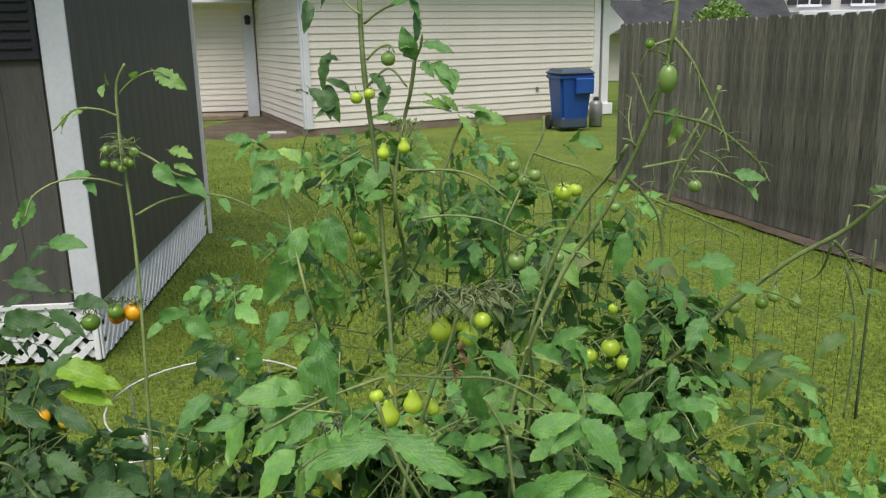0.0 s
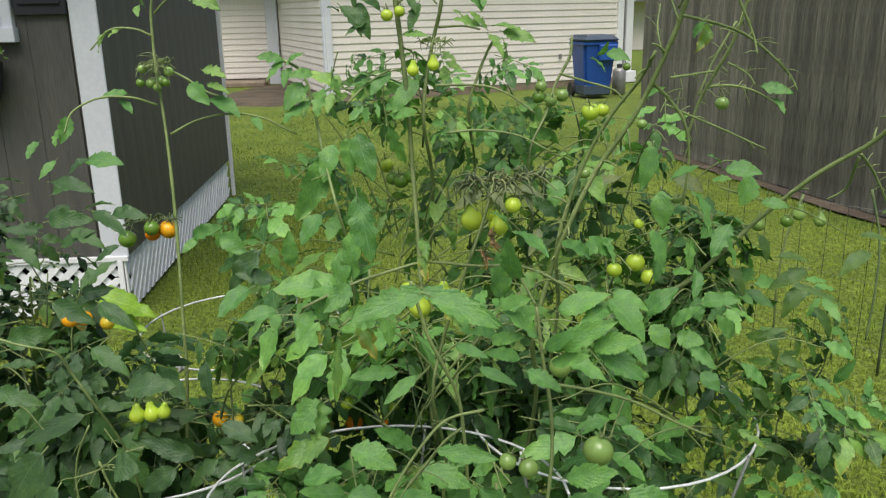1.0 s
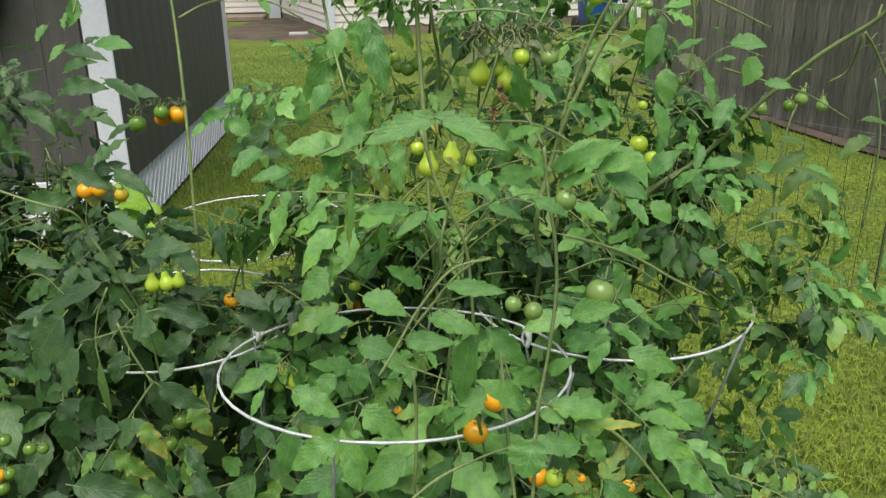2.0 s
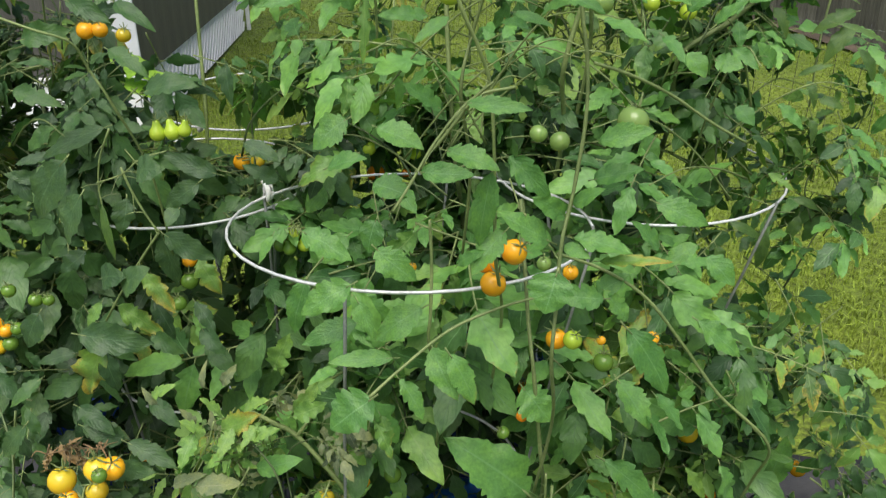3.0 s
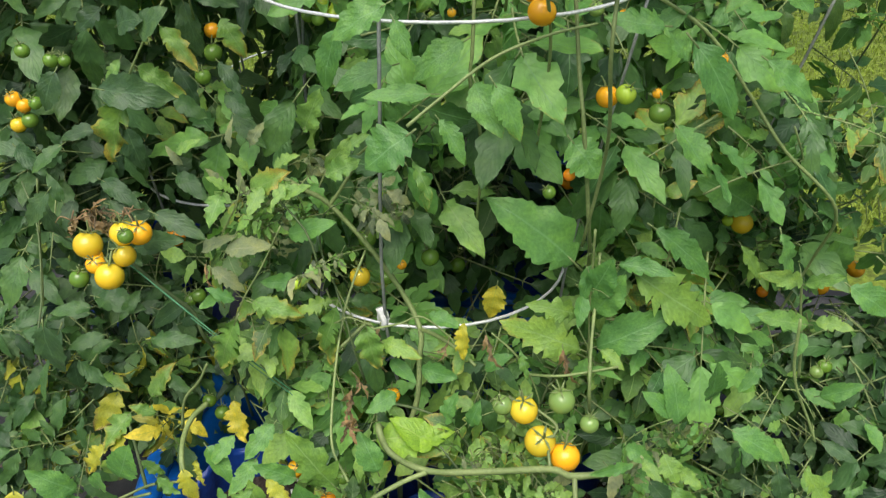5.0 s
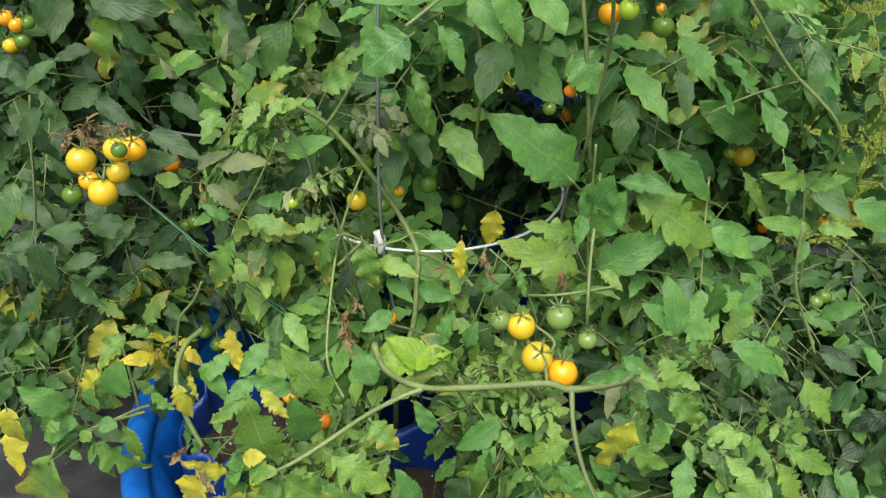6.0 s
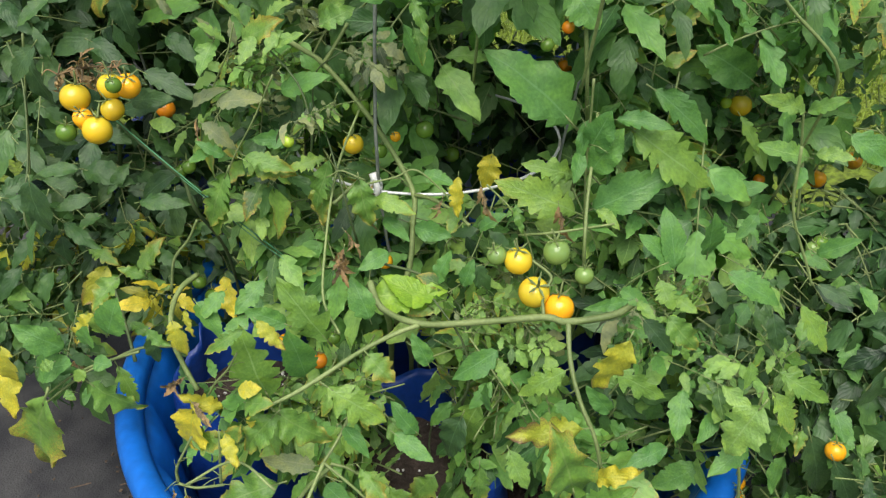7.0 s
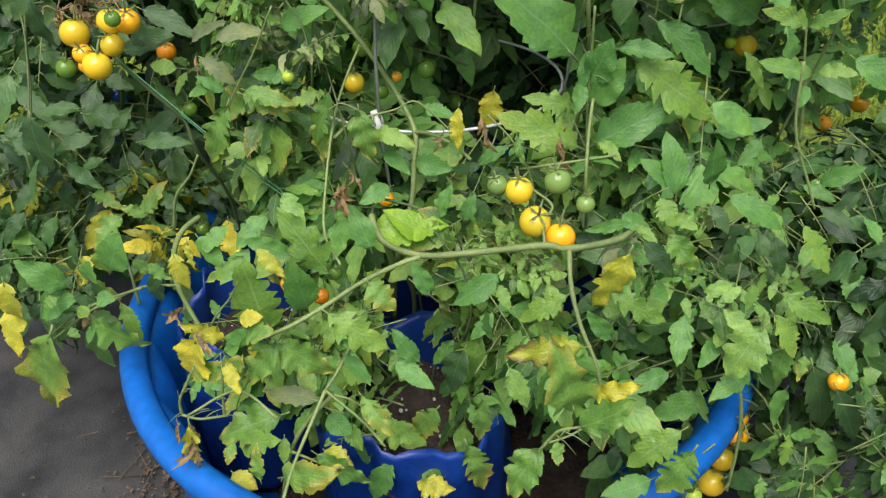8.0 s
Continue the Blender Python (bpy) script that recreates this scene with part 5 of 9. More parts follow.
back.blade((-0.074, 1.197, 1.679), (-0.033, 1.182, 1.700))
back.blade((-0.050, 1.201, 1.694), (-0.030, 1.174, 1.670))
back.blade((-0.148, 1.163, 1.546), (-0.176, 1.140, 1.541), "leaf_dark")
back.blade((-0.131, 1.167, 1.561), (-0.152, 1.153, 1.589), "leaf_dark")
back.blade((-0.103, 1.173, 1.588), (-0.074, 1.149, 1.573), "leaf_dark")
back.blade((-0.076, 1.169, 1.572), (-0.092, 1.141, 1.543), "leaf_dark")
back.blade((-0.191, 1.167, 1.562), (-0.199, 1.149, 1.575), "leaf_dark")
back.blade((0.011, 1.162, 1.539), (-0.020, 1.146, 1.558), "leaf_pale")
back.blade((0.020, 1.161, 1.535), (0.003, 1.146, 1.560), "leaf_pale")
back.blade((0.031, 1.162, 1.539), (0.065, 1.142, 1.541), "leaf_pale")
back.blade((0.043, 1.160, 1.531), (0.081, 1.137, 1.521), "leaf_pale")
back.blade((0.023, 1.159, 1.527), (0.045, 1.133, 1.506), "leaf_pale")
back.blade((-0.100, 1.159, 1.530), (-0.067, 1.139, 1.535), "leaf_pale")
back.blade((-0.013, 1.165, 1.551), (-0.022, 1.147, 1.564), "leaf_pale")
back.blade((-0.234, 1.175, 1.474), (-0.262, 1.156, 1.482))
back.blade((-0.251, 1.172, 1.463), (-0.275, 1.144, 1.435))
back.blade((-0.243, 1.171, 1.459), (-0.255, 1.146, 1.443))
back.blade((-0.218, 1.170, 1.454), (-0.231, 1.141, 1.423))
back.blade((-0.235, 1.165, 1.435), (-0.279, 1.140, 1.420))
back.blade((-0.187, 1.152, 1.383), (-0.173, 1.120, 1.340))
back.blade((-0.171, 1.154, 1.390), (-0.153, 1.118, 1.332))
back.blade((-0.204, 1.150, 1.375), (-0.225, 1.118, 1.334))
back.blade((-0.220, 1.146, 1.360), (-0.234, 1.103, 1.272))
back.blade((-0.120, 1.176, 1.476), (-0.151, 1.150, 1.456))
back.blade((-0.145, 1.172, 1.461), (-0.182, 1.152, 1.465))
back.blade((-0.080, 1.173, 1.464), (-0.119, 1.144, 1.432))
back.blade((-0.282, 1.200, 1.494), (-0.313, 1.182, 1.505))
back.blade((-0.282, 1.200, 1.493), (-0.301, 1.174, 1.473))
back.blade((-0.278, 1.199, 1.488), (-0.255, 1.184, 1.509))
back.blade((-0.271, 1.197, 1.483), (-0.283, 1.172, 1.464))
tomato(back, (-0.076, 1.170, 1.608), 0.0102, "pale")
tomato(back, (-0.121, 1.157, 1.556), 0.0087, "lime")
tomato(back, (-0.103, 1.158, 1.561), 0.0079, "lime")
tomato(back, (-0.085, 1.138, 1.482), 0.0087, "lime", "pear")
tomato(back, (-0.056, 1.140, 1.489), 0.0087, "lime", "pear")
tomato(back, (-0.115, 1.236, 1.302), 0.0123, "green")
tomato(back, (-0.099, 1.236, 1.309), 0.0113, "green")
tomato(back, (-0.130, 1.250, 1.303), 0.0107, "green")
tomato(back, (-0.153, 1.400, 1.297), 0.0127, "lime")
tomato(back, (0.174, 1.184, 1.413), 0.0133, "lime")
tomato(back, (0.192, 1.185, 1.415), 0.0100, "lime")
tomato(back, (0.101, 1.193, 1.450), 0.0091, "pale")
tomato(back, (0.097, 1.189, 1.435), 0.0091, "green")
tomato(back, (0.132, 1.190, 1.437), 0.0100, "pale")
tomato(back, (0.116, 1.188, 1.430), 0.0091, "pale")
tomato(back, (0.228, 1.200, 1.476), 0.0058, "green")
tomato(back, (0.223, 1.052, 1.219), 0.0132, "lime")
tomato(back, (0.194, 1.050, 1.209), 0.0108, "lime")
tomato(back, (0.242, 1.047, 1.199), 0.0116, "lime")
tomato(back, (0.096, 1.081, 1.336), 0.0124, "pale")
tomato(back, (0.154, 1.083, 1.340), 0.0077, "pale")
tomato(back, (0.233, 1.100, 1.405), 0.0070, "pale")
tomato(back, (0.228, 1.065, 1.271), 0.0070, "lime")
tomato(back, (0.281, 1.074, 1.304), 0.0070, "pale")
# tall leafless stems that lean towards the fence
right.stem([(0.256, 0.894, 1.733), (0.248, 0.892, 1.683), (0.243, 0.889, 1.632), (0.236, 0.914, 1.567), (0.220, 0.930, 1.509), (0.191, 0.952, 1.433), (0.151, 0.966, 1.367), (0.118, 0.968, 1.294), (0.098, 0.982, 1.229), (0.077, 0.988, 1.131)], 0.0026, 0.0034, stubs=25)
right.stem([(0.211, 0.941, 1.511), (0.199, 0.963, 1.478), (0.173, 0.984, 1.437), (0.149, 1.002, 1.387), (0.127, 1.016, 1.324), (0.109, 1.017, 1.246)], 0.0022, 0.0028, stubs=17)
right.stem([(0.244, 0.889, 1.631), (0.263, 0.883, 1.606), (0.286, 0.882, 1.562), (0.303, 0.884, 1.528), (0.307, 0.879, 1.509)], 0.0019, 0.0012, name="branch", stubs=15)
right.stem([(0.232, 0.910, 1.551), (0.272, 0.928, 1.542), (0.314, 0.946, 1.528), (0.350, 0.950, 1.502), (0.373, 0.954, 1.480), (0.382, 0.950, 1.463)], 0.0018, 0.0013, name="branch", stubs=17)
right.stem([(0.208, 0.942, 1.476), (0.232, 0.957, 1.455), (0.254, 0.961, 1.426), (0.265, 0.969, 1.379), (0.263, 0.975, 1.319)], 0.0024, 0.0016, name="branch", stubs=15)
right.stem([(0.332, 0.998, 1.573), (0.320, 1.005, 1.519), (0.304, 1.025, 1.474), (0.291, 1.036, 1.440), (0.278, 1.035, 1.392)], 0.0023, 0.0020, name="branch", stubs=15)
right.stem([(0.305, 1.052, 1.459), (0.335, 1.052, 1.460), (0.371, 1.060, 1.451), (0.411, 1.054, 1.427)], 0.0018, 0.0012, name="branch", stubs=13)
right.stem([(0.243, 0.994, 1.476), (0.283, 1.016, 1.479), (0.308, 1.026, 1.481)], 0.0017, 0.0011, name="branch", stubs=11)
right.stem([(0.243, 1.016, 1.441), (0.281, 1.022, 1.424), (0.327, 1.028, 1.404), (0.381, 1.032, 1.379)], 0.0017, 0.0012, name="branch", stubs=13)
right.stem([(0.230, 0.918, 1.545), (0.220, 0.937, 1.578), (0.213, 0.941, 1.593)], 0.0013, 0.0010, name="branch", stubs=11)
right.stem([(0.244, 0.889, 1.629), (0.226, 0.887, 1.624), (0.217, 0.886, 1.621)], 0.0012, 0.0009, name="branch", stubs=11)
right.stem([(0.340, 1.062, 1.541), (0.313, 1.060, 1.491), (0.294, 1.049, 1.448)], 0.0018, 0.0012, name="branch", stubs=11)
right.stem([(0.217, 0.929, 1.506), (0.213, 0.947, 1.536), (0.219, 0.965, 1.564)], 0.0011, 0.0008, name="branch", stubs=11)
right.stem([(0.322, 1.029, 1.491), (0.347, 1.026, 1.477), (0.357, 1.022, 1.463)], 0.0013, 0.0009, name="branch", stubs=11)
tomato(right, (0.237, 0.878, 1.588), 0.0101, "pale", "plum")
tomato(right, (0.219, 0.887, 1.624), 0.0053, "green")
tomato(right, (0.346, 1.117, 1.430), 0.0094, "pale")
right.blade((0.273, 0.947, 1.541), (0.263, 0.919, 1.514), "leaf_edge")
right.blade((0.374, 1.050, 1.458), (0.406, 1.029, 1.457))
right.blade((0.388, 1.046, 1.443), (0.402, 1.023, 1.433))
right.blade((0.287, 1.065, 1.520), (0.293, 1.050, 1.542))
right.blade((0.234, 1.031, 1.386), (0.218, 0.999, 1.342))
right.blade((0.220, 1.045, 1.443), (0.238, 1.031, 1.467))
right.blade((0.163, 1.060, 1.501), (0.174, 1.042, 1.513))
right.blade((0.155, 1.059, 1.497), (0.170, 1.036, 1.489))
right.blade((0.174, 1.061, 1.504), (0.196, 1.039, 1.499))
right.blade((0.270, 0.945, 1.374), (0.237, 0.924, 1.370))
right.blade((0.262, 0.938, 1.345), (0.289, 0.909, 1.311))
right.blade((0.303, 0.945, 1.370), (0.337, 0.924, 1.371))
right.blade((0.297, 0.946, 1.377), (0.281, 0.930, 1.395))
right.blade((0.214, 0.926, 1.300), (0.229, 0.896, 1.261))
right.blade((0.267, 0.914, 1.253), (0.268, 0.888, 1.228))
right.blade((0.309, 0.928, 1.305), (0.282, 0.901, 1.279))
# long slanting stem reaching past the lawn
right.stem([(0.559, 0.943, 1.474), (0.527, 0.965, 1.438), (0.505, 1.004, 1.391), (0.454, 1.043, 1.341), (0.396, 1.077, 1.272), (0.355, 1.085, 1.224), (0.312, 1.094, 1.179), (0.248, 1.091, 1.129)], 0.0027, 0.0039, stubs=21)
right.stem([(0.500, 1.020, 1.372), (0.529, 1.045, 1.347), (0.554, 1.057, 1.312), (0.571, 1.070, 1.283)], 0.0021, 0.0012, name="branch", stubs=13)
right.stem([(0.497, 1.019, 1.369), (0.504, 1.059, 1.320), (0.486, 1.074, 1.300)], 0.0021, 0.0012, name="branch")
right.stem([(0.333, 1.059, 1.323), (0.386, 1.055, 1.307), (0.455, 1.070, 1.285), (0.530, 1.091, 1.244)], 0.0015, 0.0009, name="branch")
tomato(right, (0.465, 1.108, 1.273), 0.0096, "pale", "pear")
tomato(right, (0.495, 1.106, 1.263), 0.0088, "pale", "pear")
tomato(right, (0.447, 1.105, 1.262), 0.0088, "green")
tomato(right, (0.407, 1.104, 1.259), 0.0096, "pale", "pear")
right.blade((0.475, 1.086, 1.194), (0.423, 1.065, 1.191), "leaf_curl")
right.blade((0.475, 1.081, 1.174), (0.429, 1.056, 1.157), "leaf_curl")
right.blade((0.434, 1.091, 1.213), (0.472, 1.074, 1.226), "leaf_curl")
right.blade((0.550, 1.099, 1.241), (0.580, 1.082, 1.255), "leaf_curl")
right.blade((0.565, 1.093, 1.217), (0.516, 1.072, 1.218), "leaf_curl")
right.blade((0.582, 1.107, 1.271), (0.604, 1.091, 1.292), "leaf_curl")
right.blade((0.601, 1.142, 1.411), (0.613, 1.126, 1.429), "leaf_curl")
right.blade((0.419, 1.063, 1.104), (0.435, 1.037, 1.082), "leaf_curl")
right.blade((0.406, 1.099, 1.244), (0.422, 1.072, 1.220), "leaf_curl")
right.blade((0.365, 1.087, 1.198), (0.389, 1.060, 1.174), "leaf_curl")
right.stem([(0.612, 1.205, 1.285), (0.624, 1.186, 1.210), (0.618, 1.167, 1.134), (0.603, 1.147, 1.059)], 0.0021, 0.0014, mat="stem_dark", name="branch")
right.stem([(0.508, 1.203, 1.279), (0.481, 1.186, 1.212), (0.467, 1.167, 1.137), (0.461, 1.143, 1.045)], 0.0021, 0.0014, name="branch")
# left stem with its little green truss and the orange cluster
left.stem([(-0.467, 1.230, 1.607), (-0.484, 1.233, 1.576), (-0.485, 1.226, 1.510), (-0.475, 1.207, 1.437), (-0.467, 1.191, 1.371), (-0.460, 1.172, 1.297), (-0.454, 1.149, 1.207), (-0.450, 1.128, 1.126), (-0.449, 1.112, 1.023), (-0.455, 1.092, 0.862)], 0.0020, 0.0031)
left.stem([(-0.483, 1.221, 1.532), (-0.507, 1.214, 1.543), (-0.544, 1.213, 1.542), (-0.569, 1.196, 1.514)], 0.0017, 0.0013, name="branch")
left.stem([(-0.481, 1.206, 1.430), (-0.513, 1.188, 1.444), (-0.553, 1.168, 1.446), (-0.584, 1.143, 1.429), (-0.592, 1.125, 1.400)], 0.0020, 0.0013, name="branch")
left.stem([(-0.462, 1.195, 1.387), (-0.421, 1.200, 1.407), (-0.370, 1.203, 1.416), (-0.320, 1.201, 1.409), (-0.272, 1.205, 1.383)], 0.0020, 0.0014, name="branch")
left.stem([(-0.470, 1.219, 1.484), (-0.437, 1.206, 1.472), (-0.397, 1.191, 1.450), (-0.380, 1.189, 1.445)], 0.0020, 0.0013, name="branch")
left.stem([(-0.480, 1.230, 1.564), (-0.456, 1.224, 1.584), (-0.427, 1.228, 1.596), (-0.402, 1.226, 1.587)], 0.0017, 0.0010, name="branch")
tomato(left, (-0.496, 1.199, 1.485), 0.0066, "pale")
tomato(left, (-0.483, 1.194, 1.464), 0.0075, "pale")
tomato(left, (-0.467, 1.195, 1.468), 0.0075, "pale")
tomato(left, (-0.456, 1.198, 1.481), 0.0075, "pale")
tomato(left, (-0.499, 1.194, 1.465), 0.0066, "green")
tomato(left, (-0.473, 1.192, 1.458), 0.0066, "pale")
tomato(left, (-0.461, 1.194, 1.465), 0.0066, "green")
tomato(left, (-0.472, 1.169, 1.244), 0.0145, "orange")
tomato(left, (-0.497, 1.167, 1.238), 0.0119, "red")
tomato(left, (-0.491, 1.150, 1.251), 0.0117, "green")
tomato(left, (-0.537, 1.165, 1.230), 0.0136, "green")
left.blade((-0.493, 1.231, 1.576), (-0.497, 1.215, 1.595), "leaf_pale")
left.blade((-0.501, 1.231, 1.577), (-0.501, 1.207, 1.566), "leaf_pale")
left.blade((-0.427, 1.236, 1.596), (-0.385, 1.210, 1.573), "leaf_pale")
left.blade((-0.459, 1.233, 1.584), (-0.447, 1.216, 1.601), "leaf_pale")
left.blade((-0.523, 1.222, 1.545), (-0.539, 1.200, 1.539), "leaf_pale")
left.blade((-0.548, 1.221, 1.541), (-0.564, 1.195, 1.519), "leaf_pale")
left.blade((-0.407, 1.207, 1.482), (-0.372, 1.186, 1.480), "leaf_pale")
left.blade((-0.399, 1.202, 1.461), (-0.368, 1.180, 1.456), "leaf_pale")
left.blade((-0.428, 1.202, 1.462), (-0.401, 1.175, 1.437))
left.blade((-0.396, 1.196, 1.440), (-0.351, 1.172, 1.425))
left.blade((-0.333, 1.189, 1.412), (-0.311, 1.167, 1.403))
left.blade((-0.613, 1.189, 1.417), (-0.616, 1.161, 1.387))
left.blade((-0.520, 1.198, 1.448), (-0.553, 1.179, 1.455))
left.blade((-0.533, 1.196, 1.440), (-0.508, 1.173, 1.431))
left.blade((-0.588, 1.173, 1.352), (-0.535, 1.153, 1.356))
left.blade((-0.635, 1.173, 1.353), (-0.649, 1.147, 1.334))
left.blade((-0.428, 1.144, 1.235), (-0.388, 1.131, 1.265))
left.blade((-0.385, 1.146, 1.241), (-0.349, 1.119, 1.218))
left.blade((-0.420, 1.144, 1.235), (-0.438, 1.121, 1.226))
left.blade((-0.626, 1.185, 1.401), (-0.632, 1.160, 1.381))
left.blade((-0.659, 1.180, 1.381), (-0.674, 1.155, 1.366))
left.blade((-0.506, 1.059, 1.309), (-0.536, 1.041, 1.320), "leaf_dark")
left.blade((-0.565, 1.058, 1.307), (-0.592, 1.036, 1.302), "leaf_dark")
left.blade((-0.507, 1.055, 1.295), (-0.460, 1.039, 1.310), "leaf_dark")
left.blade((-0.565, 1.050, 1.274), (-0.518, 1.028, 1.267), "leaf_dark")
left.blade((-0.581, 1.044, 1.252), (-0.540, 1.031, 1.282), "leaf_dark")
left.blade((-0.498, 1.045, 1.253), (-0.524, 1.022, 1.243), "leaf_dark")
left.blade((-0.591, 1.063, 1.324), (-0.550, 1.049, 1.351), "leaf_dark")
left.blade((-0.537, 1.075, 1.371), (-0.564, 1.052, 1.362), "leaf_dark")
left.stem([(-0.478, 1.206, 1.511), (-0.472, 1.189, 1.488), (-0.469, 1.182, 1.457)], 0.0012, 0.0010, name="branch", stubs=26)
left.stem([(-0.491, 1.189, 1.488), (-0.472, 1.190, 1.491), (-0.450, 1.189, 1.484)], 0.0010, 0.0008, name="branch", stubs=14)
left.blade((-0.772, 1.501, 1.022), (-0.648, 1.477, 1.007), "leaf_bright")
left.blade((-0.762, 1.490, 0.979), (-0.659, 1.471, 0.985), "leaf_bright")
tomato(left, (-0.516, 0.918, 1.193), 0.0111, "orange")
tomato(left, (-0.498, 0.918, 1.194), 0.0097, "orange")
tomato(left, (-0.469, 0.917, 1.188), 0.0090, "yellow")
# pear-shaped fruit at the top of the front plant
front.stem([(0.012, 0.762, 1.382), (0.004, 0.755, 1.352), (-0.009, 0.756, 1.317), (-0.022, 0.756, 1.277), (-0.039, 0.762, 1.221), (-0.049, 0.748, 1.165)], 0.0016, 0.0020)
front.stem([(-0.163, 0.658, 1.301), (-0.121, 0.683, 1.315), (-0.082, 0.705, 1.322), (-0.051, 0.717, 1.326), (-0.003, 0.726, 1.319), (0.040, 0.726, 1.318), (0.072, 0.723, 1.306), (0.103, 0.727, 1.280), (0.123, 0.728, 1.243)], 0.0015, 0.0013, name="branch")
front.stem([(0.004, 0.761, 1.377), (0.026, 0.763, 1.384), (0.055, 0.773, 1.381)], 0.0011, 0.0009, name="branch")
tomato(front, (-0.006, 0.737, 1.365), 0.0113, "lime", "pear")
tomato(front, (0.020, 0.736, 1.359), 0.0101, "lime", "pear")
tomato(front, (0.032, 0.700, 1.386), 0.0077, "lime")
tomato(front, (0.013, 0.739, 1.370), 0.0075, "lime", "pear")
tomato(front, (-0.061, 0.763, 1.264), 0.0115, "lime", "pear")
tomato(front, (-0.073, 0.768, 1.282), 0.0075, "lime")
tomato(front, (-0.036, 0.766, 1.275), 0.0103, "lime", "pear")
tomato(front, (-0.016, 0.765, 1.270), 0.0069, "lime", "pear")
front.blade((0.003, 0.718, 1.338), (0.010, 0.695, 1.329), "leaf_dry")
front.blade((0.015, 0.723, 1.358), (0.011, 0.699, 1.345), "leaf_dry")
front.stem([(-0.018, 0.742, 1.382), (-0.001, 0.744, 1.390), (0.020, 0.744, 1.391), (0.047, 0.743, 1.387)], 0.0008, 0.0006, name="branch", stubs=34)
front.stem([(0.012, 0.746, 1.398), (0.016, 0.732, 1.386), (0.022, 0.729, 1.370)], 0.0006, 0.0005, name="branch", stubs=16)
front.blade((0.004, 0.741, 1.389), (-0.017, 0.719, 1.383), "leaf_grey")
front.blade((0.009, 0.742, 1.391), (0.030, 0.720, 1.387), "leaf_grey")
front.blade((-0.001, 0.742, 1.391), (-0.012, 0.724, 1.403), "leaf_grey")
front.blade((0.015, 0.743, 1.394), (0.041, 0.724, 1.402), "leaf_grey")
front.blade((0.042, 0.742, 1.391), (0.056, 0.720, 1.384), "leaf_grey")
front.blade((0.036, 0.743, 1.393), (0.059, 0.724, 1.401), "leaf_grey")
front.blade((0.059, 0.719, 1.302), (0.036, 0.699, 1.303), "leaf_grey")
front.blade((0.060, 0.733, 1.354), (0.053, 0.709, 1.341), "leaf_grey")
front.blade((-0.050, 0.718, 1.339), (-0.055, 0.693, 1.322), "leaf_edge")
front.blade((-0.024, 0.718, 1.338), (-0.025, 0.705, 1.366), "leaf_edge")
front.blade((0.058, 0.713, 1.316), (0.038, 0.690, 1.307), "leaf_edge")
front.blade((-0.055, 0.721, 1.349), (-0.046, 0.698, 1.341), "leaf_edge")
front.blade((-0.135, 0.786, 1.282), (-0.136, 0.783, 1.351))
front.blade((-0.132, 0.786, 1.282), (-0.111, 0.773, 1.312))
front.blade((-0.147, 0.784, 1.276), (-0.209, 0.769, 1.297))
front.blade((-0.199, 0.790, 1.300), (-0.203, 0.778, 1.336))
front.blade((-0.174, 0.778, 1.254), (-0.196, 0.753, 1.236))
front.blade((-0.215, 0.778, 1.255), (-0.250, 0.757, 1.253))
front.blade((-0.244, 0.784, 1.278), (-0.278, 0.760, 1.265))
front.blade((-0.162, 0.776, 1.242), (-0.175, 0.766, 1.285))
front.blade((0.026, 0.781, 1.262), (0.019, 0.774, 1.315))
front.blade((0.031, 0.776, 1.239), (0.065, 0.763, 1.269))
front.blade((0.019, 0.773, 1.228), (-0.004, 0.756, 1.243))
front.blade((0.010, 0.553, 1.337), (0.030, 0.538, 1.359))
front.blade((0.043, 0.548, 1.316), (0.021, 0.534, 1.343))
front.blade((0.122, 0.802, 1.301), (0.096, 0.789, 1.332))
front.blade((0.134, 0.808, 1.324), (0.148, 0.784, 1.308))
front.blade((0.103, 0.795, 1.273), (0.135, 0.772, 1.264))
front.blade((0.145, 0.793, 1.266), (0.176, 0.771, 1.257))
front.blade((0.180, 0.788, 1.243), (0.205, 0.775, 1.274))
front.blade((0.156, 0.782, 1.220), (0.181, 0.758, 1.207))
front.blade((0.209, 0.785, 1.231), (0.228, 0.771, 1.256))
front.blade((0.227, 0.779, 1.207), (0.250, 0.756, 1.200))
front.blade((0.239, 0.791, 1.253), (0.269, 0.775, 1.272))
front.blade((0.146, 0.802, 1.301), (0.125, 0.789, 1.331))
# stems and blades at the height of the top ring
front.stem([(0.047, 0.604, 1.321), (0.052, 0.598, 1.277), (0.059, 0.592, 1.233), (0.060, 0.585, 1.187), (0.053, 0.574, 1.130), (0.044, 0.557, 1.087), (0.042, 0.547, 1.034), (0.040, 0.537, 0.979)], 0.0016, 0.0018)
front.stem([(0.075, 0.672, 1.216), (0.112, 0.689, 1.201), (0.157, 0.714, 1.176), (0.206, 0.735, 1.142), (0.248, 0.749, 1.117)], 0.0016, 0.0014, name="branch")
front.stem([(0.004, 0.661, 1.196), (-0.035, 0.656, 1.186), (-0.068, 0.641, 1.150), (-0.090, 0.626, 1.115), (-0.107, 0.616, 1.089)], 0.0015, 0.0013, name="branch")
front.stem([(-0.063, 0.665, 1.324), (-0.048, 0.666, 1.269), (-0.030, 0.672, 1.227), (-0.019, 0.679, 1.189), (-0.013, 0.680, 1.107), (-0.010, 0.677, 1.015)], 0.0018, 0.0018)
front.stem([(-0.008, 0.712, 1.330), (0.009, 0.731, 1.377), (0.017, 0.743, 1.407)], 0.0013, 0.0013, name="branch")
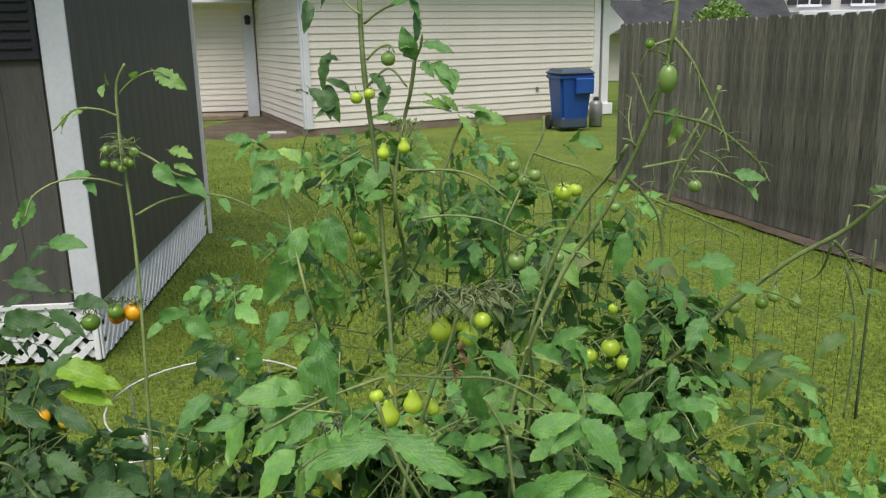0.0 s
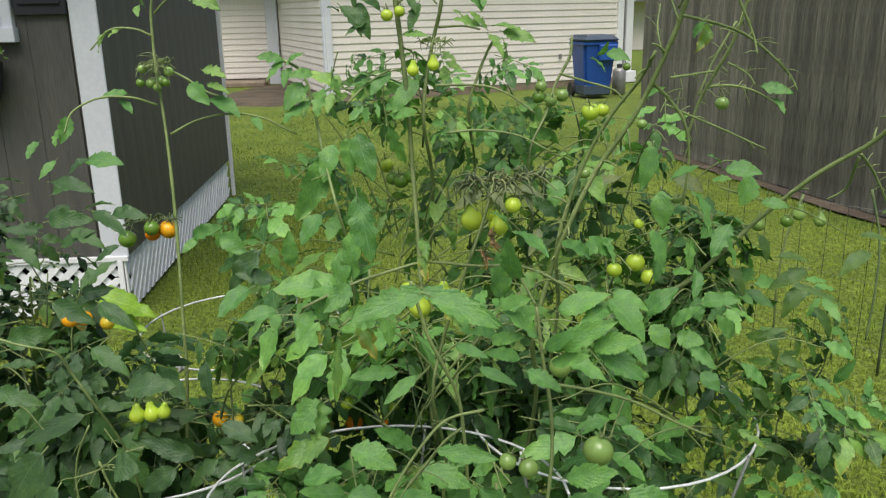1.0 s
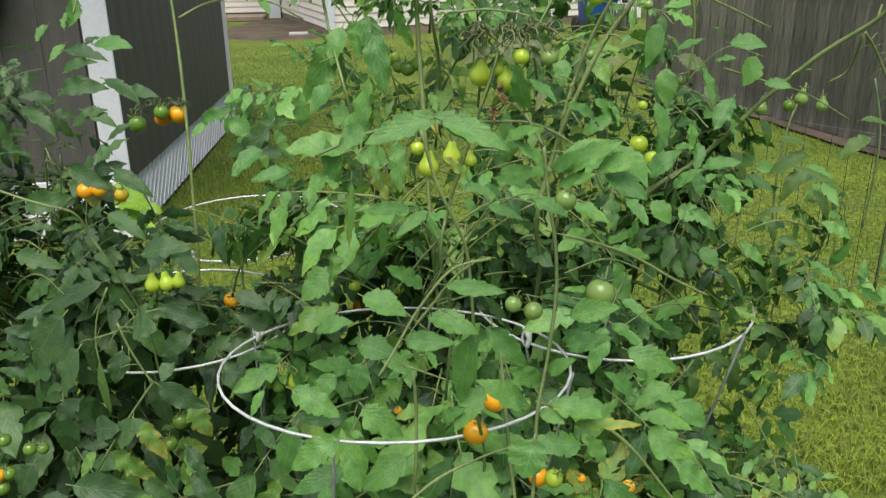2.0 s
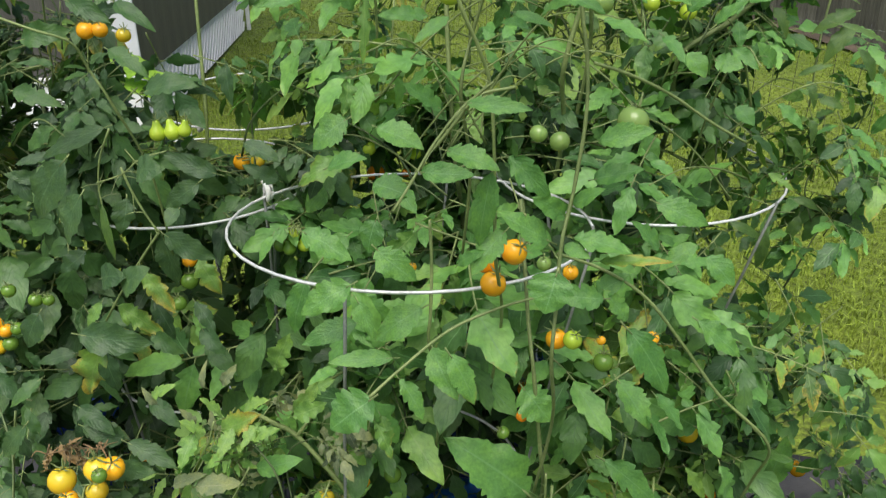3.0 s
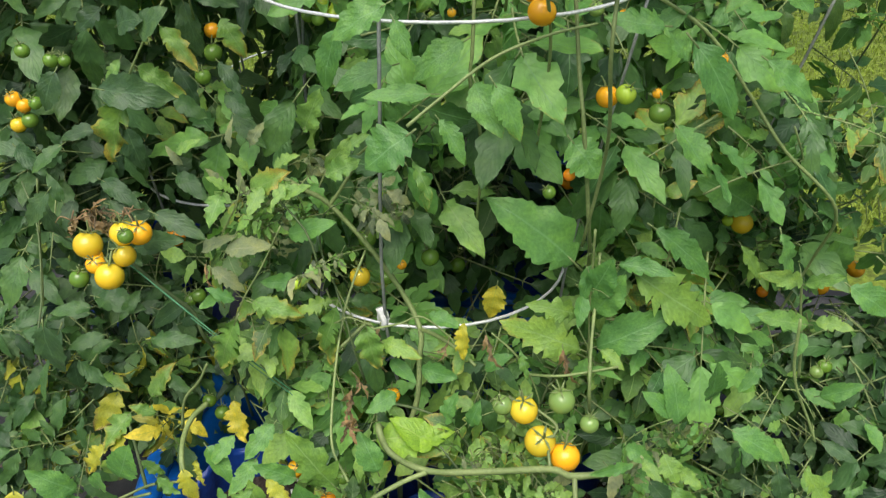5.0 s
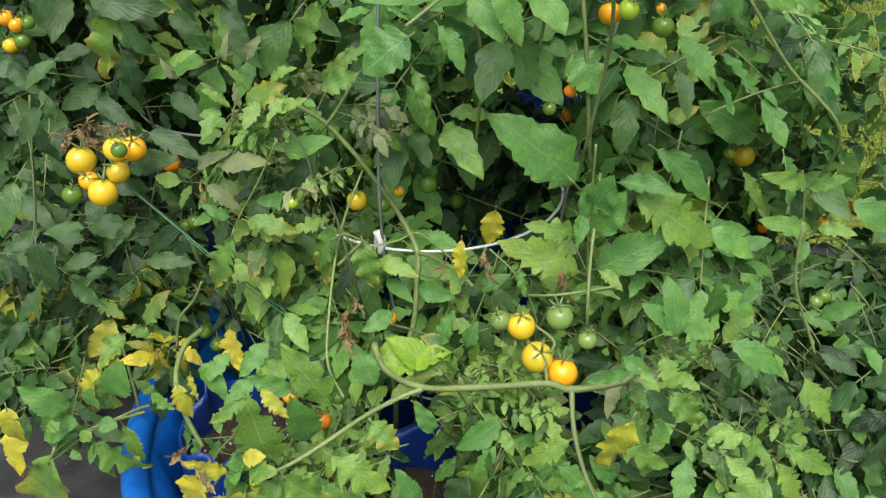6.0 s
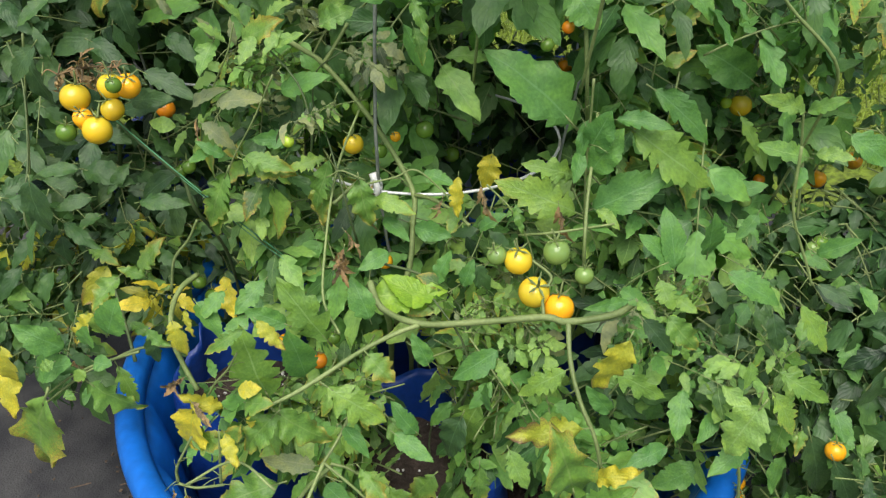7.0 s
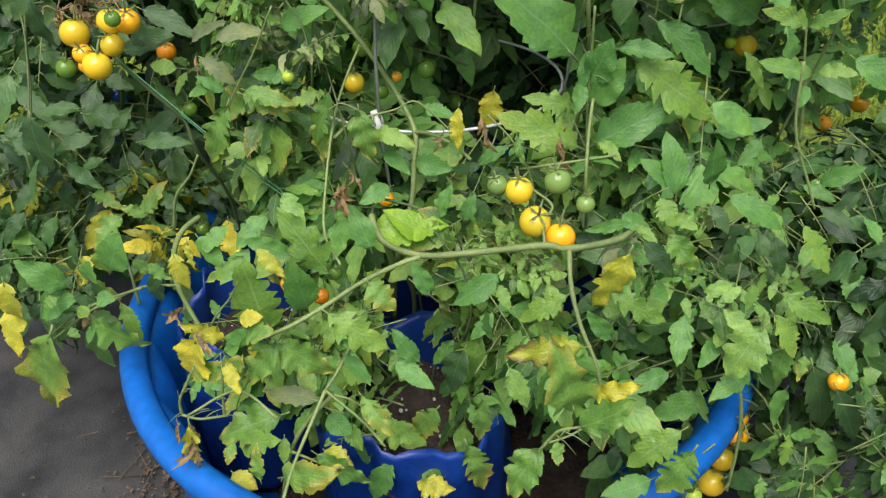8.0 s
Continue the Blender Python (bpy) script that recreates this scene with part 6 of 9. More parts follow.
front.stem([(0.031, 0.614, 1.348), (0.047, 0.604, 1.321)], 0.0014, 0.0010, name="branch")
front.blade((-0.111, 0.613, 1.339), (-0.127, 0.587, 1.330))
front.blade((0.028, 0.663, 1.370), (0.017, 0.651, 1.396))
front.blade((0.030, 0.663, 1.370), (0.059, 0.640, 1.363))
front.blade((0.070, 0.648, 1.300), (0.108, 0.636, 1.321))
front.blade((0.121, 0.652, 1.304), (0.088, 0.628, 1.300))
front.blade((0.116, 0.654, 1.309), (0.143, 0.625, 1.287))
front.blade((0.075, 0.634, 1.261), (0.108, 0.612, 1.257))
front.blade((-0.179, 0.682, 1.106), (-0.146, 0.669, 1.125))
front.blade((-0.001, 0.667, 1.048), (-0.036, 0.635, 1.026))
front.blade((-0.048, 0.652, 1.016), (-0.030, 0.642, 1.042))
front.blade((-0.108, 0.678, 1.088), (-0.094, 0.652, 1.076))
front.blade((-0.019, 0.716, 1.261), (-0.035, 0.703, 1.287), "leaf_edge")
front.blade((-0.156, 0.684, 1.194), (-0.147, 0.655, 1.174), "leaf_edge")
tomato(front, (0.105, 0.616, 1.178), 0.0138, "pale")
tomato(front, (0.062, 0.558, 1.287), 0.0089, "pale")
tomato(front, (0.024, 0.620, 1.165), 0.0080, "pale")
tomato(front, (0.043, 0.620, 1.158), 0.0091, "pale")
tomato(front, (-0.434, 0.889, 1.074), 0.0103, "lime", "pear")
tomato(front, (-0.415, 0.889, 1.076), 0.0103, "lime", "pear")
tomato(front, (-0.399, 0.889, 1.078), 0.0088, "lime", "pear")
tomato(front, (-0.390, 1.074, 0.969), 0.0124, "orange")
tomato(front, (-0.355, 1.042, 0.983), 0.0103, "yellow")
tomato(front, (-0.193, 1.120, 0.937), 0.0138, "red")
tomato(front, (-0.294, 0.967, 0.899), 0.0100, "lime", "pear")
tomato(front, (-0.278, 0.967, 0.885), 0.0101, "lime", "pear")
tomato(front, (-0.313, 0.967, 0.884), 0.0101, "green", "pear")
tomato(front, (-0.299, 0.960, 0.881), 0.0092, "green", "pear")
left.stem([(-0.635, 0.770, 1.268), (-0.572, 0.765, 1.250), (-0.498, 0.759, 1.226), (-0.464, 0.775, 1.208), (-0.459, 0.794, 1.174), (-0.445, 0.802, 1.136)], 0.0013, 0.0015)
left.blade((-0.560, 0.809, 1.146), (-0.509, 0.789, 1.143), "leaf_dark")
left.blade((-0.540, 0.852, 1.254), (-0.568, 0.836, 1.272), "leaf_dark")
left.blade((-0.516, 0.877, 1.318), (-0.546, 0.860, 1.332), "leaf_dark")
left.blade((-0.506, 0.882, 1.330), (-0.457, 0.868, 1.344), "leaf_dark")
left.blade((-0.455, 0.888, 1.341), (-0.407, 0.866, 1.332), "leaf_dark")
left.blade((-0.550, 0.830, 1.199), (-0.499, 0.817, 1.214), "leaf_dark")
left.blade((-0.443, 0.850, 1.238), (-0.399, 0.824, 1.223), "leaf_dark")
left.blade((-0.518, 0.743, 0.967), (-0.543, 0.717, 0.959), "leaf_dark")
left.blade((-0.540, 0.898, 1.374), (-0.562, 0.881, 1.389), "leaf_dark")
left.blade((-0.503, 0.899, 1.374), (-0.453, 0.883, 1.381), "leaf_dark")
left.blade((-0.553, 0.873, 1.311), (-0.509, 0.848, 1.296), "leaf_dark")
left.blade((-0.540, 0.799, 1.115), (-0.562, 0.772, 1.105), "leaf_dark")
left.blade((-0.513, 0.821, 1.172), (-0.542, 0.804, 1.185), "leaf_dark")
left.blade((-0.451, 0.831, 1.189), (-0.405, 0.807, 1.178), "leaf_dark")
left.blade((-0.498, 0.848, 1.240), (-0.451, 0.824, 1.228), "leaf_dark")
# golden fruit inside the top ring
tomato(front, (-0.019, 0.730, 0.981), 0.0128, "orange")
tomato(front, (0.012, 0.741, 0.989), 0.0145, "orange")
tomato(front, (-0.011, 0.708, 0.966), 0.0143, "orange")
tomato(front, (0.084, 0.809, 0.930), 0.0096, "orange")
tomato(front, (0.071, 0.799, 0.841), 0.0133, "orange")
tomato(front, (0.089, 0.780, 0.852), 0.0117, "lime")
tomato(front, (0.122, 0.742, 0.846), 0.0119, "green")
tomato(front, (0.123, 0.776, 0.855), 0.0058, "orange")
tomato(front, (0.151, 0.640, 0.944), 0.0070, "orange")
tomato(front, (-0.108, 0.803, 0.936), 0.0051, "orange")
tomato(front, (0.028, 0.722, 0.779), 0.0071, "red")
tomato(front, (0.006, 0.710, 0.763), 0.0077, "green")
tomato(front, (0.052, 0.817, 0.937), 0.0090, "pale")
tomato(front, (-0.143, 1.100, 0.946), 0.0073, "red")
tomato(front, (-0.130, 1.100, 0.980), 0.0121, "lime")
tomato(front, (-0.084, 1.100, 0.955), 0.0113, "green")
tomato(front, (-0.196, 1.080, 0.991), 0.0110, "lime")
tomato(right, (0.292, 0.930, 0.599), 0.0155, "yellow")
tomato(right, (0.449, 0.990, 0.453), 0.0143, "orange")
tomato(right, (0.495, 0.990, 0.487), 0.0133, "orange")
tomato(right, (0.341, 0.927, 0.483), 0.0086, "red")
tomato(right, (0.272, 0.931, 0.602), 0.0082, "lime")
tomato(left, (-0.530, 0.671, 0.700), 0.0168, "yellow")
tomato(left, (-0.489, 0.681, 0.711), 0.0154, "yellow")
tomato(left, (-0.470, 0.683, 0.711), 0.0147, "orange")
tomato(left, (-0.487, 0.668, 0.688), 0.0134, "yellow")
tomato(left, (-0.504, 0.654, 0.668), 0.0168, "yellow")
tomato(left, (-0.540, 0.650, 0.666), 0.0114, "green")
tomato(left, (-0.521, 0.660, 0.680), 0.0114, "orange")
tomato(left, (-0.472, 0.655, 0.724), 0.0091, "green")
tomato(left, (-0.695, 0.862, 0.801), 0.0106, "orange")
tomato(left, (-0.683, 0.862, 0.792), 0.0099, "orange")
tomato(left, (-0.699, 0.862, 0.764), 0.0108, "yellow")
tomato(left, (-0.681, 0.862, 0.771), 0.0108, "green")
tomato(left, (-0.666, 0.862, 0.796), 0.0091, "green")
tomato(left, (-0.627, 0.808, 0.886), 0.0090, "green")
tomato(left, (-0.592, 0.804, 0.876), 0.0090, "green")
tomato(left, (-0.576, 0.806, 0.875), 0.0076, "green")
tomato(left, (-0.436, 0.933, 0.872), 0.0106, "orange")
tomato(left, (-0.434, 0.918, 0.847), 0.0122, "green")
tomato(left, (-0.447, 0.901, 0.820), 0.0106, "green")
tomato(front, (-0.227, 0.751, 0.611), 0.0132, "yellow")
tomato(front, (-0.142, 0.808, 0.606), 0.0122, "green")
tomato(front, (-0.120, 0.985, 0.475), 0.0131, "green")
tomato(front, (-0.224, 0.801, 0.637), 0.0121, "green")
tomato(front, (-0.180, 0.800, 0.598), 0.0069, "orange")
tomato(front, (-0.202, 0.800, 0.576), 0.0101, "green")
front.blade((-0.177, 0.649, 0.889), (-0.201, 0.626, 0.893))
front.blade((-0.075, 0.669, 0.907), (-0.056, 0.627, 0.872))
front.blade((0.143, 0.736, 0.907), (0.121, 0.733, 0.946))
front.blade((0.133, 0.701, 0.850), (0.166, 0.662, 0.819))
front.blade((0.176, 0.696, 0.834), (0.207, 0.666, 0.818))
front.blade((0.107, 0.748, 0.933), (0.138, 0.744, 0.960))
front.blade((0.164, 0.686, 0.819), (0.196, 0.653, 0.798))
front.stem([(0.058, 0.725, 0.996), (0.115, 0.747, 0.965), (0.167, 0.752, 0.927), (0.219, 0.753, 0.861), (0.264, 0.745, 0.802), (0.334, 0.744, 0.730)], 0.0019, 0.0019)
front.stem([(-0.135, 0.598, 0.891), (-0.105, 0.624, 0.909), (-0.057, 0.656, 0.937), (-0.003, 0.681, 0.952), (0.043, 0.700, 0.957)], 0.0017, 0.0015, name="branch")
front.stem([(-0.080, 0.714, 1.038), (-0.078, 0.708, 0.988), (-0.079, 0.698, 0.932), (-0.081, 0.698, 0.893)], 0.0018, 0.0020)
front.stem([(0.020, 0.808, 1.025), (0.026, 0.769, 0.957), (0.032, 0.744, 0.895), (0.040, 0.722, 0.837), (0.053, 0.714, 0.724)], 0.0022, 0.0027)
left.blade((-0.527, 0.879, 0.976), (-0.538, 0.872, 1.006), "leaf_dark")
left.blade((-0.383, 0.809, 0.836), (-0.355, 0.779, 0.821), "leaf_dark")
left.blade((-0.446, 0.801, 0.831), (-0.410, 0.775, 0.821), "leaf_dark")
left.blade((-0.583, 0.761, 0.785), (-0.612, 0.727, 0.772), "leaf_dark")
left.blade((-0.581, 0.726, 0.725), (-0.591, 0.722, 0.760), "leaf_dark")
left.blade((-0.630, 0.898, 0.926), (-0.662, 0.887, 0.952), "leaf_dark")
left.blade((-0.479, 0.933, 0.961), (-0.513, 0.921, 0.986), "leaf_dark")
left.blade((-0.393, 0.843, 0.796), (-0.357, 0.806, 0.768), "leaf_dark")
left.blade((-0.558, 0.785, 0.724), (-0.505, 0.761, 0.714), "leaf_dark")
left.blade((-0.464, 0.796, 0.728), (-0.419, 0.772, 0.719), "leaf_dark")
left.blade((-0.669, 0.798, 0.763), (-0.627, 0.769, 0.747), "leaf_dark")
# the big yellow-green stem and its forks
front.stem([(-0.312, 0.744, 0.758), (-0.281, 0.745, 0.738), (-0.255, 0.746, 0.719), (-0.209, 0.730, 0.672), (-0.169, 0.718, 0.614), (-0.144, 0.693, 0.575), (-0.144, 0.671, 0.543), (-0.145, 0.643, 0.504), (-0.162, 0.622, 0.440)], 0.0030, 0.0036)
front.stem([(-0.144, 0.693, 0.575), (-0.119, 0.666, 0.586), (-0.093, 0.644, 0.585), (-0.072, 0.627, 0.576)], 0.0026, 0.0021, name="branch")
front.stem([(-0.255, 0.746, 0.719), (-0.241, 0.748, 0.738), (-0.224, 0.757, 0.765)], 0.0026, 0.0020, name="branch")
front.stem([(-0.210, 0.718, 0.673), (-0.224, 0.671, 0.641), (-0.229, 0.627, 0.614), (-0.232, 0.581, 0.567), (-0.227, 0.533, 0.532), (-0.204, 0.499, 0.514)], 0.0015, 0.0015, name="branch")
front.stem([(-0.227, 0.619, 0.603), (-0.199, 0.637, 0.624), (-0.187, 0.624, 0.621)], 0.0023, 0.0017, name="branch")
front.stem([(-0.179, 0.564, 0.535), (-0.164, 0.541, 0.518), (-0.119, 0.516, 0.519), (-0.052, 0.504, 0.536), (0.012, 0.496, 0.553), (0.036, 0.481, 0.561), (0.082, 0.481, 0.574), (0.102, 0.484, 0.592)], 0.0036, 0.0036)
front.stem([(-0.119, 0.515, 0.518), (-0.143, 0.504, 0.514), (-0.177, 0.483, 0.506), (-0.215, 0.457, 0.491), (-0.242, 0.437, 0.483), (-0.268, 0.419, 0.479)], 0.0029, 0.0021, name="branch")
front.stem([(0.036, 0.480, 0.561), (0.039, 0.451, 0.536), (0.049, 0.422, 0.511), (0.065, 0.403, 0.481), (0.074, 0.393, 0.448)], 0.0027, 0.0020, name="branch")
front.stem([(0.012, 0.497, 0.554), (0.011, 0.518, 0.566), (0.019, 0.533, 0.578), (-0.002, 0.545, 0.590)], 0.0018, 0.0016, name="branch")
front.stem([(-0.204, 0.383, 0.442), (-0.217, 0.351, 0.418), (-0.229, 0.320, 0.394), (-0.236, 0.290, 0.371)], 0.0020, 0.0015, name="branch")
front.stem([(-0.182, 0.419, 0.473), (-0.192, 0.405, 0.454), (-0.204, 0.383, 0.442)], 0.0018, 0.0015, name="branch")
front.stem([(-0.204, 0.383, 0.442), (-0.165, 0.368, 0.416), (-0.141, 0.355, 0.395)], 0.0015, 0.0013, name="branch")
front.stem([(-0.251, 0.362, 0.420), (-0.299, 0.388, 0.429), (-0.354, 0.375, 0.401)], 0.0015, 0.0013, name="branch")
front.stem([(0.056, 0.338, 0.464), (0.040, 0.324, 0.464), (0.019, 0.311, 0.466)], 0.0014, 0.0009, name="branch")
front.stem([(0.069, 0.710, 0.684), (0.064, 0.670, 0.647), (0.058, 0.621, 0.615), (0.057, 0.588, 0.570)], 0.0019, 0.0019)
front.stem([(-0.015, 0.628, 0.565), (0.027, 0.600, 0.590), (0.089, 0.611, 0.597)], 0.0017, 0.0014, name="branch")
front.stem([(-0.404, 0.548, 0.366), (-0.423, 0.564, 0.392), (-0.434, 0.574, 0.425), (-0.445, 0.609, 0.441), (-0.446, 0.649, 0.446), (-0.433, 0.676, 0.449)], 0.0032, 0.0035)
front.stem([(-0.432, 0.569, 0.418), (-0.468, 0.557, 0.423), (-0.501, 0.546, 0.412), (-0.535, 0.534, 0.398), (-0.562, 0.519, 0.381), (-0.582, 0.508, 0.367)], 0.0018, 0.0015, name="branch")
front.stem([(-0.518, 0.618, 0.341), (-0.532, 0.643, 0.379), (-0.550, 0.672, 0.388), (-0.572, 0.706, 0.405)], 0.0024, 0.0020, mat="stem_dark")
tomato(front, (-0.016, 0.544, 0.589), 0.0149, "yellow")
tomato(front, (0.002, 0.526, 0.562), 0.0166, "yellow")
tomato(front, (0.029, 0.519, 0.548), 0.0160, "orange")
tomato(front, (0.024, 0.553, 0.596), 0.0143, "pale")
tomato(front, (0.054, 0.541, 0.576), 0.0101, "pale")
tomato(front, (-0.039, 0.545, 0.594), 0.0107, "pale")
tomato(front, (-0.313, 0.638, 0.373), 0.0115, "orange")
tomato(front, (-0.240, 0.531, 0.443), 0.0098, "red")
tomato(front, (-0.176, 0.645, 0.507), 0.0098, "orange")
tomato(front, (-0.462, 0.772, 0.337), 0.0114, "green")
tomato(front, (-0.477, 0.770, 0.363), 0.0104, "green")
tomato(front, (-0.456, 0.768, 0.559), 0.0099, "green")
tomato(front, (-0.468, 0.768, 0.552), 0.0092, "green")
tomato(front, (-0.287, 0.673, 0.652), 0.0072, "lime")
tomato(front, (-0.224, 0.548, 0.464), 0.0079, "green")
tomato(left, (-0.498, 0.826, 0.615), 0.0131, "red")
tomato(left, (-0.590, 0.776, 0.613), 0.0090, "orange")
tomato(front, (0.048, 0.991, 0.627), 0.0116, "red")
tomato(right, (0.375, 0.747, 0.495), 0.0094, "green")
tomato(right, (0.448, 0.796, 0.555), 0.0131, "pale")
tomato(right, (0.365, 0.742, 0.489), 0.0087, "pale")
tomato(right, (0.275, 0.769, 0.540), 0.0087, "pale")
tomato(right, (0.240, 0.704, 0.451), 0.0073, "green")
right.stem([(0.229, 0.491, 0.411), (0.244, 0.477, 0.356), (0.247, 0.464, 0.304), (0.242, 0.446, 0.246)], 0.0020, 0.0017, stubs=16)
left.stem([(-0.512, 0.711, 0.657), (-0.489, 0.714, 0.623), (-0.461, 0.717, 0.589), (-0.446, 0.724, 0.561), (-0.438, 0.722, 0.523)], 0.0025, 0.0022, mat="stem_dark")
left.blade((-0.562, 0.714, 0.712), (-0.557, 0.682, 0.702), "leaf_dry")
left.blade((-0.550, 0.718, 0.716), (-0.524, 0.690, 0.709), "leaf_dry")
left.blade((-0.530, 0.717, 0.712), (-0.508, 0.689, 0.704), "leaf_dry")
# low left blades, canopy shade put into their dark colour
left.blade((-0.558, 0.682, 0.599), (-0.598, 0.658, 0.607), "leaf_dark")
left.blade((-0.540, 0.663, 0.571), (-0.574, 0.638, 0.576), "leaf_dark")
left.blade((-0.603, 0.641, 0.550), (-0.614, 0.596, 0.523), "leaf_dark", v=1)
left.blade((-0.570, 0.642, 0.546), (-0.528, 0.614, 0.536), "leaf_dark")
left.blade((-0.481, 0.665, 0.565), (-0.425, 0.658, 0.582), "leaf_dark")
tomato(right, (0.238, 0.535, 0.301), 0.0117, "green")
tomato(right, (0.236, 0.521, 0.281), 0.0111, "green")
tomato(right, (0.264, 0.526, 0.285), 0.0117, "orange")
tomato(right, (0.263, 0.513, 0.267), 0.0138, "orange")
tomato(right, (0.245, 0.495, 0.245), 0.0159, "yellow")
tomato(right, (0.234, 0.477, 0.221), 0.0173, "yellow")
tomato(right, (0.212, 0.466, 0.209), 0.0111, "lime")
tomato(right, (0.343, 0.487, 0.391), 0.0112, "orange")
tomato(right, (0.300, 0.492, 0.403), 0.0075, "pale")
# blades round the lower fork
front.blade((-0.542, 0.538, 0.399), (-0.562, 0.519, 0.410))
front.blade((-0.527, 0.529, 0.385), (-0.530, 0.502, 0.382))
left.blade((-0.629, 0.536, 0.409), (-0.624, 0.483, 0.369), "leaf_yellow", v=1)
left.blade((-0.511, 0.600, 0.481), (-0.513, 0.559, 0.459), "leaf_yellow")
left.blade((-0.501, 0.609, 0.492), (-0.528, 0.570, 0.476), "leaf_edge", v=1)
left.blade((-0.470, 0.612, 0.491), (-0.489, 0.602, 0.514), "leaf_edge")
front.blade((-0.167, 0.485, 0.548), (-0.180, 0.491, 0.592), v=1)
front.blade((-0.252, 0.474, 0.544), (-0.287, 0.465, 0.570))
front.blade((-0.166, 0.381, 0.439), (-0.133, 0.351, 0.426), "leaf_edge")
front.blade((-0.265, 0.322, 0.371), (-0.271, 0.325, 0.410), "leaf_edge")
front.blade((-0.304, 0.389, 0.468), (-0.288, 0.359, 0.459), "leaf_yellow")
front.blade((-0.347, 0.419, 0.515), (-0.360, 0.392, 0.515), "leaf_dry")
front.blade((-0.203, 0.496, 0.601), (-0.183, 0.487, 0.621), "leaf_dry")
front.blade((-0.198, 0.503, 0.611), (-0.187, 0.474, 0.603), "leaf_dry")
front.blade((-0.038, 0.434, 0.477), (-0.049, 0.432, 0.509))
front.blade((-0.135, 0.412, 0.459), (-0.097, 0.387, 0.454))
front.blade((-0.111, 0.414, 0.459), (-0.138, 0.410, 0.492))
front.blade((-0.187, 0.411, 0.465), (-0.159, 0.385, 0.460))
front.blade((-0.103, 0.456, 0.515), (-0.114, 0.456, 0.551))
front.blade((0.100, 0.474, 0.597), (0.113, 0.449, 0.595), "leaf_pale")
front.blade((0.138, 0.512, 0.610), (0.134, 0.528, 0.667), v=0)
front.blade((0.134, 0.516, 0.617), (0.108, 0.513, 0.650))
front.blade((0.151, 0.442, 0.513), (0.143, 0.401, 0.491))
front.blade((0.185, 0.432, 0.494), (0.165, 0.403, 0.490))
front.blade((0.086, 0.495, 0.595), (0.105, 0.471, 0.593))
front.blade((0.080, 0.423, 0.496), (0.060, 0.419, 0.527))
front.blade((0.049, 0.661, 0.657), (0.042, 0.627, 0.646), v=0)
front.blade((0.059, 0.614, 0.591), (0.088, 0.597, 0.598))
right.blade((0.305, 0.635, 0.552), (0.335, 0.615, 0.554))
right.blade((0.377, 0.619, 0.520), (0.388, 0.589, 0.510))
right.blade((0.250, 0.596, 0.506), (0.226, 0.563, 0.497))
right.blade((0.362, 0.584, 0.474), (0.370, 0.542, 0.449), v=1)
right.blade((0.350, 0.537, 0.411), (0.357, 0.501, 0.394))
right.blade((0.368, 0.526, 0.393), (0.348, 0.483, 0.371), v=1)
right.blade((0.296, 0.498, 0.365), (0.271, 0.463, 0.354))
right.blade((0.341, 0.497, 0.305), (0.361, 0.462, 0.289))
right.blade((0.416, 0.558, 0.379), (0.388, 0.529, 0.378))
right.blade((0.137, 0.408, 0.468), (0.101, 0.381, 0.469))
right.blade((0.171, 0.558, 0.362), (0.120, 0.546, 0.387))
right.blade((0.198, 0.572, 0.378), (0.240, 0.553, 0.380))
right.blade((0.252, 0.573, 0.372), (0.275, 0.537, 0.352))
right.blade((0.107, 0.504, 0.296), (0.133, 0.469, 0.278))
front.blade((-0.375, 0.650, 0.650), (-0.382, 0.623, 0.648))
front.blade((-0.355, 0.648, 0.644), (-0.380, 0.635, 0.663))
front.blade((-0.163, 0.601, 0.552), (-0.191, 0.574, 0.553))
front.blade((-0.171, 0.623, 0.584), (-0.142, 0.597, 0.578))
front.blade((-0.082, 0.643, 0.599), (-0.092, 0.605, 0.583), "leaf_edge", v=0)
front.blade((-0.182, 0.560, 0.516), (-0.101, 0.559, 0.537), "leaf_bright", v=4)
front.blade((-0.114, 0.561, 0.508), (-0.157, 0.561, 0.548), "leaf_bright", v=4)
front.blade((-0.135, 0.620, 0.576), (-0.098, 0.599, 0.575))
front.blade((-0.107, 0.585, 0.523), (-0.097, 0.590, 0.562), v=1)
front.blade((-0.077, 0.586, 0.520), (-0.065, 0.585, 0.551))
front.blade((-0.128, 0.657, 0.626), (-0.094, 0.638, 0.629))
front.blade((-0.061, 0.625, 0.572), (-0.036, 0.621, 0.597))
front.blade((-0.330, 0.700, 0.781), (-0.344, 0.694, 0.813), "leaf_pale")
front.blade((-0.317, 0.694, 0.770), (-0.329, 0.663, 0.758), "leaf_pale")
front.blade((-0.305, 0.705, 0.786), (-0.280, 0.699, 0.812), "leaf_pale")
front.blade((-0.246, 0.710, 0.785), (-0.217, 0.711, 0.822), "leaf_pale")
front.blade((-0.228, 0.721, 0.802), (-0.202, 0.716, 0.827), "leaf_pale")
front.blade((-0.349, 0.688, 0.765), (-0.368, 0.679, 0.792), "leaf_pale")
front.blade((-0.362, 0.687, 0.765), (-0.373, 0.653, 0.748), "leaf_pale")
front.blade((-0.297, 0.689, 0.758), (-0.267, 0.684, 0.785), "leaf_pale")
front.blade((-0.415, 0.706, 0.805), (-0.388, 0.697, 0.825), "leaf_pale")
front.blade((-0.246, 0.707, 0.780), (-0.210, 0.699, 0.800), "leaf_pale")
front.blade((-0.285, 0.700, 0.775), (-0.298, 0.669, 0.763), "leaf_pale")
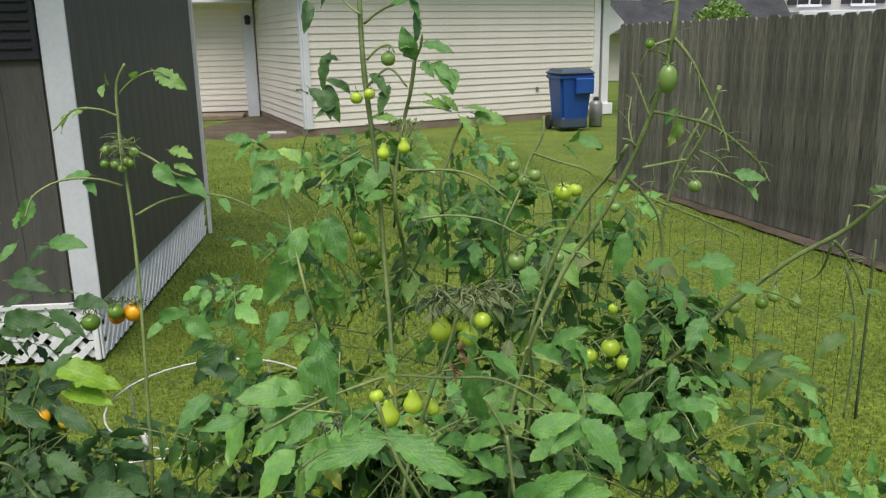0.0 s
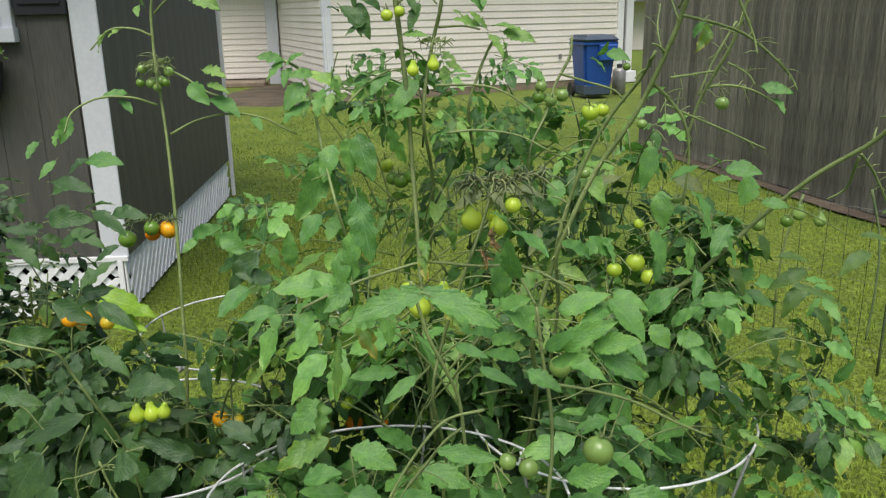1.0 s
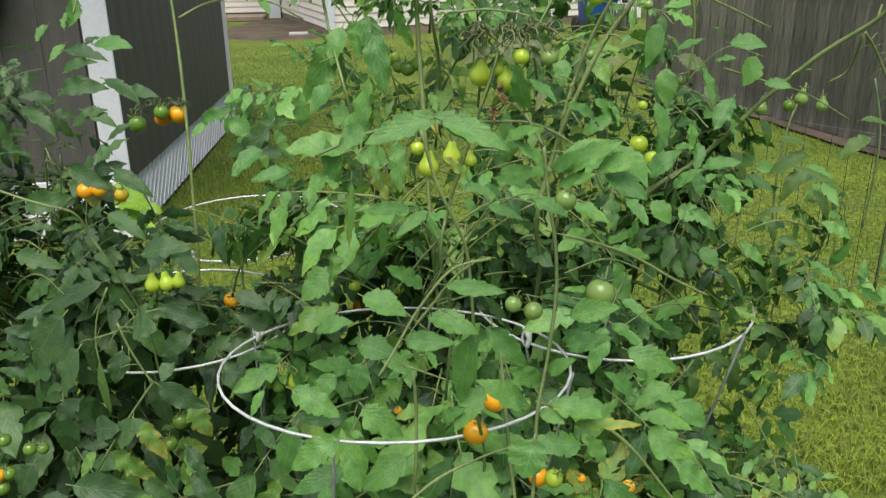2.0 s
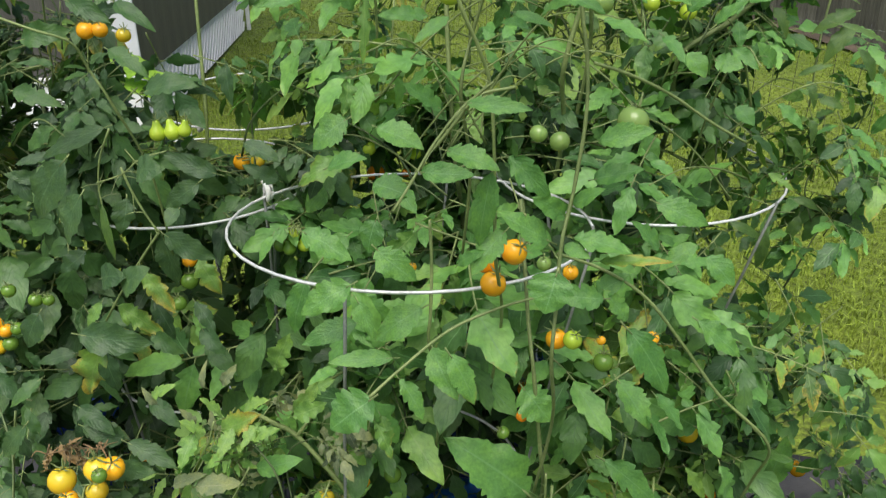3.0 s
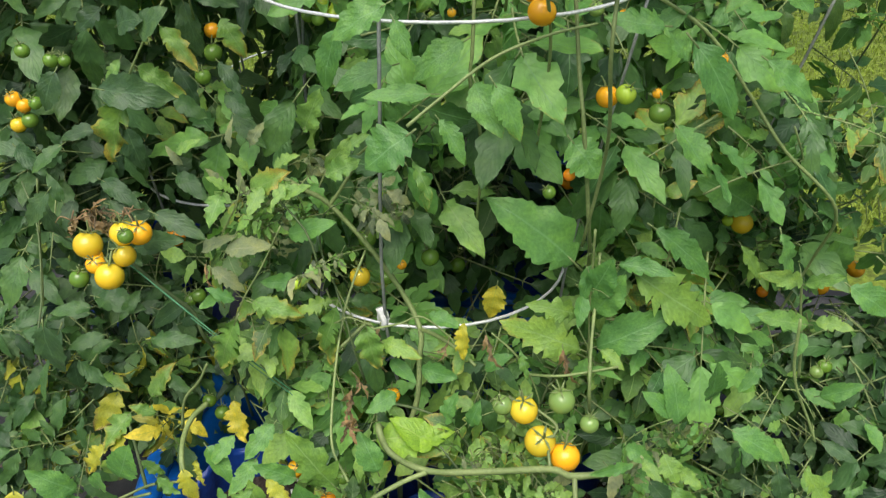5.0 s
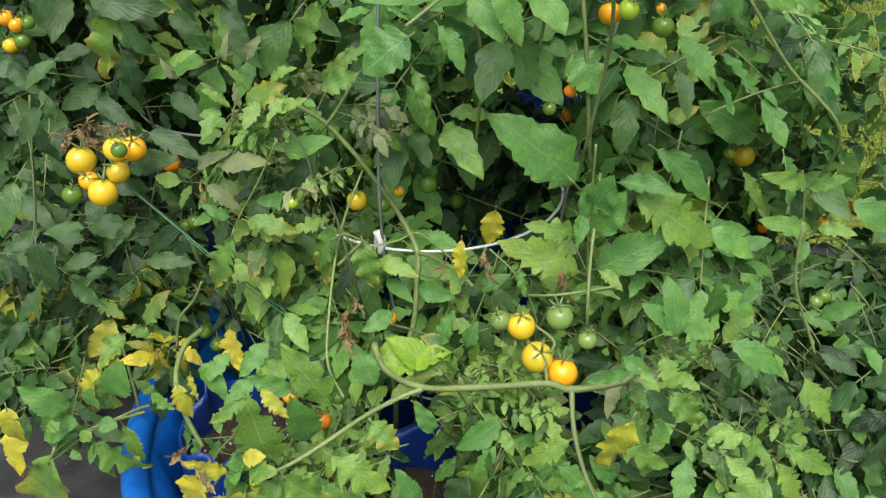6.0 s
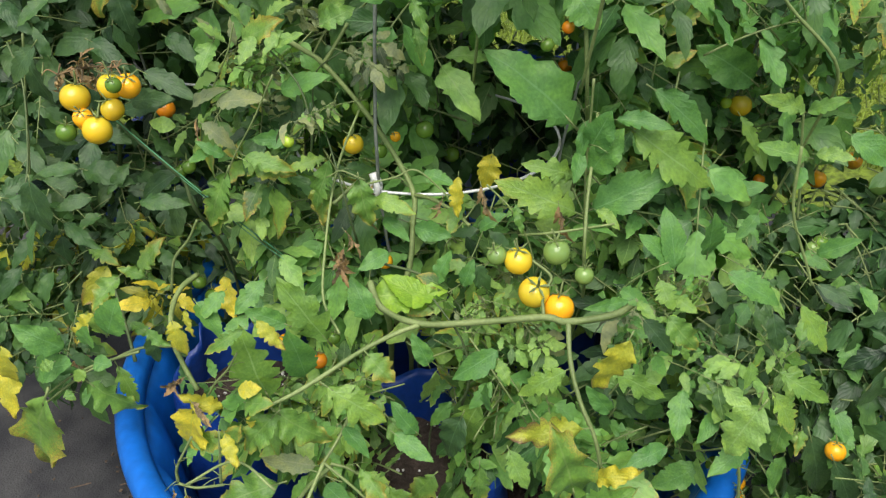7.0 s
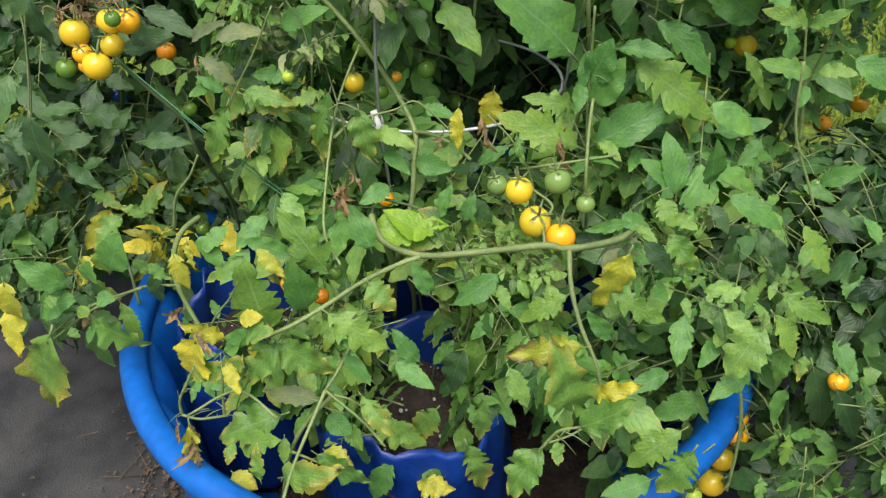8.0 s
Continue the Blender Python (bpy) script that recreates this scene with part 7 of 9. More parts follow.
front.blade((-0.361, 0.731, 0.800), (-0.361, 0.727, 0.832), "leaf_grey")
front.blade((-0.338, 0.735, 0.802), (-0.325, 0.728, 0.828), "leaf_grey")
front.blade((-0.369, 0.707, 0.760), (-0.372, 0.700, 0.787), "leaf_grey")
front.blade((-0.416, 0.717, 0.784), (-0.428, 0.705, 0.805), "leaf_grey")
front.blade((-0.343, 0.706, 0.754), (-0.350, 0.698, 0.781), "leaf_grey")
left.blade((-0.575, 0.709, 0.431), (-0.594, 0.661, 0.399), "leaf_yellow", v=1)
left.blade((-0.412, 0.715, 0.417), (-0.402, 0.669, 0.385), "leaf_yellow", v=1)
left.blade((-0.600, 0.720, 0.450), (-0.558, 0.699, 0.449), "leaf_edge")
left.blade((-0.529, 0.709, 0.424), (-0.499, 0.717, 0.468), "leaf_edge")
left.blade((-0.371, 0.696, 0.385), (-0.340, 0.657, 0.360), "leaf_edge")
# dark colour on the next blades stands for shade under the canopy
left.blade((-0.678, 0.722, 0.464), (-0.695, 0.682, 0.443), "leaf_dark")
left.blade((-0.619, 0.768, 0.521), (-0.655, 0.756, 0.544), "leaf_dark")
left.blade((-0.586, 0.748, 0.489), (-0.614, 0.720, 0.487), "leaf_dark")
left.blade((-0.708, 0.796, 0.573), (-0.656, 0.760, 0.550), "leaf_dark")
left.blade((-0.681, 0.758, 0.515), (-0.683, 0.714, 0.487), "leaf_dark")
left.blade((-0.649, 0.698, 0.425), (-0.659, 0.651, 0.393), "leaf_dark", v=0)
left.blade((-0.692, 0.699, 0.432), (-0.709, 0.655, 0.406), "leaf_dark", v=0)
left.blade((-0.551, 0.792, 0.546), (-0.563, 0.751, 0.525), "leaf_dark")
left.blade((-0.494, 0.770, 0.507), (-0.456, 0.765, 0.530), "leaf_dark")
left.blade((-0.613, 0.782, 0.540), (-0.548, 0.765, 0.543), "leaf_dark")
left.blade((-0.514, 0.728, 0.450), (-0.474, 0.702, 0.442), "leaf_dark")
left.stem([(-0.668, 0.786, 0.719), (-0.636, 0.742, 0.679), (-0.630, 0.698, 0.604), (-0.631, 0.654, 0.529)], 0.0013, 0.0013, mat="stem_dark")
front.blade((-0.301, 0.561, 0.533), (-0.325, 0.523, 0.519), v=2)
front.blade((-0.318, 0.536, 0.503), (-0.335, 0.496, 0.484), v=2)
front.blade((-0.345, 0.549, 0.524), (-0.362, 0.516, 0.515), v=2)
front.blade((-0.376, 0.539, 0.514), (-0.342, 0.507, 0.499))
right.blade((0.125, 0.345, 0.382), (0.084, 0.317, 0.383), v=2)
right.blade((0.217, 0.417, 0.469), (0.183, 0.383, 0.461), v=2)
# broad blades that face the open side
spread_blade(left, (-0.501, 0.800, 1.024), (-0.537, 0.780, 0.977), 0.7, "leaf_blue", 1)
spread_blade(left, (-0.372, 0.840, 1.026), (-0.411, 0.820, 0.998), 0.6, "leaf_blue", 0)
spread_blade(left, (-0.354, 0.860, 1.030), (-0.414, 0.840, 1.057), 0.42, "leaf_blue", 0)
spread_blade(left, (-0.408, 0.800, 0.974), (-0.353, 0.780, 0.943), 0.45, "leaf_blue", 1)
spread_blade(left, (-0.394, 0.860, 0.910), (-0.365, 0.840, 0.872), 0.7, "leaf_edge", 0)
spread_blade(left, (-0.449, 0.810, 0.916), (-0.402, 0.790, 0.877), 0.45, "leaf_edge", 0)
spread_blade(left, (-0.498, 0.790, 0.883), (-0.513, 0.770, 0.855), 0.5, "leaf_pale", 0)
spread_blade(left, (-0.489, 0.810, 0.867), (-0.430, 0.790, 0.842), 0.45, "leaf_edge", 0)
spread_blade(left, (-0.483, 0.750, 0.857), (-0.519, 0.730, 0.767), 0.52, "leaf_edge", 2)
spread_blade(left, (-0.532, 0.840, 0.929), (-0.561, 0.820, 0.903), 0.7, "leaf_blue", 2)
spread_blade(left, (-0.463, 0.920, 0.915), (-0.445, 0.900, 0.846), 0.5, "leaf_blue", 0)
spread_blade(front, (-0.236, 0.790, 0.921), (-0.265, 0.770, 0.857), 0.5, "leaf", 0)
spread_blade(front, (-0.165, 0.720, 0.905), (-0.227, 0.700, 0.895), 0.48, "leaf", 0)
spread_blade(front, (-0.158, 0.860, 0.972), (-0.174, 0.840, 0.938), 0.8, "leaf", 0)
spread_blade(front, (-0.100, 0.790, 0.990), (-0.146, 0.770, 0.949), 0.5, "leaf_edge", 2)
spread_blade(front, (-0.088, 0.700, 0.938), (-0.143, 0.680, 0.914), 0.5, "leaf", 1)
spread_blade(front, (-0.118, 0.660, 0.898), (-0.182, 0.640, 0.907), 0.36, "leaf", 0)
spread_blade(front, (-0.283, 0.770, 0.805), (-0.258, 0.750, 0.856), 0.45, "leaf_pale", 1)
spread_blade(front, (-0.201, 0.900, 0.932), (-0.238, 0.880, 0.903), 0.7, "leaf", 0)
spread_blade(front, (-0.246, 1.000, 0.960), (-0.280, 0.980, 0.934), 0.7, "leaf", 0)
spread_blade(front, (-0.081, 0.620, 1.127), (-0.036, 0.600, 1.131), 0.44, "leaf", 0)
spread_blade(front, (-0.003, 0.600, 1.150), (0.038, 0.580, 1.125), 0.55, "leaf", 2)
spread_blade(front, (0.048, 0.580, 1.103), (0.026, 0.560, 1.130), 0.5, "leaf", 0)
spread_blade(front, (0.037, 0.580, 1.078), (-0.005, 0.560, 1.110), 0.5, "leaf", 2)
spread_blade(front, (0.073, 0.600, 1.130), (0.107, 0.580, 1.148), 0.5, "leaf", 0)
spread_blade(front, (0.054, 0.580, 1.114), (0.071, 0.560, 1.136), 0.5, "leaf", 0)
spread_blade(front, (0.056, 0.570, 1.087), (0.101, 0.550, 1.091), 0.5, "leaf", 2)
spread_blade(front, (0.048, 0.570, 1.080), (0.065, 0.550, 1.079), 0.6, "leaf", 0)
spread_blade(front, (0.080, 0.570, 1.065), (0.136, 0.550, 1.079), 0.27, "leaf_edge", 0)
spread_blade(front, (0.040, 0.540, 1.068), (0.031, 0.520, 1.040), 1.05, "leaf", 1)
spread_blade(front, (-0.016, 0.660, 1.113), (-0.032, 0.640, 1.042), 0.38, "leaf", 0)
spread_blade(front, (0.109, 0.700, 0.955), (0.055, 0.680, 0.966), 0.6, "leaf", 2)
spread_blade(front, (0.120, 0.620, 0.967), (0.175, 0.600, 0.912), 0.48, "leaf", 2)
spread_blade(right, (0.234, 0.820, 0.965), (0.187, 0.800, 0.947), 0.5, "leaf", 0)
spread_blade(right, (0.224, 0.740, 0.907), (0.277, 0.720, 0.876), 0.5, "leaf", 2)
spread_blade(right, (0.114, 0.740, 0.990), (0.143, 0.720, 0.979), 0.6, "leaf", 0)
spread_blade(right, (0.331, 1.020, 0.909), (0.393, 1.000, 0.891), 0.32, "leaf_curl", 0)
spread_blade(right, (0.383, 1.020, 0.901), (0.385, 1.000, 0.825), 0.32, "leaf_curl", 0)
spread_blade(right, (0.426, 1.050, 0.934), (0.470, 1.030, 0.934), 0.38, "leaf_curl", 0)
spread_blade(right, (0.444, 1.060, 0.904), (0.429, 1.040, 0.860), 0.4, "leaf_curl", 0)
spread_blade(right, (0.311, 1.000, 0.881), (0.334, 0.980, 0.839), 0.5, "leaf_curl", 0)
spread_blade(right, (0.427, 1.050, 1.053), (0.446, 1.030, 1.028), 0.6, "leaf_curl", 0)
spread_blade(right, (0.399, 1.050, 1.028), (0.439, 1.030, 1.002), 0.4, "leaf_curl", 0)
spread_blade(front, (-0.056, 0.640, 0.919), (-0.020, 0.620, 0.874), 0.5, "leaf", 2)
spread_blade(front, (-0.135, 0.620, 0.874), (-0.180, 0.600, 0.847), 0.82, "leaf", 1)
spread_blade(front, (-0.111, 0.660, 0.871), (-0.077, 0.640, 0.838), 0.5, "leaf", 2)
spread_blade(front, (-0.134, 0.620, 0.844), (-0.109, 0.600, 0.813), 0.42, "leaf_edge", 2)
spread_blade(front, (-0.298, 0.700, 0.703), (-0.242, 0.680, 0.731), 0.45, "leaf", 0)
spread_blade(front, (-0.241, 0.660, 0.639), (-0.283, 0.640, 0.639), 0.5, "leaf_lobed", 2)
spread_blade(front, (-0.230, 0.630, 0.653), (-0.251, 0.610, 0.594), 0.4, "leaf_edge", 2)
spread_blade(front, (-0.194, 0.610, 0.643), (-0.185, 0.590, 0.588), 0.5, "leaf_edge", 1)
spread_blade(front, (-0.181, 0.620, 0.612), (-0.134, 0.600, 0.619), 0.5, "leaf_lobed", 0)
spread_blade(low, (-0.336, 0.650, 0.639), (-0.280, 0.630, 0.627), 0.55, "leaf_edge", 1)
spread_blade(low, (-0.342, 0.610, 0.644), (-0.376, 0.590, 0.577), 0.5, "leaf_edge", 1)
spread_blade(low, (-0.282, 0.680, 0.651), (-0.324, 0.660, 0.660), 0.5, "leaf", 2)
spread_blade(left, (-0.501, 0.780, 0.676), (-0.539, 0.760, 0.707), 0.6, "leaf_blue", 2)
spread_blade(left, (-0.491, 0.720, 0.673), (-0.436, 0.700, 0.697), 0.4, "leaf_blue", 0)
spread_blade(left, (-0.460, 0.740, 0.567), (-0.514, 0.720, 0.539), 0.4, "leaf_blue", 0)
spread_blade(left, (-0.592, 0.720, 0.743), (-0.630, 0.700, 0.703), 0.5, "leaf_blue", 1)
spread_blade(left, (-0.584, 0.620, 0.617), (-0.587, 0.600, 0.553), 0.6, "leaf_blue", 1)
spread_blade(left, (-0.582, 0.850, 0.766), (-0.630, 0.830, 0.763), 0.5, "leaf_blue", 2)
spread_blade(left, (-0.543, 0.850, 0.767), (-0.525, 0.830, 0.715), 0.6, "leaf_blue", 0)
spread_blade(front, (0.039, 0.705, 0.673), (-0.039, 0.685, 0.773), 0.5, "leaf", 1)
spread_blade(front, (0.027, 0.720, 0.823), (0.062, 0.700, 0.789), 0.8, "leaf", 1)
spread_blade(front, (0.105, 0.670, 0.683), (0.205, 0.650, 0.623), 0.46, "leaf_lobed", 1)
spread_blade(front, (0.085, 0.670, 0.695), (0.141, 0.650, 0.708), 0.42, "leaf", 2)
spread_blade(right, (0.134, 0.740, 0.701), (0.212, 0.720, 0.658), 0.45, "leaf", 2)
spread_blade(front, (0.051, 0.660, 0.579), (-0.033, 0.640, 0.633), 0.45, "leaf_lobed", 1)
spread_blade(front, (0.069, 0.660, 0.584), (0.148, 0.640, 0.641), 0.42, "leaf", 1)
spread_blade(front, (0.050, 0.680, 0.615), (-0.005, 0.660, 0.647), 0.5, "leaf_lobed", 2)
spread_blade(front, (0.062, 0.660, 0.635), (0.087, 0.640, 0.689), 0.7, "leaf", 0)
spread_blade(front, (0.058, 0.660, 0.662), (0.072, 0.640, 0.710), 0.8, "leaf", 0)
spread_blade(front, (0.056, 0.670, 0.694), (0.044, 0.650, 0.650), 0.4, "leaf", 0)
spread_blade(front, (0.071, 0.640, 0.596), (0.098, 0.620, 0.594), 0.6, "leaf_lobed", 0)
spread_blade(right, (0.281, 0.860, 0.664), (0.213, 0.840, 0.721), 0.6, "leaf", 0)
spread_blade(right, (0.279, 0.740, 0.698), (0.306, 0.720, 0.633), 0.5, "leaf", 2)
spread_blade(right, (0.225, 0.520, 0.780), (0.187, 0.500, 0.803), 0.42, "leaf_pale", 0)
spread_blade(right, (0.228, 0.520, 0.780), (0.246, 0.500, 0.805), 0.42, "leaf_pale", 0)
spread_blade(right, (0.239, 0.520, 0.735), (0.192, 0.500, 0.753), 0.42, "leaf_pale", 0)
spread_blade(right, (0.245, 0.520, 0.739), (0.268, 0.500, 0.751), 0.45, "leaf_pale", 0)
spread_blade(right, (0.237, 0.520, 0.725), (0.230, 0.500, 0.717), 0.6, "leaf", 0)
spread_blade(right, (0.315, 0.620, 0.710), (0.361, 0.600, 0.685), 0.5, "leaf", 1)
spread_blade(right, (0.416, 0.920, 0.515), (0.438, 0.900, 0.601), 0.6, "leaf", 0)
spread_blade(right, (0.375, 0.920, 0.650), (0.417, 0.900, 0.689), 0.42, "leaf", 2)
spread_blade(right, (0.256, 0.800, 0.643), (0.288, 0.780, 0.603), 0.38, "leaf_lobed", 0)
spread_blade(front, (0.074, 0.360, 0.646), (0.052, 0.340, 0.589), 0.5, "leaf_yellow", 1)
spread_blade(front, (0.043, 0.345, 0.553), (-0.021, 0.325, 0.555), 0.42, "leaf_yellow", 1)
spread_blade(front, (0.052, 0.310, 0.531), (0.080, 0.290, 0.559), 0.5, "leaf_yellow", 0)
spread_blade(front, (-0.020, 0.320, 0.548), (-0.005, 0.300, 0.517), 0.5, "leaf_pale", 1)
spread_blade(front, (0.038, 0.310, 0.510), (0.025, 0.290, 0.587), 0.5, "leaf_edge", 1)
spread_blade(front, (0.041, 0.280, 0.524), (0.076, 0.260, 0.559), 0.58, "leaf_edge", 1)
spread_blade(front, (0.010, 0.270, 0.506), (-0.024, 0.250, 0.463), 0.5, "leaf_edge", 1)
spread_blade(front, (0.023, 0.270, 0.514), (0.024, 0.250, 0.515), 0.75, "leaf_edge", 0)
spread_blade(front, (-0.052, 0.530, 0.392), (-0.083, 0.510, 0.322), 0.55, "leaf_lobed", 1)
spread_blade(front, (-0.033, 0.430, 0.563), (-0.076, 0.410, 0.543), 0.45, "leaf", 1)
spread_blade(front, (0.033, 0.430, 0.542), (-0.011, 0.410, 0.525), 0.5, "leaf_lobed", 1)
spread_blade(front, (0.075, 0.430, 0.548), (0.129, 0.410, 0.527), 0.42, "leaf_lobed", 1)
spread_blade(right, (0.213, 0.400, 0.540), (0.180, 0.380, 0.493), 0.62, "leaf_pale", 1)
spread_blade(right, (0.189, 0.450, 0.399), (0.144, 0.430, 0.365), 0.6, "leaf", 2)
spread_blade(right, (0.148, 0.360, 0.438), (0.096, 0.340, 0.404), 0.5, "leaf_lobed", 1)
spread_blade(right, (0.157, 0.340, 0.434), (0.127, 0.320, 0.383), 0.6, "leaf_edge", 1)
spread_blade(right, (0.185, 0.620, 0.415), (0.193, 0.600, 0.341), 0.4, "leaf_lobed", 1)
spread_blade(low, (-0.571, 0.500, 0.388), (-0.635, 0.480, 0.264), 0.52, "leaf_edge", 1)
spread_blade(low, (-0.541, 0.520, 0.449), (-0.573, 0.500, 0.498), 0.5, "leaf", 1)
spread_blade(low, (-0.509, 0.500, 0.416), (-0.454, 0.480, 0.382), 0.6, "leaf_edge", 1)
spread_blade(low, (-0.481, 0.520, 0.427), (-0.456, 0.500, 0.385), 0.5, "leaf_lobed", 2)
spread_blade(low, (-0.603, 0.500, 0.467), (-0.598, 0.480, 0.416), 0.6, "leaf_yellow", 1)
spread_blade(low, (-0.497, 0.540, 0.457), (-0.496, 0.520, 0.501), 0.8, "leaf_lobed", 0)
spread_blade(left, (-0.556, 0.620, 0.420), (-0.599, 0.600, 0.380), 0.4, "leaf_yellow", 1)
spread_blade(low, (-0.583, 0.520, 0.417), (-0.538, 0.500, 0.435), 0.8, "leaf", 0)
spread_blade(front, (-0.320, 0.430, 0.462), (-0.354, 0.410, 0.491), 0.45, "leaf_yellow", 1)
spread_blade(front, (-0.346, 0.420, 0.470), (-0.366, 0.400, 0.412), 0.78, "leaf_yellow", 1)
spread_blade(front, (-0.347, 0.420, 0.479), (-0.321, 0.400, 0.468), 0.6, "leaf_dry", 0)
spread_blade(front, (-0.351, 0.370, 0.393), (-0.344, 0.350, 0.327), 0.4, "leaf_dry", 0)
spread_blade(front, (-0.352, 0.370, 0.392), (-0.349, 0.350, 0.338), 0.45, "leaf_yellow", 2)
spread_blade(front, (-0.364, 0.370, 0.399), (-0.356, 0.350, 0.386), 0.5, "leaf_dry", 0)
spread_blade(front, (-0.262, 0.400, 0.383), (-0.337, 0.380, 0.366), 0.48, "leaf_edge", 1)
spread_blade(front, (-0.280, 0.460, 0.453), (-0.295, 0.440, 0.542), 0.6, "leaf_lobed", 1)
spread_blade(front, (-0.260, 0.420, 0.468), (-0.303, 0.400, 0.427), 0.5, "leaf_edge", 1)
spread_blade(front, (-0.263, 0.430, 0.462), (-0.208, 0.410, 0.429), 0.55, "leaf_edge", 1)
spread_blade(front, (-0.199, 0.410, 0.522), (-0.140, 0.390, 0.494), 0.55, "leaf_lobed", 1)
spread_blade(front, (-0.242, 0.480, 0.467), (-0.240, 0.460, 0.534), 0.6, "leaf", 0)
spread_blade(front, (-0.165, 0.450, 0.531), (-0.139, 0.430, 0.510), 0.7, "leaf_edge", 1)
spread_blade(front, (-0.219, 0.500, 0.503), (-0.254, 0.480, 0.582), 0.5, "leaf_lobed", 1)
spread_blade(low, (-0.207, 0.460, 0.411), (-0.199, 0.440, 0.384), 0.85, "leaf_lobed", 0)
spread_blade(low, (-0.228, 0.430, 0.380), (-0.272, 0.410, 0.411), 0.5, "leaf_grey", 1)
spread_blade(low, (-0.210, 0.400, 0.387), (-0.187, 0.380, 0.376), 0.9, "leaf", 0)
spread_blade(low, (-0.192, 0.400, 0.377), (-0.169, 0.380, 0.360), 0.7, "leaf_lobed", 0)
spread_blade(low, (-0.169, 0.420, 0.360), (-0.113, 0.400, 0.335), 0.5, "leaf_lobed", 1)
spread_blade(low, (-0.215, 0.360, 0.370), (-0.162, 0.340, 0.341), 0.45, "leaf_edge", 1)
spread_blade(low, (-0.248, 0.340, 0.355), (-0.197, 0.320, 0.392), 0.55, "leaf_edge", 0)
spread_blade(low, (-0.145, 0.400, 0.315), (-0.173, 0.380, 0.271), 0.5, "leaf", 1)
spread_blade(low, (-0.100, 0.460, 0.341), (-0.131, 0.440, 0.310), 0.75, "leaf_edge", 1)
spread_blade(low, (-0.117, 0.420, 0.305), (-0.082, 0.400, 0.270), 0.62, "leaf_edge", 1)
spread_blade(low, (-0.062, 0.420, 0.329), (-0.035, 0.400, 0.265), 0.5, "leaf_edge", 1)
spread_blade(low, (-0.048, 0.460, 0.361), (-0.047, 0.440, 0.304), 0.42, "leaf_edge", 1)
left.stem([(-0.447, 0.800, 1.059), (-0.438, 0.800, 1.027), (-0.423, 0.800, 0.992), (-0.414, 0.800, 0.977)], 0.0014, 0.0013, name="branch", stubs=6)
left.stem([(-0.414, 0.800, 0.977), (-0.451, 0.800, 0.928), (-0.487, 0.800, 0.875), (-0.514, 0.800, 0.832)], 0.0016, 0.0013, name="branch", stubs=6)
left.stem([(-0.452, 0.800, 1.106), (-0.470, 0.800, 1.069), (-0.478, 0.800, 1.031), (-0.477, 0.800, 0.997)], 0.0013, 0.0010, name="branch", stubs=6)
front.stem([(-0.199, 0.390, 0.428), (-0.229, 0.390, 0.388), (-0.254, 0.390, 0.336), (-0.277, 0.390, 0.244)], 0.0024, 0.0020, name="branch", stubs=6)
front.stem([(-0.208, 0.420, 0.397), (-0.189, 0.420, 0.391), (-0.168, 0.420, 0.369), (-0.149, 0.420, 0.318)], 0.0018, 0.0010, name="branch", stubs=6)
front.stem([(-0.246, 0.370, 0.360), (-0.229, 0.370, 0.351), (-0.211, 0.370, 0.340), (-0.197, 0.370, 0.330)], 0.0017, 0.0010, name="branch", stubs=6)
front.stem([(-0.368, 0.390, 0.385), (-0.351, 0.390, 0.380), (-0.332, 0.390, 0.384), (-0.318, 0.390, 0.388)], 0.0016, 0.0013, name="branch", stubs=6)
front.stem([(-0.374, 0.400, 0.374), (-0.372, 0.400, 0.396), (-0.359, 0.400, 0.423), (-0.346, 0.400, 0.448)], 0.0017, 0.0012, name="branch", stubs=6)
front.stem([(-0.326, 0.400, 0.377), (-0.322, 0.400, 0.409), (-0.318, 0.400, 0.434), (-0.315, 0.400, 0.459)], 0.0016, 0.0012, name="branch", stubs=6)
front.stem([(0.010, 0.280, 0.493), (0.017, 0.280, 0.507), (0.025, 0.280, 0.518), (0.043, 0.280, 0.524)], 0.0016, 0.0012, name="branch", stubs=6)
front.stem([(-0.337, 0.440, 0.470), (-0.326, 0.440, 0.489), (-0.310, 0.440, 0.509), (-0.297, 0.440, 0.532)], 0.0012, 0.0010, name="branch", stubs=6)
low.stem([(-0.449, 0.520, 0.452), (-0.507, 0.520, 0.427), (-0.549, 0.520, 0.401), (-0.590, 0.520, 0.365)], 0.0018, 0.0012, name="branch", stubs=6)
right.stem([(0.249, 0.530, 0.663), (0.243, 0.530, 0.701), (0.235, 0.530, 0.738), (0.228, 0.530, 0.776)], 0.0016, 0.0011, name="branch", stubs=6)
spread_blade(left, (-0.524, 0.820, 1.059), (-0.583, 0.800, 0.999), 0.55, "leaf_blue", 1)
spread_blade(left, (-0.456, 0.820, 1.012), (-0.454, 0.800, 0.975), 0.8, "leaf_blue", 2)
spread_blade(left, (-0.419, 0.780, 1.063), (-0.390, 0.760, 1.080), 0.9, "leaf_blue", 0)
spread_blade(left, (-0.369, 0.760, 1.025), (-0.380, 0.740, 1.018), 0.9, "leaf_blue", 0)
spread_blade(left, (-0.476, 0.760, 0.933), (-0.447, 0.740, 0.954), 0.8, "leaf_blue", 0)
spread_blade(left, (-0.448, 0.750, 0.929), (-0.415, 0.730, 0.958), 0.8, "leaf_blue", 0)
spread_blade(left, (-0.454, 0.840, 0.856), (-0.421, 0.820, 0.817), 0.5, "leaf_blue", 2)
spread_blade(left, (-0.391, 0.820, 0.870), (-0.357, 0.800, 0.842), 0.5, "leaf_blue", 2)
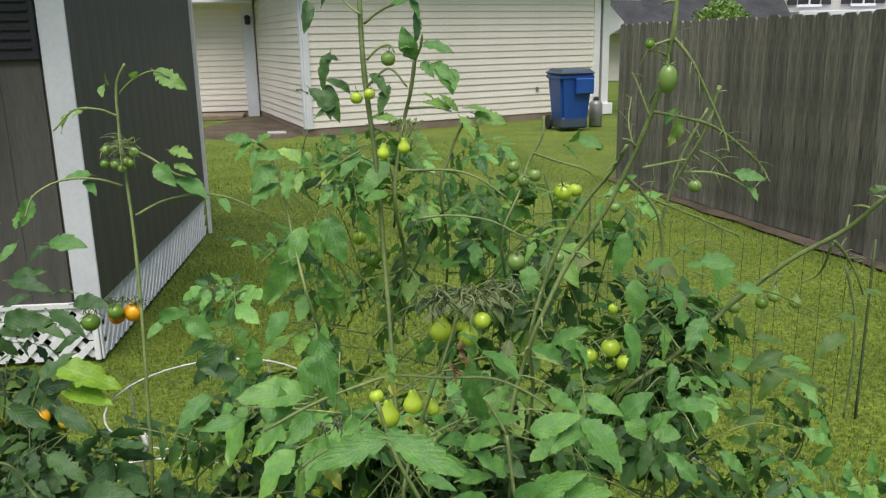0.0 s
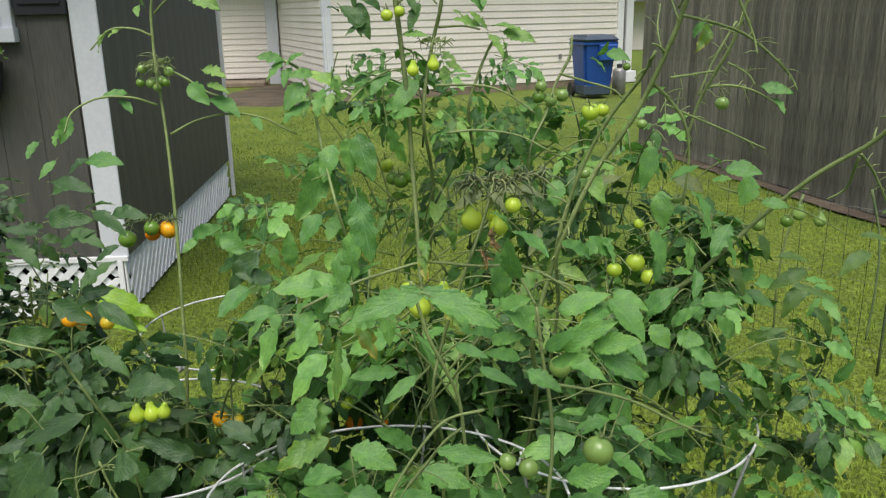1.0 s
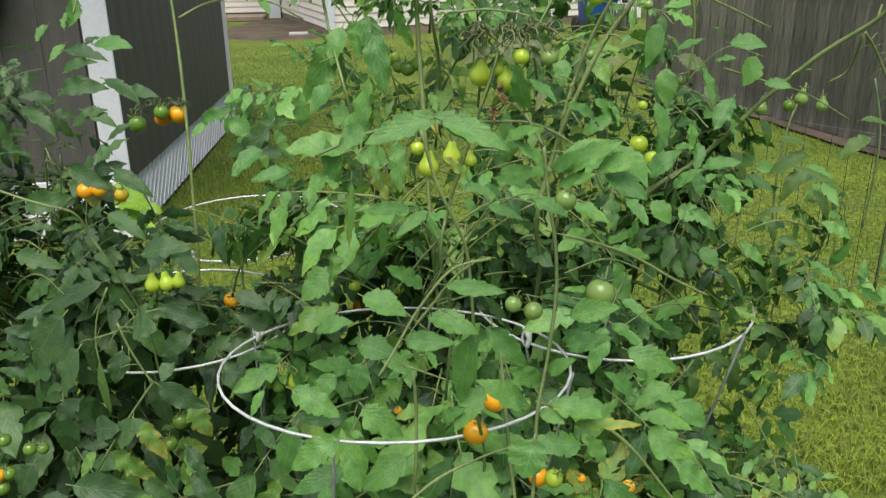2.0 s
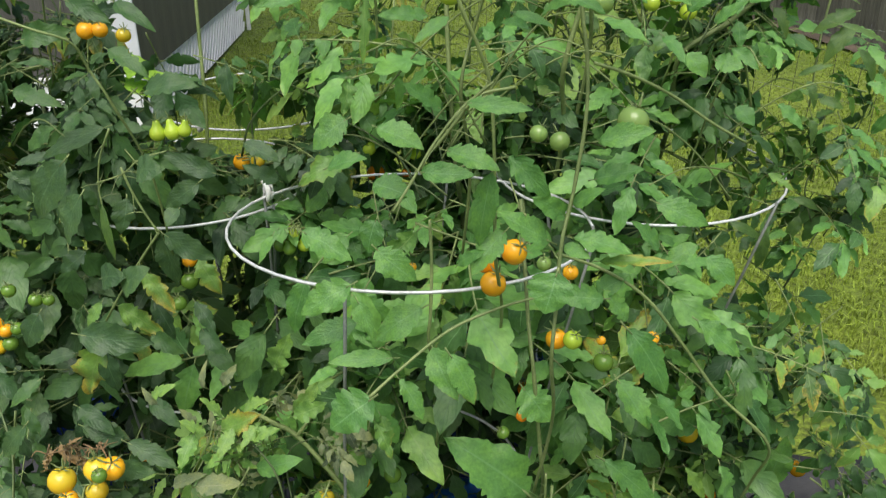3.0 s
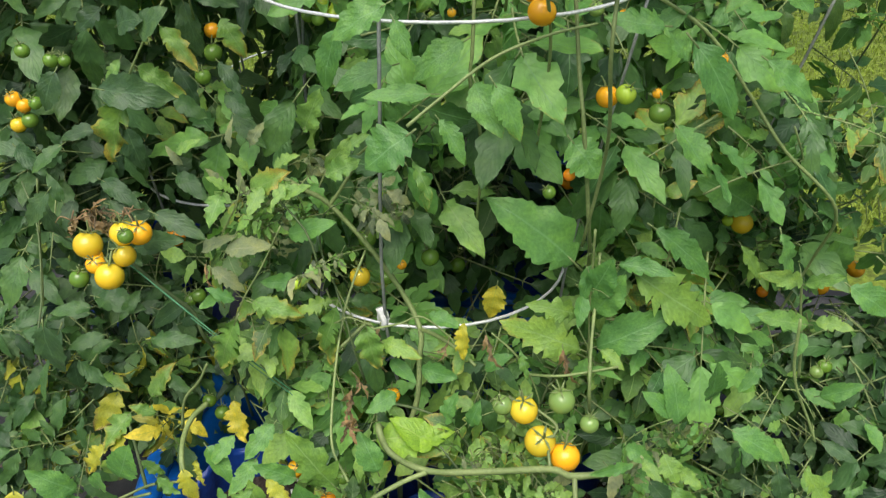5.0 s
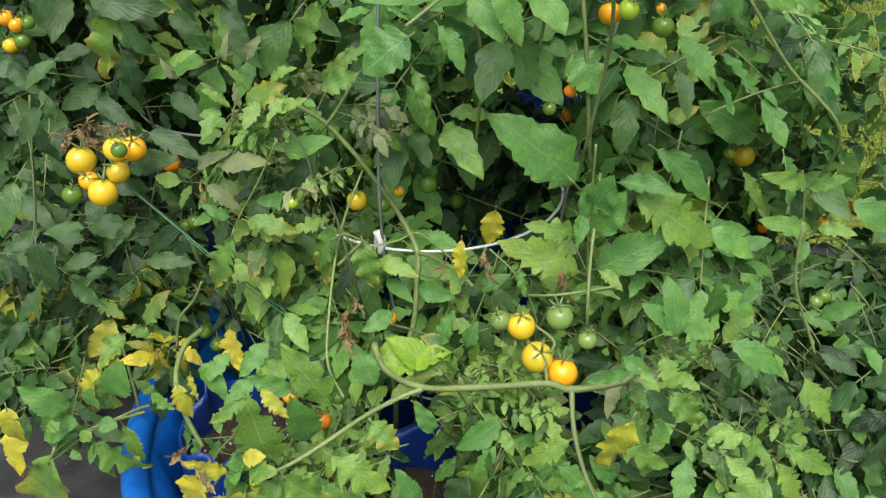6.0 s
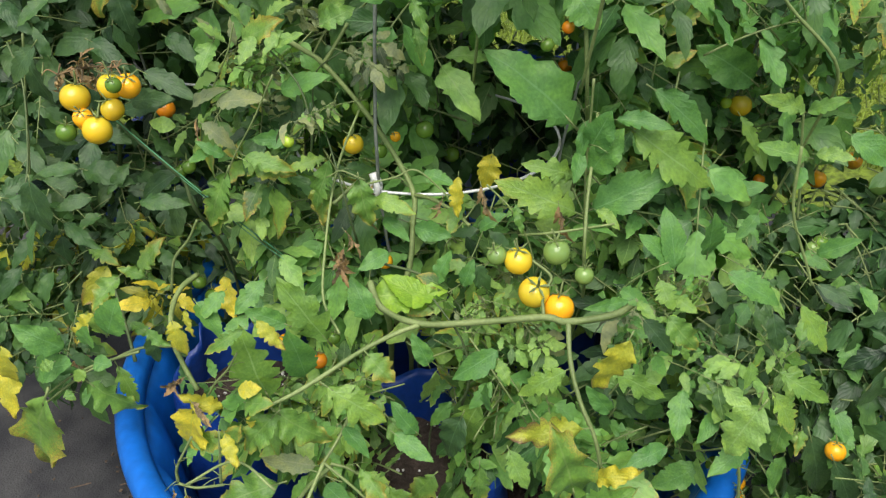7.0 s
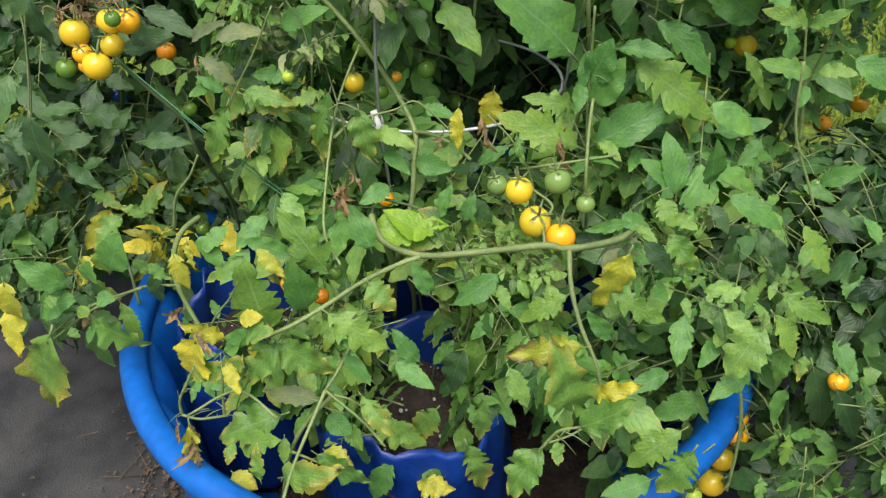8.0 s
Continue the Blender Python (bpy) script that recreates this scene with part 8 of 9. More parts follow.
spread_blade(left, (-0.576, 0.780, 0.871), (-0.602, 0.760, 0.833), 0.6, "leaf_blue", 1)
spread_blade(left, (-0.452, 0.750, 1.034), (-0.442, 0.730, 0.956), 0.17, "leaf_curl", 0)
spread_blade(left, (-0.507, 0.740, 0.866), (-0.421, 0.720, 0.865), 0.4, "leaf_blue", 1)
spread_blade(left, (-0.604, 0.840, 1.038), (-0.579, 0.820, 1.008), 0.7, "leaf_blue", 2)
spread_blade(left, (-0.487, 0.860, 1.088), (-0.569, 0.840, 1.066), 0.3, "leaf_blue", 1)
spread_blade(left, (-0.556, 0.860, 1.053), (-0.601, 0.840, 1.050), 0.35, "leaf_blue", 1)
spread_blade(left, (-0.404, 0.800, 1.149), (-0.347, 0.780, 1.174), 0.5, "leaf_blue", 1)
spread_blade(left, (-0.570, 0.840, 1.022), (-0.598, 0.820, 1.044), 0.5, "leaf_blue", 0)
spread_blade(left, (-0.323, 0.880, 1.064), (-0.279, 0.860, 1.053), 0.5, "leaf_blue", 1)
spread_blade(left, (-0.283, 0.880, 1.015), (-0.317, 0.860, 1.041), 0.5, "leaf_blue", 2)
spread_blade(left, (-0.315, 0.820, 1.177), (-0.312, 0.800, 1.135), 0.35, "leaf_blue", 1)
spread_blade(left, (-0.261, 0.950, 1.231), (-0.299, 0.930, 1.251), 0.5, "leaf_blue", 2)
spread_blade(front, (-0.188, 0.860, 1.103), (-0.232, 0.840, 1.081), 0.7, "leaf", 1)
spread_blade(front, (-0.180, 0.840, 1.065), (-0.249, 0.820, 1.048), 0.45, "leaf_edge", 1)
spread_blade(front, (-0.210, 0.680, 1.037), (-0.157, 0.660, 1.022), 0.5, "leaf", 1)
spread_blade(front, (-0.158, 0.660, 0.987), (-0.211, 0.640, 0.964), 0.5, "leaf", 1)
spread_blade(front, (-0.252, 0.720, 1.014), (-0.266, 0.700, 0.989), 0.45, "leaf", 2)
spread_blade(front, (-0.134, 0.680, 1.092), (-0.099, 0.660, 1.089), 0.65, "leaf", 1)
spread_blade(front, (-0.060, 0.660, 1.134), (-0.012, 0.640, 1.128), 0.5, "leaf", 1)
spread_blade(front, (-0.125, 0.660, 1.156), (-0.083, 0.640, 1.147), 0.55, "leaf", 1)
spread_blade(front, (-0.131, 0.660, 1.029), (-0.094, 0.640, 1.000), 0.6, "leaf", 1)
spread_blade(front, (-0.149, 0.640, 0.979), (-0.130, 0.620, 0.951), 0.55, "leaf", 2)
spread_blade(front, (-0.061, 0.600, 1.191), (-0.087, 0.580, 1.220), 0.35, "leaf", 1)
spread_blade(front, (-0.039, 0.570, 1.206), (0.011, 0.550, 1.207), 0.28, "leaf", 1)
spread_blade(front, (0.072, 0.580, 1.172), (0.110, 0.560, 1.187), 0.42, "leaf", 1)
spread_blade(right, (0.165, 0.760, 1.044), (0.220, 0.740, 1.026), 0.5, "leaf", 1)
spread_blade(right, (0.223, 0.740, 0.989), (0.252, 0.720, 0.964), 0.6, "leaf", 1)
spread_blade(right, (0.166, 0.720, 1.008), (0.139, 0.700, 1.041), 0.6, "leaf", 2)
spread_blade(front, (-0.042, 0.520, 1.364), (-0.095, 0.500, 1.353), 0.34, "leaf", 1)
spread_blade(front, (-0.039, 0.515, 1.363), (0.009, 0.495, 1.348), 0.36, "leaf", 1)
spread_blade(front, (-0.070, 0.580, 1.273), (-0.106, 0.560, 1.279), 0.3, "leaf", 1)
spread_blade(front, (-0.053, 0.570, 1.274), (-0.080, 0.550, 1.262), 0.3, "leaf", 1)
spread_blade(front, (0.025, 0.538, 1.368), (0.015, 0.518, 1.399), 0.45, "leaf", 1)
spread_blade(front, (0.049, 0.500, 1.327), (0.088, 0.480, 1.354), 0.32, "leaf", 1)
spread_blade(front, (0.077, 0.495, 1.330), (0.103, 0.475, 1.343), 0.42, "leaf", 1)
spread_blade(front, (0.083, 0.497, 1.327), (0.109, 0.477, 1.314), 0.5, "leaf", 1)
spread_blade(front, (0.044, 0.500, 1.327), (0.060, 0.480, 1.347), 0.4, "leaf", 0)
spread_blade(front, (0.049, 0.500, 1.316), (0.069, 0.480, 1.332), 0.4, "leaf", 0)
spread_blade(front, (0.028, 0.530, 1.307), (0.005, 0.510, 1.322), 0.4, "leaf", 0)
spread_blade(front, (0.033, 0.530, 1.296), (0.057, 0.510, 1.294), 0.5, "leaf", 2)
spread_blade(front, (-0.107, 0.620, 1.306), (-0.086, 0.600, 1.280), 0.5, "leaf_edge", 2)
spread_blade(front, (-0.126, 0.630, 1.285), (-0.130, 0.610, 1.226), 0.2, "leaf_edge", 1)
spread_blade(front, (-0.144, 0.800, 1.315), (-0.152, 0.780, 1.278), 0.5, "leaf", 1)
spread_blade(front, (-0.184, 0.900, 1.330), (-0.213, 0.880, 1.306), 0.6, "leaf", 1)
spread_blade(front, (-0.085, 0.660, 1.315), (-0.082, 0.640, 1.271), 0.35, "leaf", 1)
spread_blade(front, (-0.022, 0.600, 1.288), (0.003, 0.580, 1.286), 0.35, "leaf", 0)
spread_blade(front, (-0.002, 0.580, 1.276), (0.026, 0.560, 1.272), 0.35, "leaf", 0)
spread_blade(front, (0.007, 0.560, 1.309), (0.028, 0.540, 1.319), 0.4, "leaf", 0)
spread_blade(back, (0.241, 1.000, 1.332), (0.236, 0.980, 1.288), 0.55, "leaf", 1)
spread_blade(back, (0.373, 1.050, 1.339), (0.355, 1.030, 1.308), 0.7, "leaf", 1)
spread_blade(back, (0.388, 1.050, 1.304), (0.417, 1.030, 1.303), 0.5, "leaf", 1)
spread_blade(back, (0.320, 1.050, 1.335), (0.336, 1.030, 1.345), 0.7, "leaf", 0)
spread_blade(back, (0.114, 1.050, 1.338), (0.102, 1.030, 1.310), 0.7, "leaf", 1)
spread_blade(back, (0.153, 1.100, 1.311), (0.195, 1.080, 1.344), 0.5, "leaf_grey", 2)
spread_blade(back, (0.267, 1.050, 1.340), (0.308, 1.030, 1.327), 0.6, "leaf_grey", 1)
spread_blade(back, (0.308, 1.050, 1.301), (0.321, 1.030, 1.274), 0.6, "leaf_grey", 1)
spread_blade(back, (0.135, 1.000, 1.247), (0.175, 0.980, 1.273), 0.4, "leaf", 1)
spread_blade(right, (0.228, 0.950, 1.264), (0.230, 0.930, 1.232), 0.5, "leaf", 2)
spread_blade(right, (0.280, 0.950, 1.204), (0.284, 0.930, 1.180), 0.7, "leaf", 2)
spread_blade(right, (0.248, 0.950, 1.238), (0.264, 0.930, 1.247), 0.6, "leaf", 2)
spread_blade(right, (0.225, 0.950, 1.166), (0.244, 0.930, 1.142), 0.7, "leaf", 1)
spread_blade(right, (0.251, 0.920, 1.164), (0.278, 0.900, 1.163), 0.7, "leaf", 1)
spread_blade(right, (0.333, 0.950, 1.150), (0.306, 0.930, 1.176), 0.6, "leaf", 2)
spread_blade(right, (0.382, 1.000, 1.126), (0.417, 0.980, 1.154), 0.25, "leaf_curl", 1)
spread_blade(right, (0.359, 0.980, 0.998), (0.393, 0.960, 0.985), 0.4, "leaf_edge", 2)
spread_blade(right, (0.294, 0.950, 1.099), (0.312, 0.930, 1.082), 0.7, "leaf", 1)
spread_blade(right, (0.363, 1.000, 1.088), (0.398, 0.980, 1.066), 0.5, "leaf", 2)
spread_blade(right, (0.438, 1.050, 1.185), (0.519, 1.030, 1.169), 0.15, "leaf_curl", 0)
spread_blade(right, (0.475, 1.050, 1.151), (0.512, 1.030, 1.111), 0.3, "leaf_curl", 0)
spread_blade(right, (0.516, 1.050, 1.034), (0.529, 1.030, 1.077), 0.4, "leaf", 2)
spread_blade(front, (-0.089, 0.600, 1.311), (-0.112, 0.580, 1.323), 0.6, "leaf", 1)
spread_blade(front, (-0.045, 0.520, 1.367), (0.012, 0.500, 1.344), 0.3, "leaf", 1)
spread_blade(front, (-0.094, 0.560, 1.428), (-0.082, 0.540, 1.382), 0.38, "leaf", 1)
spread_blade(right, (0.472, 1.000, 1.118), (0.509, 0.980, 1.107), 0.5, "leaf", 2)
spread_blade(right, (0.414, 1.000, 1.095), (0.443, 0.980, 1.096), 0.4, "leaf_curl", 1)
spread_blade(left, (-0.273, 0.950, 1.273), (-0.314, 0.930, 1.223), 0.5, "leaf_blue", 2)
left.stem([(-0.474, 0.790, 1.043), (-0.441, 0.790, 1.055), (-0.418, 0.790, 1.073), (-0.385, 0.790, 1.084)], 0.0010, 0.0008, name="branch", stubs=6)
front.stem([(-0.110, 0.540, 1.329), (-0.097, 0.540, 1.339), (-0.083, 0.540, 1.347), (-0.072, 0.540, 1.349)], 0.0009, 0.0007, name="branch", stubs=6)
front.stem([(-0.066, 0.580, 1.163), (-0.047, 0.580, 1.188), (-0.032, 0.580, 1.208), (-0.017, 0.580, 1.221)], 0.0016, 0.0012, name="branch", stubs=6)
keep_open([(-0.332, 0.680, 0.980), (-0.381, 0.800, 0.901), (-0.290, 0.680, 0.958), (-0.332, 0.800, 0.876), (-0.273, 0.680, 0.928), (-0.314, 0.800, 0.841), (-0.326, 0.680, 0.920), (-0.374, 0.800, 0.832), (-0.518, 0.680, 1.036), (-0.597, 0.800, 0.966), (-0.504, 0.680, 0.979), (-0.580, 0.800, 0.900), (-0.504, 0.680, 0.911), (-0.580, 0.800, 0.821), (-0.362, 0.680, 0.896), (-0.416, 0.800, 0.805), (-0.269, 0.680, 1.037), (-0.308, 0.800, 0.967), (-0.390, 0.680, 1.016), (-0.448, 0.800, 0.942)], 0.028)
spread_blade(low, (-0.184, 0.640, 0.617), (-0.194, 0.620, 0.567), 0.42, "leaf_dry", 0)
spread_blade(low, (-0.239, 0.640, 0.619), (-0.253, 0.620, 0.570), 0.5, "leaf_edge", 1)
spread_blade(low, (-0.215, 0.600, 0.555), (-0.223, 0.580, 0.515), 0.5, "leaf_dry", 0)
spread_blade(low, (-0.215, 0.610, 0.573), (-0.190, 0.590, 0.552), 0.45, "leaf_dry", 0)
spread_blade(front, (-0.059, 0.600, 0.645), (-0.050, 0.580, 0.607), 0.4, "leaf_dry", 0)
spread_blade(front, (-0.021, 0.600, 0.624), (-0.009, 0.580, 0.601), 0.45, "leaf_edge", 2)
spread_blade(front, (0.027, 0.620, 0.612), (0.035, 0.600, 0.571), 0.4, "leaf_dry", 0)
spread_blade(front, (-0.085, 0.620, 0.644), (-0.088, 0.600, 0.599), 0.34, "leaf_yellow", 1)
spread_blade(front, (-0.103, 0.630, 0.613), (-0.110, 0.610, 0.590), 0.5, "leaf_dry", 0)
spread_blade(front, (-0.051, 0.750, 0.605), (-0.061, 0.730, 0.560), 0.6, "leaf_yellow", 1)
spread_blade(front, (-0.143, 0.720, 0.776), (-0.126, 0.700, 0.743), 0.45, "leaf_edge", 1)
spread_blade(low, (-0.349, 0.620, 0.630), (-0.379, 0.600, 0.563), 0.4, "leaf_edge", 1)
spread_blade(low, (-0.328, 0.640, 0.649), (-0.275, 0.620, 0.641), 0.42, "leaf_edge", 1)
spread_blade(low, (-0.396, 0.680, 0.690), (-0.362, 0.660, 0.730), 0.4, "leaf_grey", 0)
spread_blade(low, (-0.395, 0.680, 0.673), (-0.392, 0.660, 0.646), 0.3, "leaf_dry", 1)
spread_blade(low, (-0.385, 0.670, 0.673), (-0.347, 0.650, 0.656), 0.6, "leaf_grey", 1)
spread_blade(low, (-0.364, 0.670, 0.698), (-0.317, 0.650, 0.723), 0.6, "leaf_grey", 1)
spread_blade(low, (-0.333, 0.700, 0.763), (-0.291, 0.680, 0.788), 0.6, "leaf_edge", 1)
spread_blade(left, (-0.537, 0.700, 0.724), (-0.505, 0.680, 0.758), 0.3, "leaf_dry", 0)
spread_blade(left, (-0.559, 0.700, 0.690), (-0.560, 0.680, 0.704), 0.3, "leaf_dry", 0)
spread_blade(left, (-0.632, 0.760, 0.712), (-0.617, 0.740, 0.647), 0.5, "leaf_blue", 1)
spread_blade(left, (-0.623, 0.700, 0.547), (-0.665, 0.680, 0.473), 0.6, "leaf_blue", 1)
spread_blade(left, (-0.567, 0.800, 0.680), (-0.505, 0.780, 0.677), 0.5, "leaf_blue", 1)
spread_blade(left, (-0.513, 0.740, 0.651), (-0.448, 0.720, 0.676), 0.38, "leaf_blue", 1)
spread_blade(left, (-0.476, 0.740, 0.704), (-0.410, 0.720, 0.686), 0.4, "leaf_blue", 1)
low.stem([(-0.291, 0.660, 0.740), (-0.319, 0.660, 0.687), (-0.350, 0.660, 0.636), (-0.373, 0.660, 0.587)], 0.0011, 0.0009, name="branch", stubs=5)
low.stem([(-0.333, 0.680, 0.790), (-0.345, 0.680, 0.756), (-0.363, 0.680, 0.724), (-0.377, 0.680, 0.699)], 0.0010, 0.0008, name="branch", stubs=5)
front.stem([(0.055, 0.660, 0.746), (0.056, 0.660, 0.700), (0.057, 0.660, 0.634), (0.062, 0.660, 0.560)], 0.0016, 0.0011, name="branch", stubs=5)
front.stem([(-0.189, 0.620, 0.630), (-0.156, 0.620, 0.640), (-0.130, 0.620, 0.650), (-0.092, 0.620, 0.614)], 0.0012, 0.0009, name="branch", stubs=5)
front.stem([(-0.053, 0.600, 0.647), (-0.027, 0.600, 0.619), (-0.007, 0.600, 0.582), (0.004, 0.600, 0.547)], 0.0011, 0.0009, name="branch", stubs=5)
low.stem([(-0.189, 0.620, 0.635), (-0.214, 0.620, 0.646), (-0.225, 0.620, 0.641), (-0.232, 0.620, 0.637)], 0.0009, 0.0008, name="branch", stubs=5)
left.stem([(-0.614, 0.740, 0.749), (-0.636, 0.740, 0.664), (-0.657, 0.740, 0.580), (-0.680, 0.740, 0.505)], 0.0014, 0.0011, name="branch", stubs=5)
low.stem([(-0.434, 0.600, 0.479), (-0.421, 0.600, 0.528), (-0.398, 0.600, 0.558), (-0.383, 0.600, 0.586)], 0.0018, 0.0014, name="branch", stubs=5)
spread_blade(right, (0.187, 0.580, 0.582), (0.183, 0.560, 0.634), 0.62, "leaf", 2)
spread_blade(right, (0.186, 0.500, 0.617), (0.238, 0.480, 0.596), 0.45, "leaf", 1)
spread_blade(right, (0.242, 0.450, 0.620), (0.274, 0.430, 0.577), 0.36, "leaf_lobed", 1)
spread_blade(right, (0.308, 0.600, 0.576), (0.340, 0.580, 0.605), 0.4, "leaf", 1)
spread_blade(right, (0.273, 0.500, 0.608), (0.306, 0.480, 0.602), 0.42, "leaf_blue", 2)
spread_blade(front, (0.104, 0.420, 0.663), (0.114, 0.400, 0.647), 0.7, "leaf_lobed", 1)
spread_blade(front, (0.119, 0.420, 0.646), (0.133, 0.400, 0.647), 0.6, "leaf_lobed", 0)
spread_blade(front, (0.086, 0.450, 0.616), (0.047, 0.430, 0.618), 0.3, "leaf", 2)
spread_blade(front, (0.114, 0.410, 0.632), (0.140, 0.390, 0.607), 0.5, "leaf_edge", 1)
spread_blade(front, (0.103, 0.450, 0.594), (0.133, 0.430, 0.569), 0.5, "leaf_blue", 1)
spread_blade(right, (0.170, 0.500, 0.606), (0.189, 0.480, 0.589), 0.5, "leaf_blue", 1)
spread_blade(right, (0.222, 0.560, 0.650), (0.206, 0.540, 0.628), 0.5, "leaf", 2)
spread_blade(right, (0.231, 0.480, 0.586), (0.240, 0.460, 0.552), 0.4, "leaf_blue", 1)
spread_blade(right, (0.199, 0.420, 0.575), (0.201, 0.400, 0.560), 0.85, "leaf_lobed", 2)
spread_blade(right, (0.227, 0.420, 0.564), (0.276, 0.400, 0.542), 0.45, "leaf_lobed", 2)
spread_blade(right, (0.227, 0.420, 0.538), (0.259, 0.400, 0.505), 0.55, "leaf_lobed", 2)
spread_blade(right, (0.251, 0.430, 0.495), (0.242, 0.410, 0.457), 0.5, "leaf_edge", 1)
spread_blade(right, (0.270, 0.430, 0.481), (0.269, 0.410, 0.462), 0.5, "leaf_edge", 0)
spread_blade(right, (0.317, 0.500, 0.400), (0.354, 0.480, 0.307), 0.42, "leaf_blue", 1)
spread_blade(right, (0.324, 0.450, 0.416), (0.359, 0.430, 0.352), 0.36, "leaf_blue", 1)
spread_blade(right, (0.292, 0.450, 0.343), (0.290, 0.430, 0.308), 0.4, "leaf_lobed", 1)
spread_blade(right, (0.263, 0.420, 0.305), (0.267, 0.400, 0.286), 0.7, "leaf_pale", 2)
spread_blade(right, (0.128, 0.500, 0.336), (0.158, 0.480, 0.315), 0.7, "leaf_blue", 2)
spread_blade(right, (0.372, 0.450, 0.322), (0.403, 0.430, 0.280), 0.5, "leaf_blue", 1)
spread_blade(right, (0.382, 0.430, 0.319), (0.361, 0.410, 0.285), 0.5, "leaf_blue", 2)
spread_blade(right, (0.106, 0.440, 0.319), (0.099, 0.420, 0.296), 0.5, "leaf_blue", 0)
right.stem([(0.201, 0.420, 0.476), (0.217, 0.420, 0.430), (0.228, 0.420, 0.363), (0.230, 0.420, 0.295)], 0.0020, 0.0012, name="branch", stubs=5)
right.stem([(0.185, 0.500, 0.462), (0.210, 0.500, 0.457), (0.233, 0.500, 0.459), (0.261, 0.500, 0.472)], 0.0028, 0.0024, name="branch", stubs=5)
right.stem([(0.177, 0.460, 0.476), (0.192, 0.460, 0.462), (0.205, 0.460, 0.446), (0.218, 0.460, 0.427)], 0.0018, 0.0018, name="branch", stubs=5)
right.stem([(0.223, 0.500, 0.756), (0.231, 0.500, 0.691), (0.257, 0.500, 0.632), (0.268, 0.500, 0.607)], 0.0015, 0.0012, name="branch", stubs=5)
right.stem([(0.205, 0.420, 0.465), (0.215, 0.420, 0.500), (0.218, 0.420, 0.522), (0.218, 0.420, 0.539)], 0.0012, 0.0010, name="branch", stubs=5)
spread_blade(front, (-0.286, 0.440, 0.565), (-0.325, 0.420, 0.545), 0.36, "leaf_edge", 1)
spread_blade(front, (-0.274, 0.450, 0.568), (-0.244, 0.430, 0.548), 0.4, "leaf_yellow", 1)
spread_blade(front, (-0.255, 0.380, 0.370), (-0.250, 0.360, 0.351), 0.6, "leaf_lobed", 0)
spread_blade(front, (-0.313, 0.380, 0.358), (-0.320, 0.360, 0.345), 0.6, "leaf_edge", 1)
spread_blade(front, (-0.304, 0.380, 0.352), (-0.266, 0.360, 0.388), 0.6, "leaf_lobed", 1)
spread_blade(front, (-0.317, 0.370, 0.318), (-0.293, 0.350, 0.313), 0.9, "leaf_yellow", 0)
spread_blade(front, (-0.243, 0.360, 0.337), (-0.209, 0.340, 0.358), 0.85, "leaf_yellow", 0)
spread_blade(front, (-0.209, 0.370, 0.365), (-0.182, 0.350, 0.370), 0.8, "leaf_yellow", 1)
spread_blade(low, (-0.118, 0.410, 0.273), (-0.081, 0.390, 0.283), 0.7, "leaf_yellow", 1)
spread_blade(low, (-0.202, 0.450, 0.409), (-0.174, 0.430, 0.430), 0.95, "leaf_lobed", 0)
spread_blade(low, (-0.179, 0.430, 0.371), (-0.138, 0.410, 0.358), 0.6, "leaf_lobed", 1)
spread_blade(low, (-0.145, 0.420, 0.364), (-0.110, 0.400, 0.335), 0.5, "leaf_lobed", 1)
spread_blade(front, (-0.354, 0.420, 0.424), (-0.323, 0.400, 0.450), 0.8, "leaf_edge", 0)
spread_blade(front, (-0.289, 0.420, 0.483), (-0.264, 0.400, 0.501), 0.8, "leaf_edge", 0)
spread_blade(low, (-0.390, 0.500, 0.519), (-0.375, 0.480, 0.480), 0.45, "leaf_yellow", 1)
spread_blade(low, (-0.422, 0.500, 0.502), (-0.398, 0.480, 0.495), 0.5, "leaf_edge", 1)
spread_blade(low, (-0.371, 0.500, 0.535), (-0.366, 0.480, 0.512), 0.5, "leaf_yellow", 2)
spread_blade(front, (-0.033, 0.430, 0.551), (-0.021, 0.410, 0.540), 0.6, "leaf_lobed", 0)
spread_blade(low, (-0.071, 0.500, 0.398), (-0.096, 0.480, 0.343), 0.5, "leaf_blue", 1)
spread_blade(low, (-0.149, 0.460, 0.430), (-0.115, 0.440, 0.392), 0.5, "leaf_edge", 1)
spread_blade(low, (-0.509, 0.500, 0.437), (-0.521, 0.490, 0.423), 0.95, "leaf_lobed", 0)
spread_blade(low, (-0.544, 0.500, 0.447), (-0.559, 0.490, 0.442), 0.95, "leaf_lobed", 0)
spread_blade(low, (-0.495, 0.500, 0.451), (-0.474, 0.490, 0.453), 0.9, "leaf", 0)
spread_blade(low, (-0.541, 0.500, 0.402), (-0.531, 0.490, 0.395), 0.9, "leaf_edge", 0)
spread_blade(low, (-0.481, 0.520, 0.477), (-0.458, 0.510, 0.524), 0.85, "leaf", 0)
spread_blade(low, (-0.503, 0.510, 0.467), (-0.494, 0.500, 0.494), 0.9, "leaf", 0)
spread_blade(front, (-0.294, 0.420, 0.501), (-0.273, 0.410, 0.508), 0.9, "leaf_yellow", 0)
spread_blade(front, (-0.285, 0.420, 0.465), (-0.286, 0.410, 0.454), 0.8, "leaf_yellow", 0)
spread_blade(front, (-0.318, 0.410, 0.426), (-0.303, 0.400, 0.459), 0.8, "leaf_edge", 0)
spread_blade(low, (-0.474, 0.560, 0.461), (-0.449, 0.550, 0.445), 0.5, "leaf_edge", 1)
spread_blade(low, (-0.453, 0.560, 0.445), (-0.445, 0.550, 0.400), 0.5, "leaf_blue", 2)
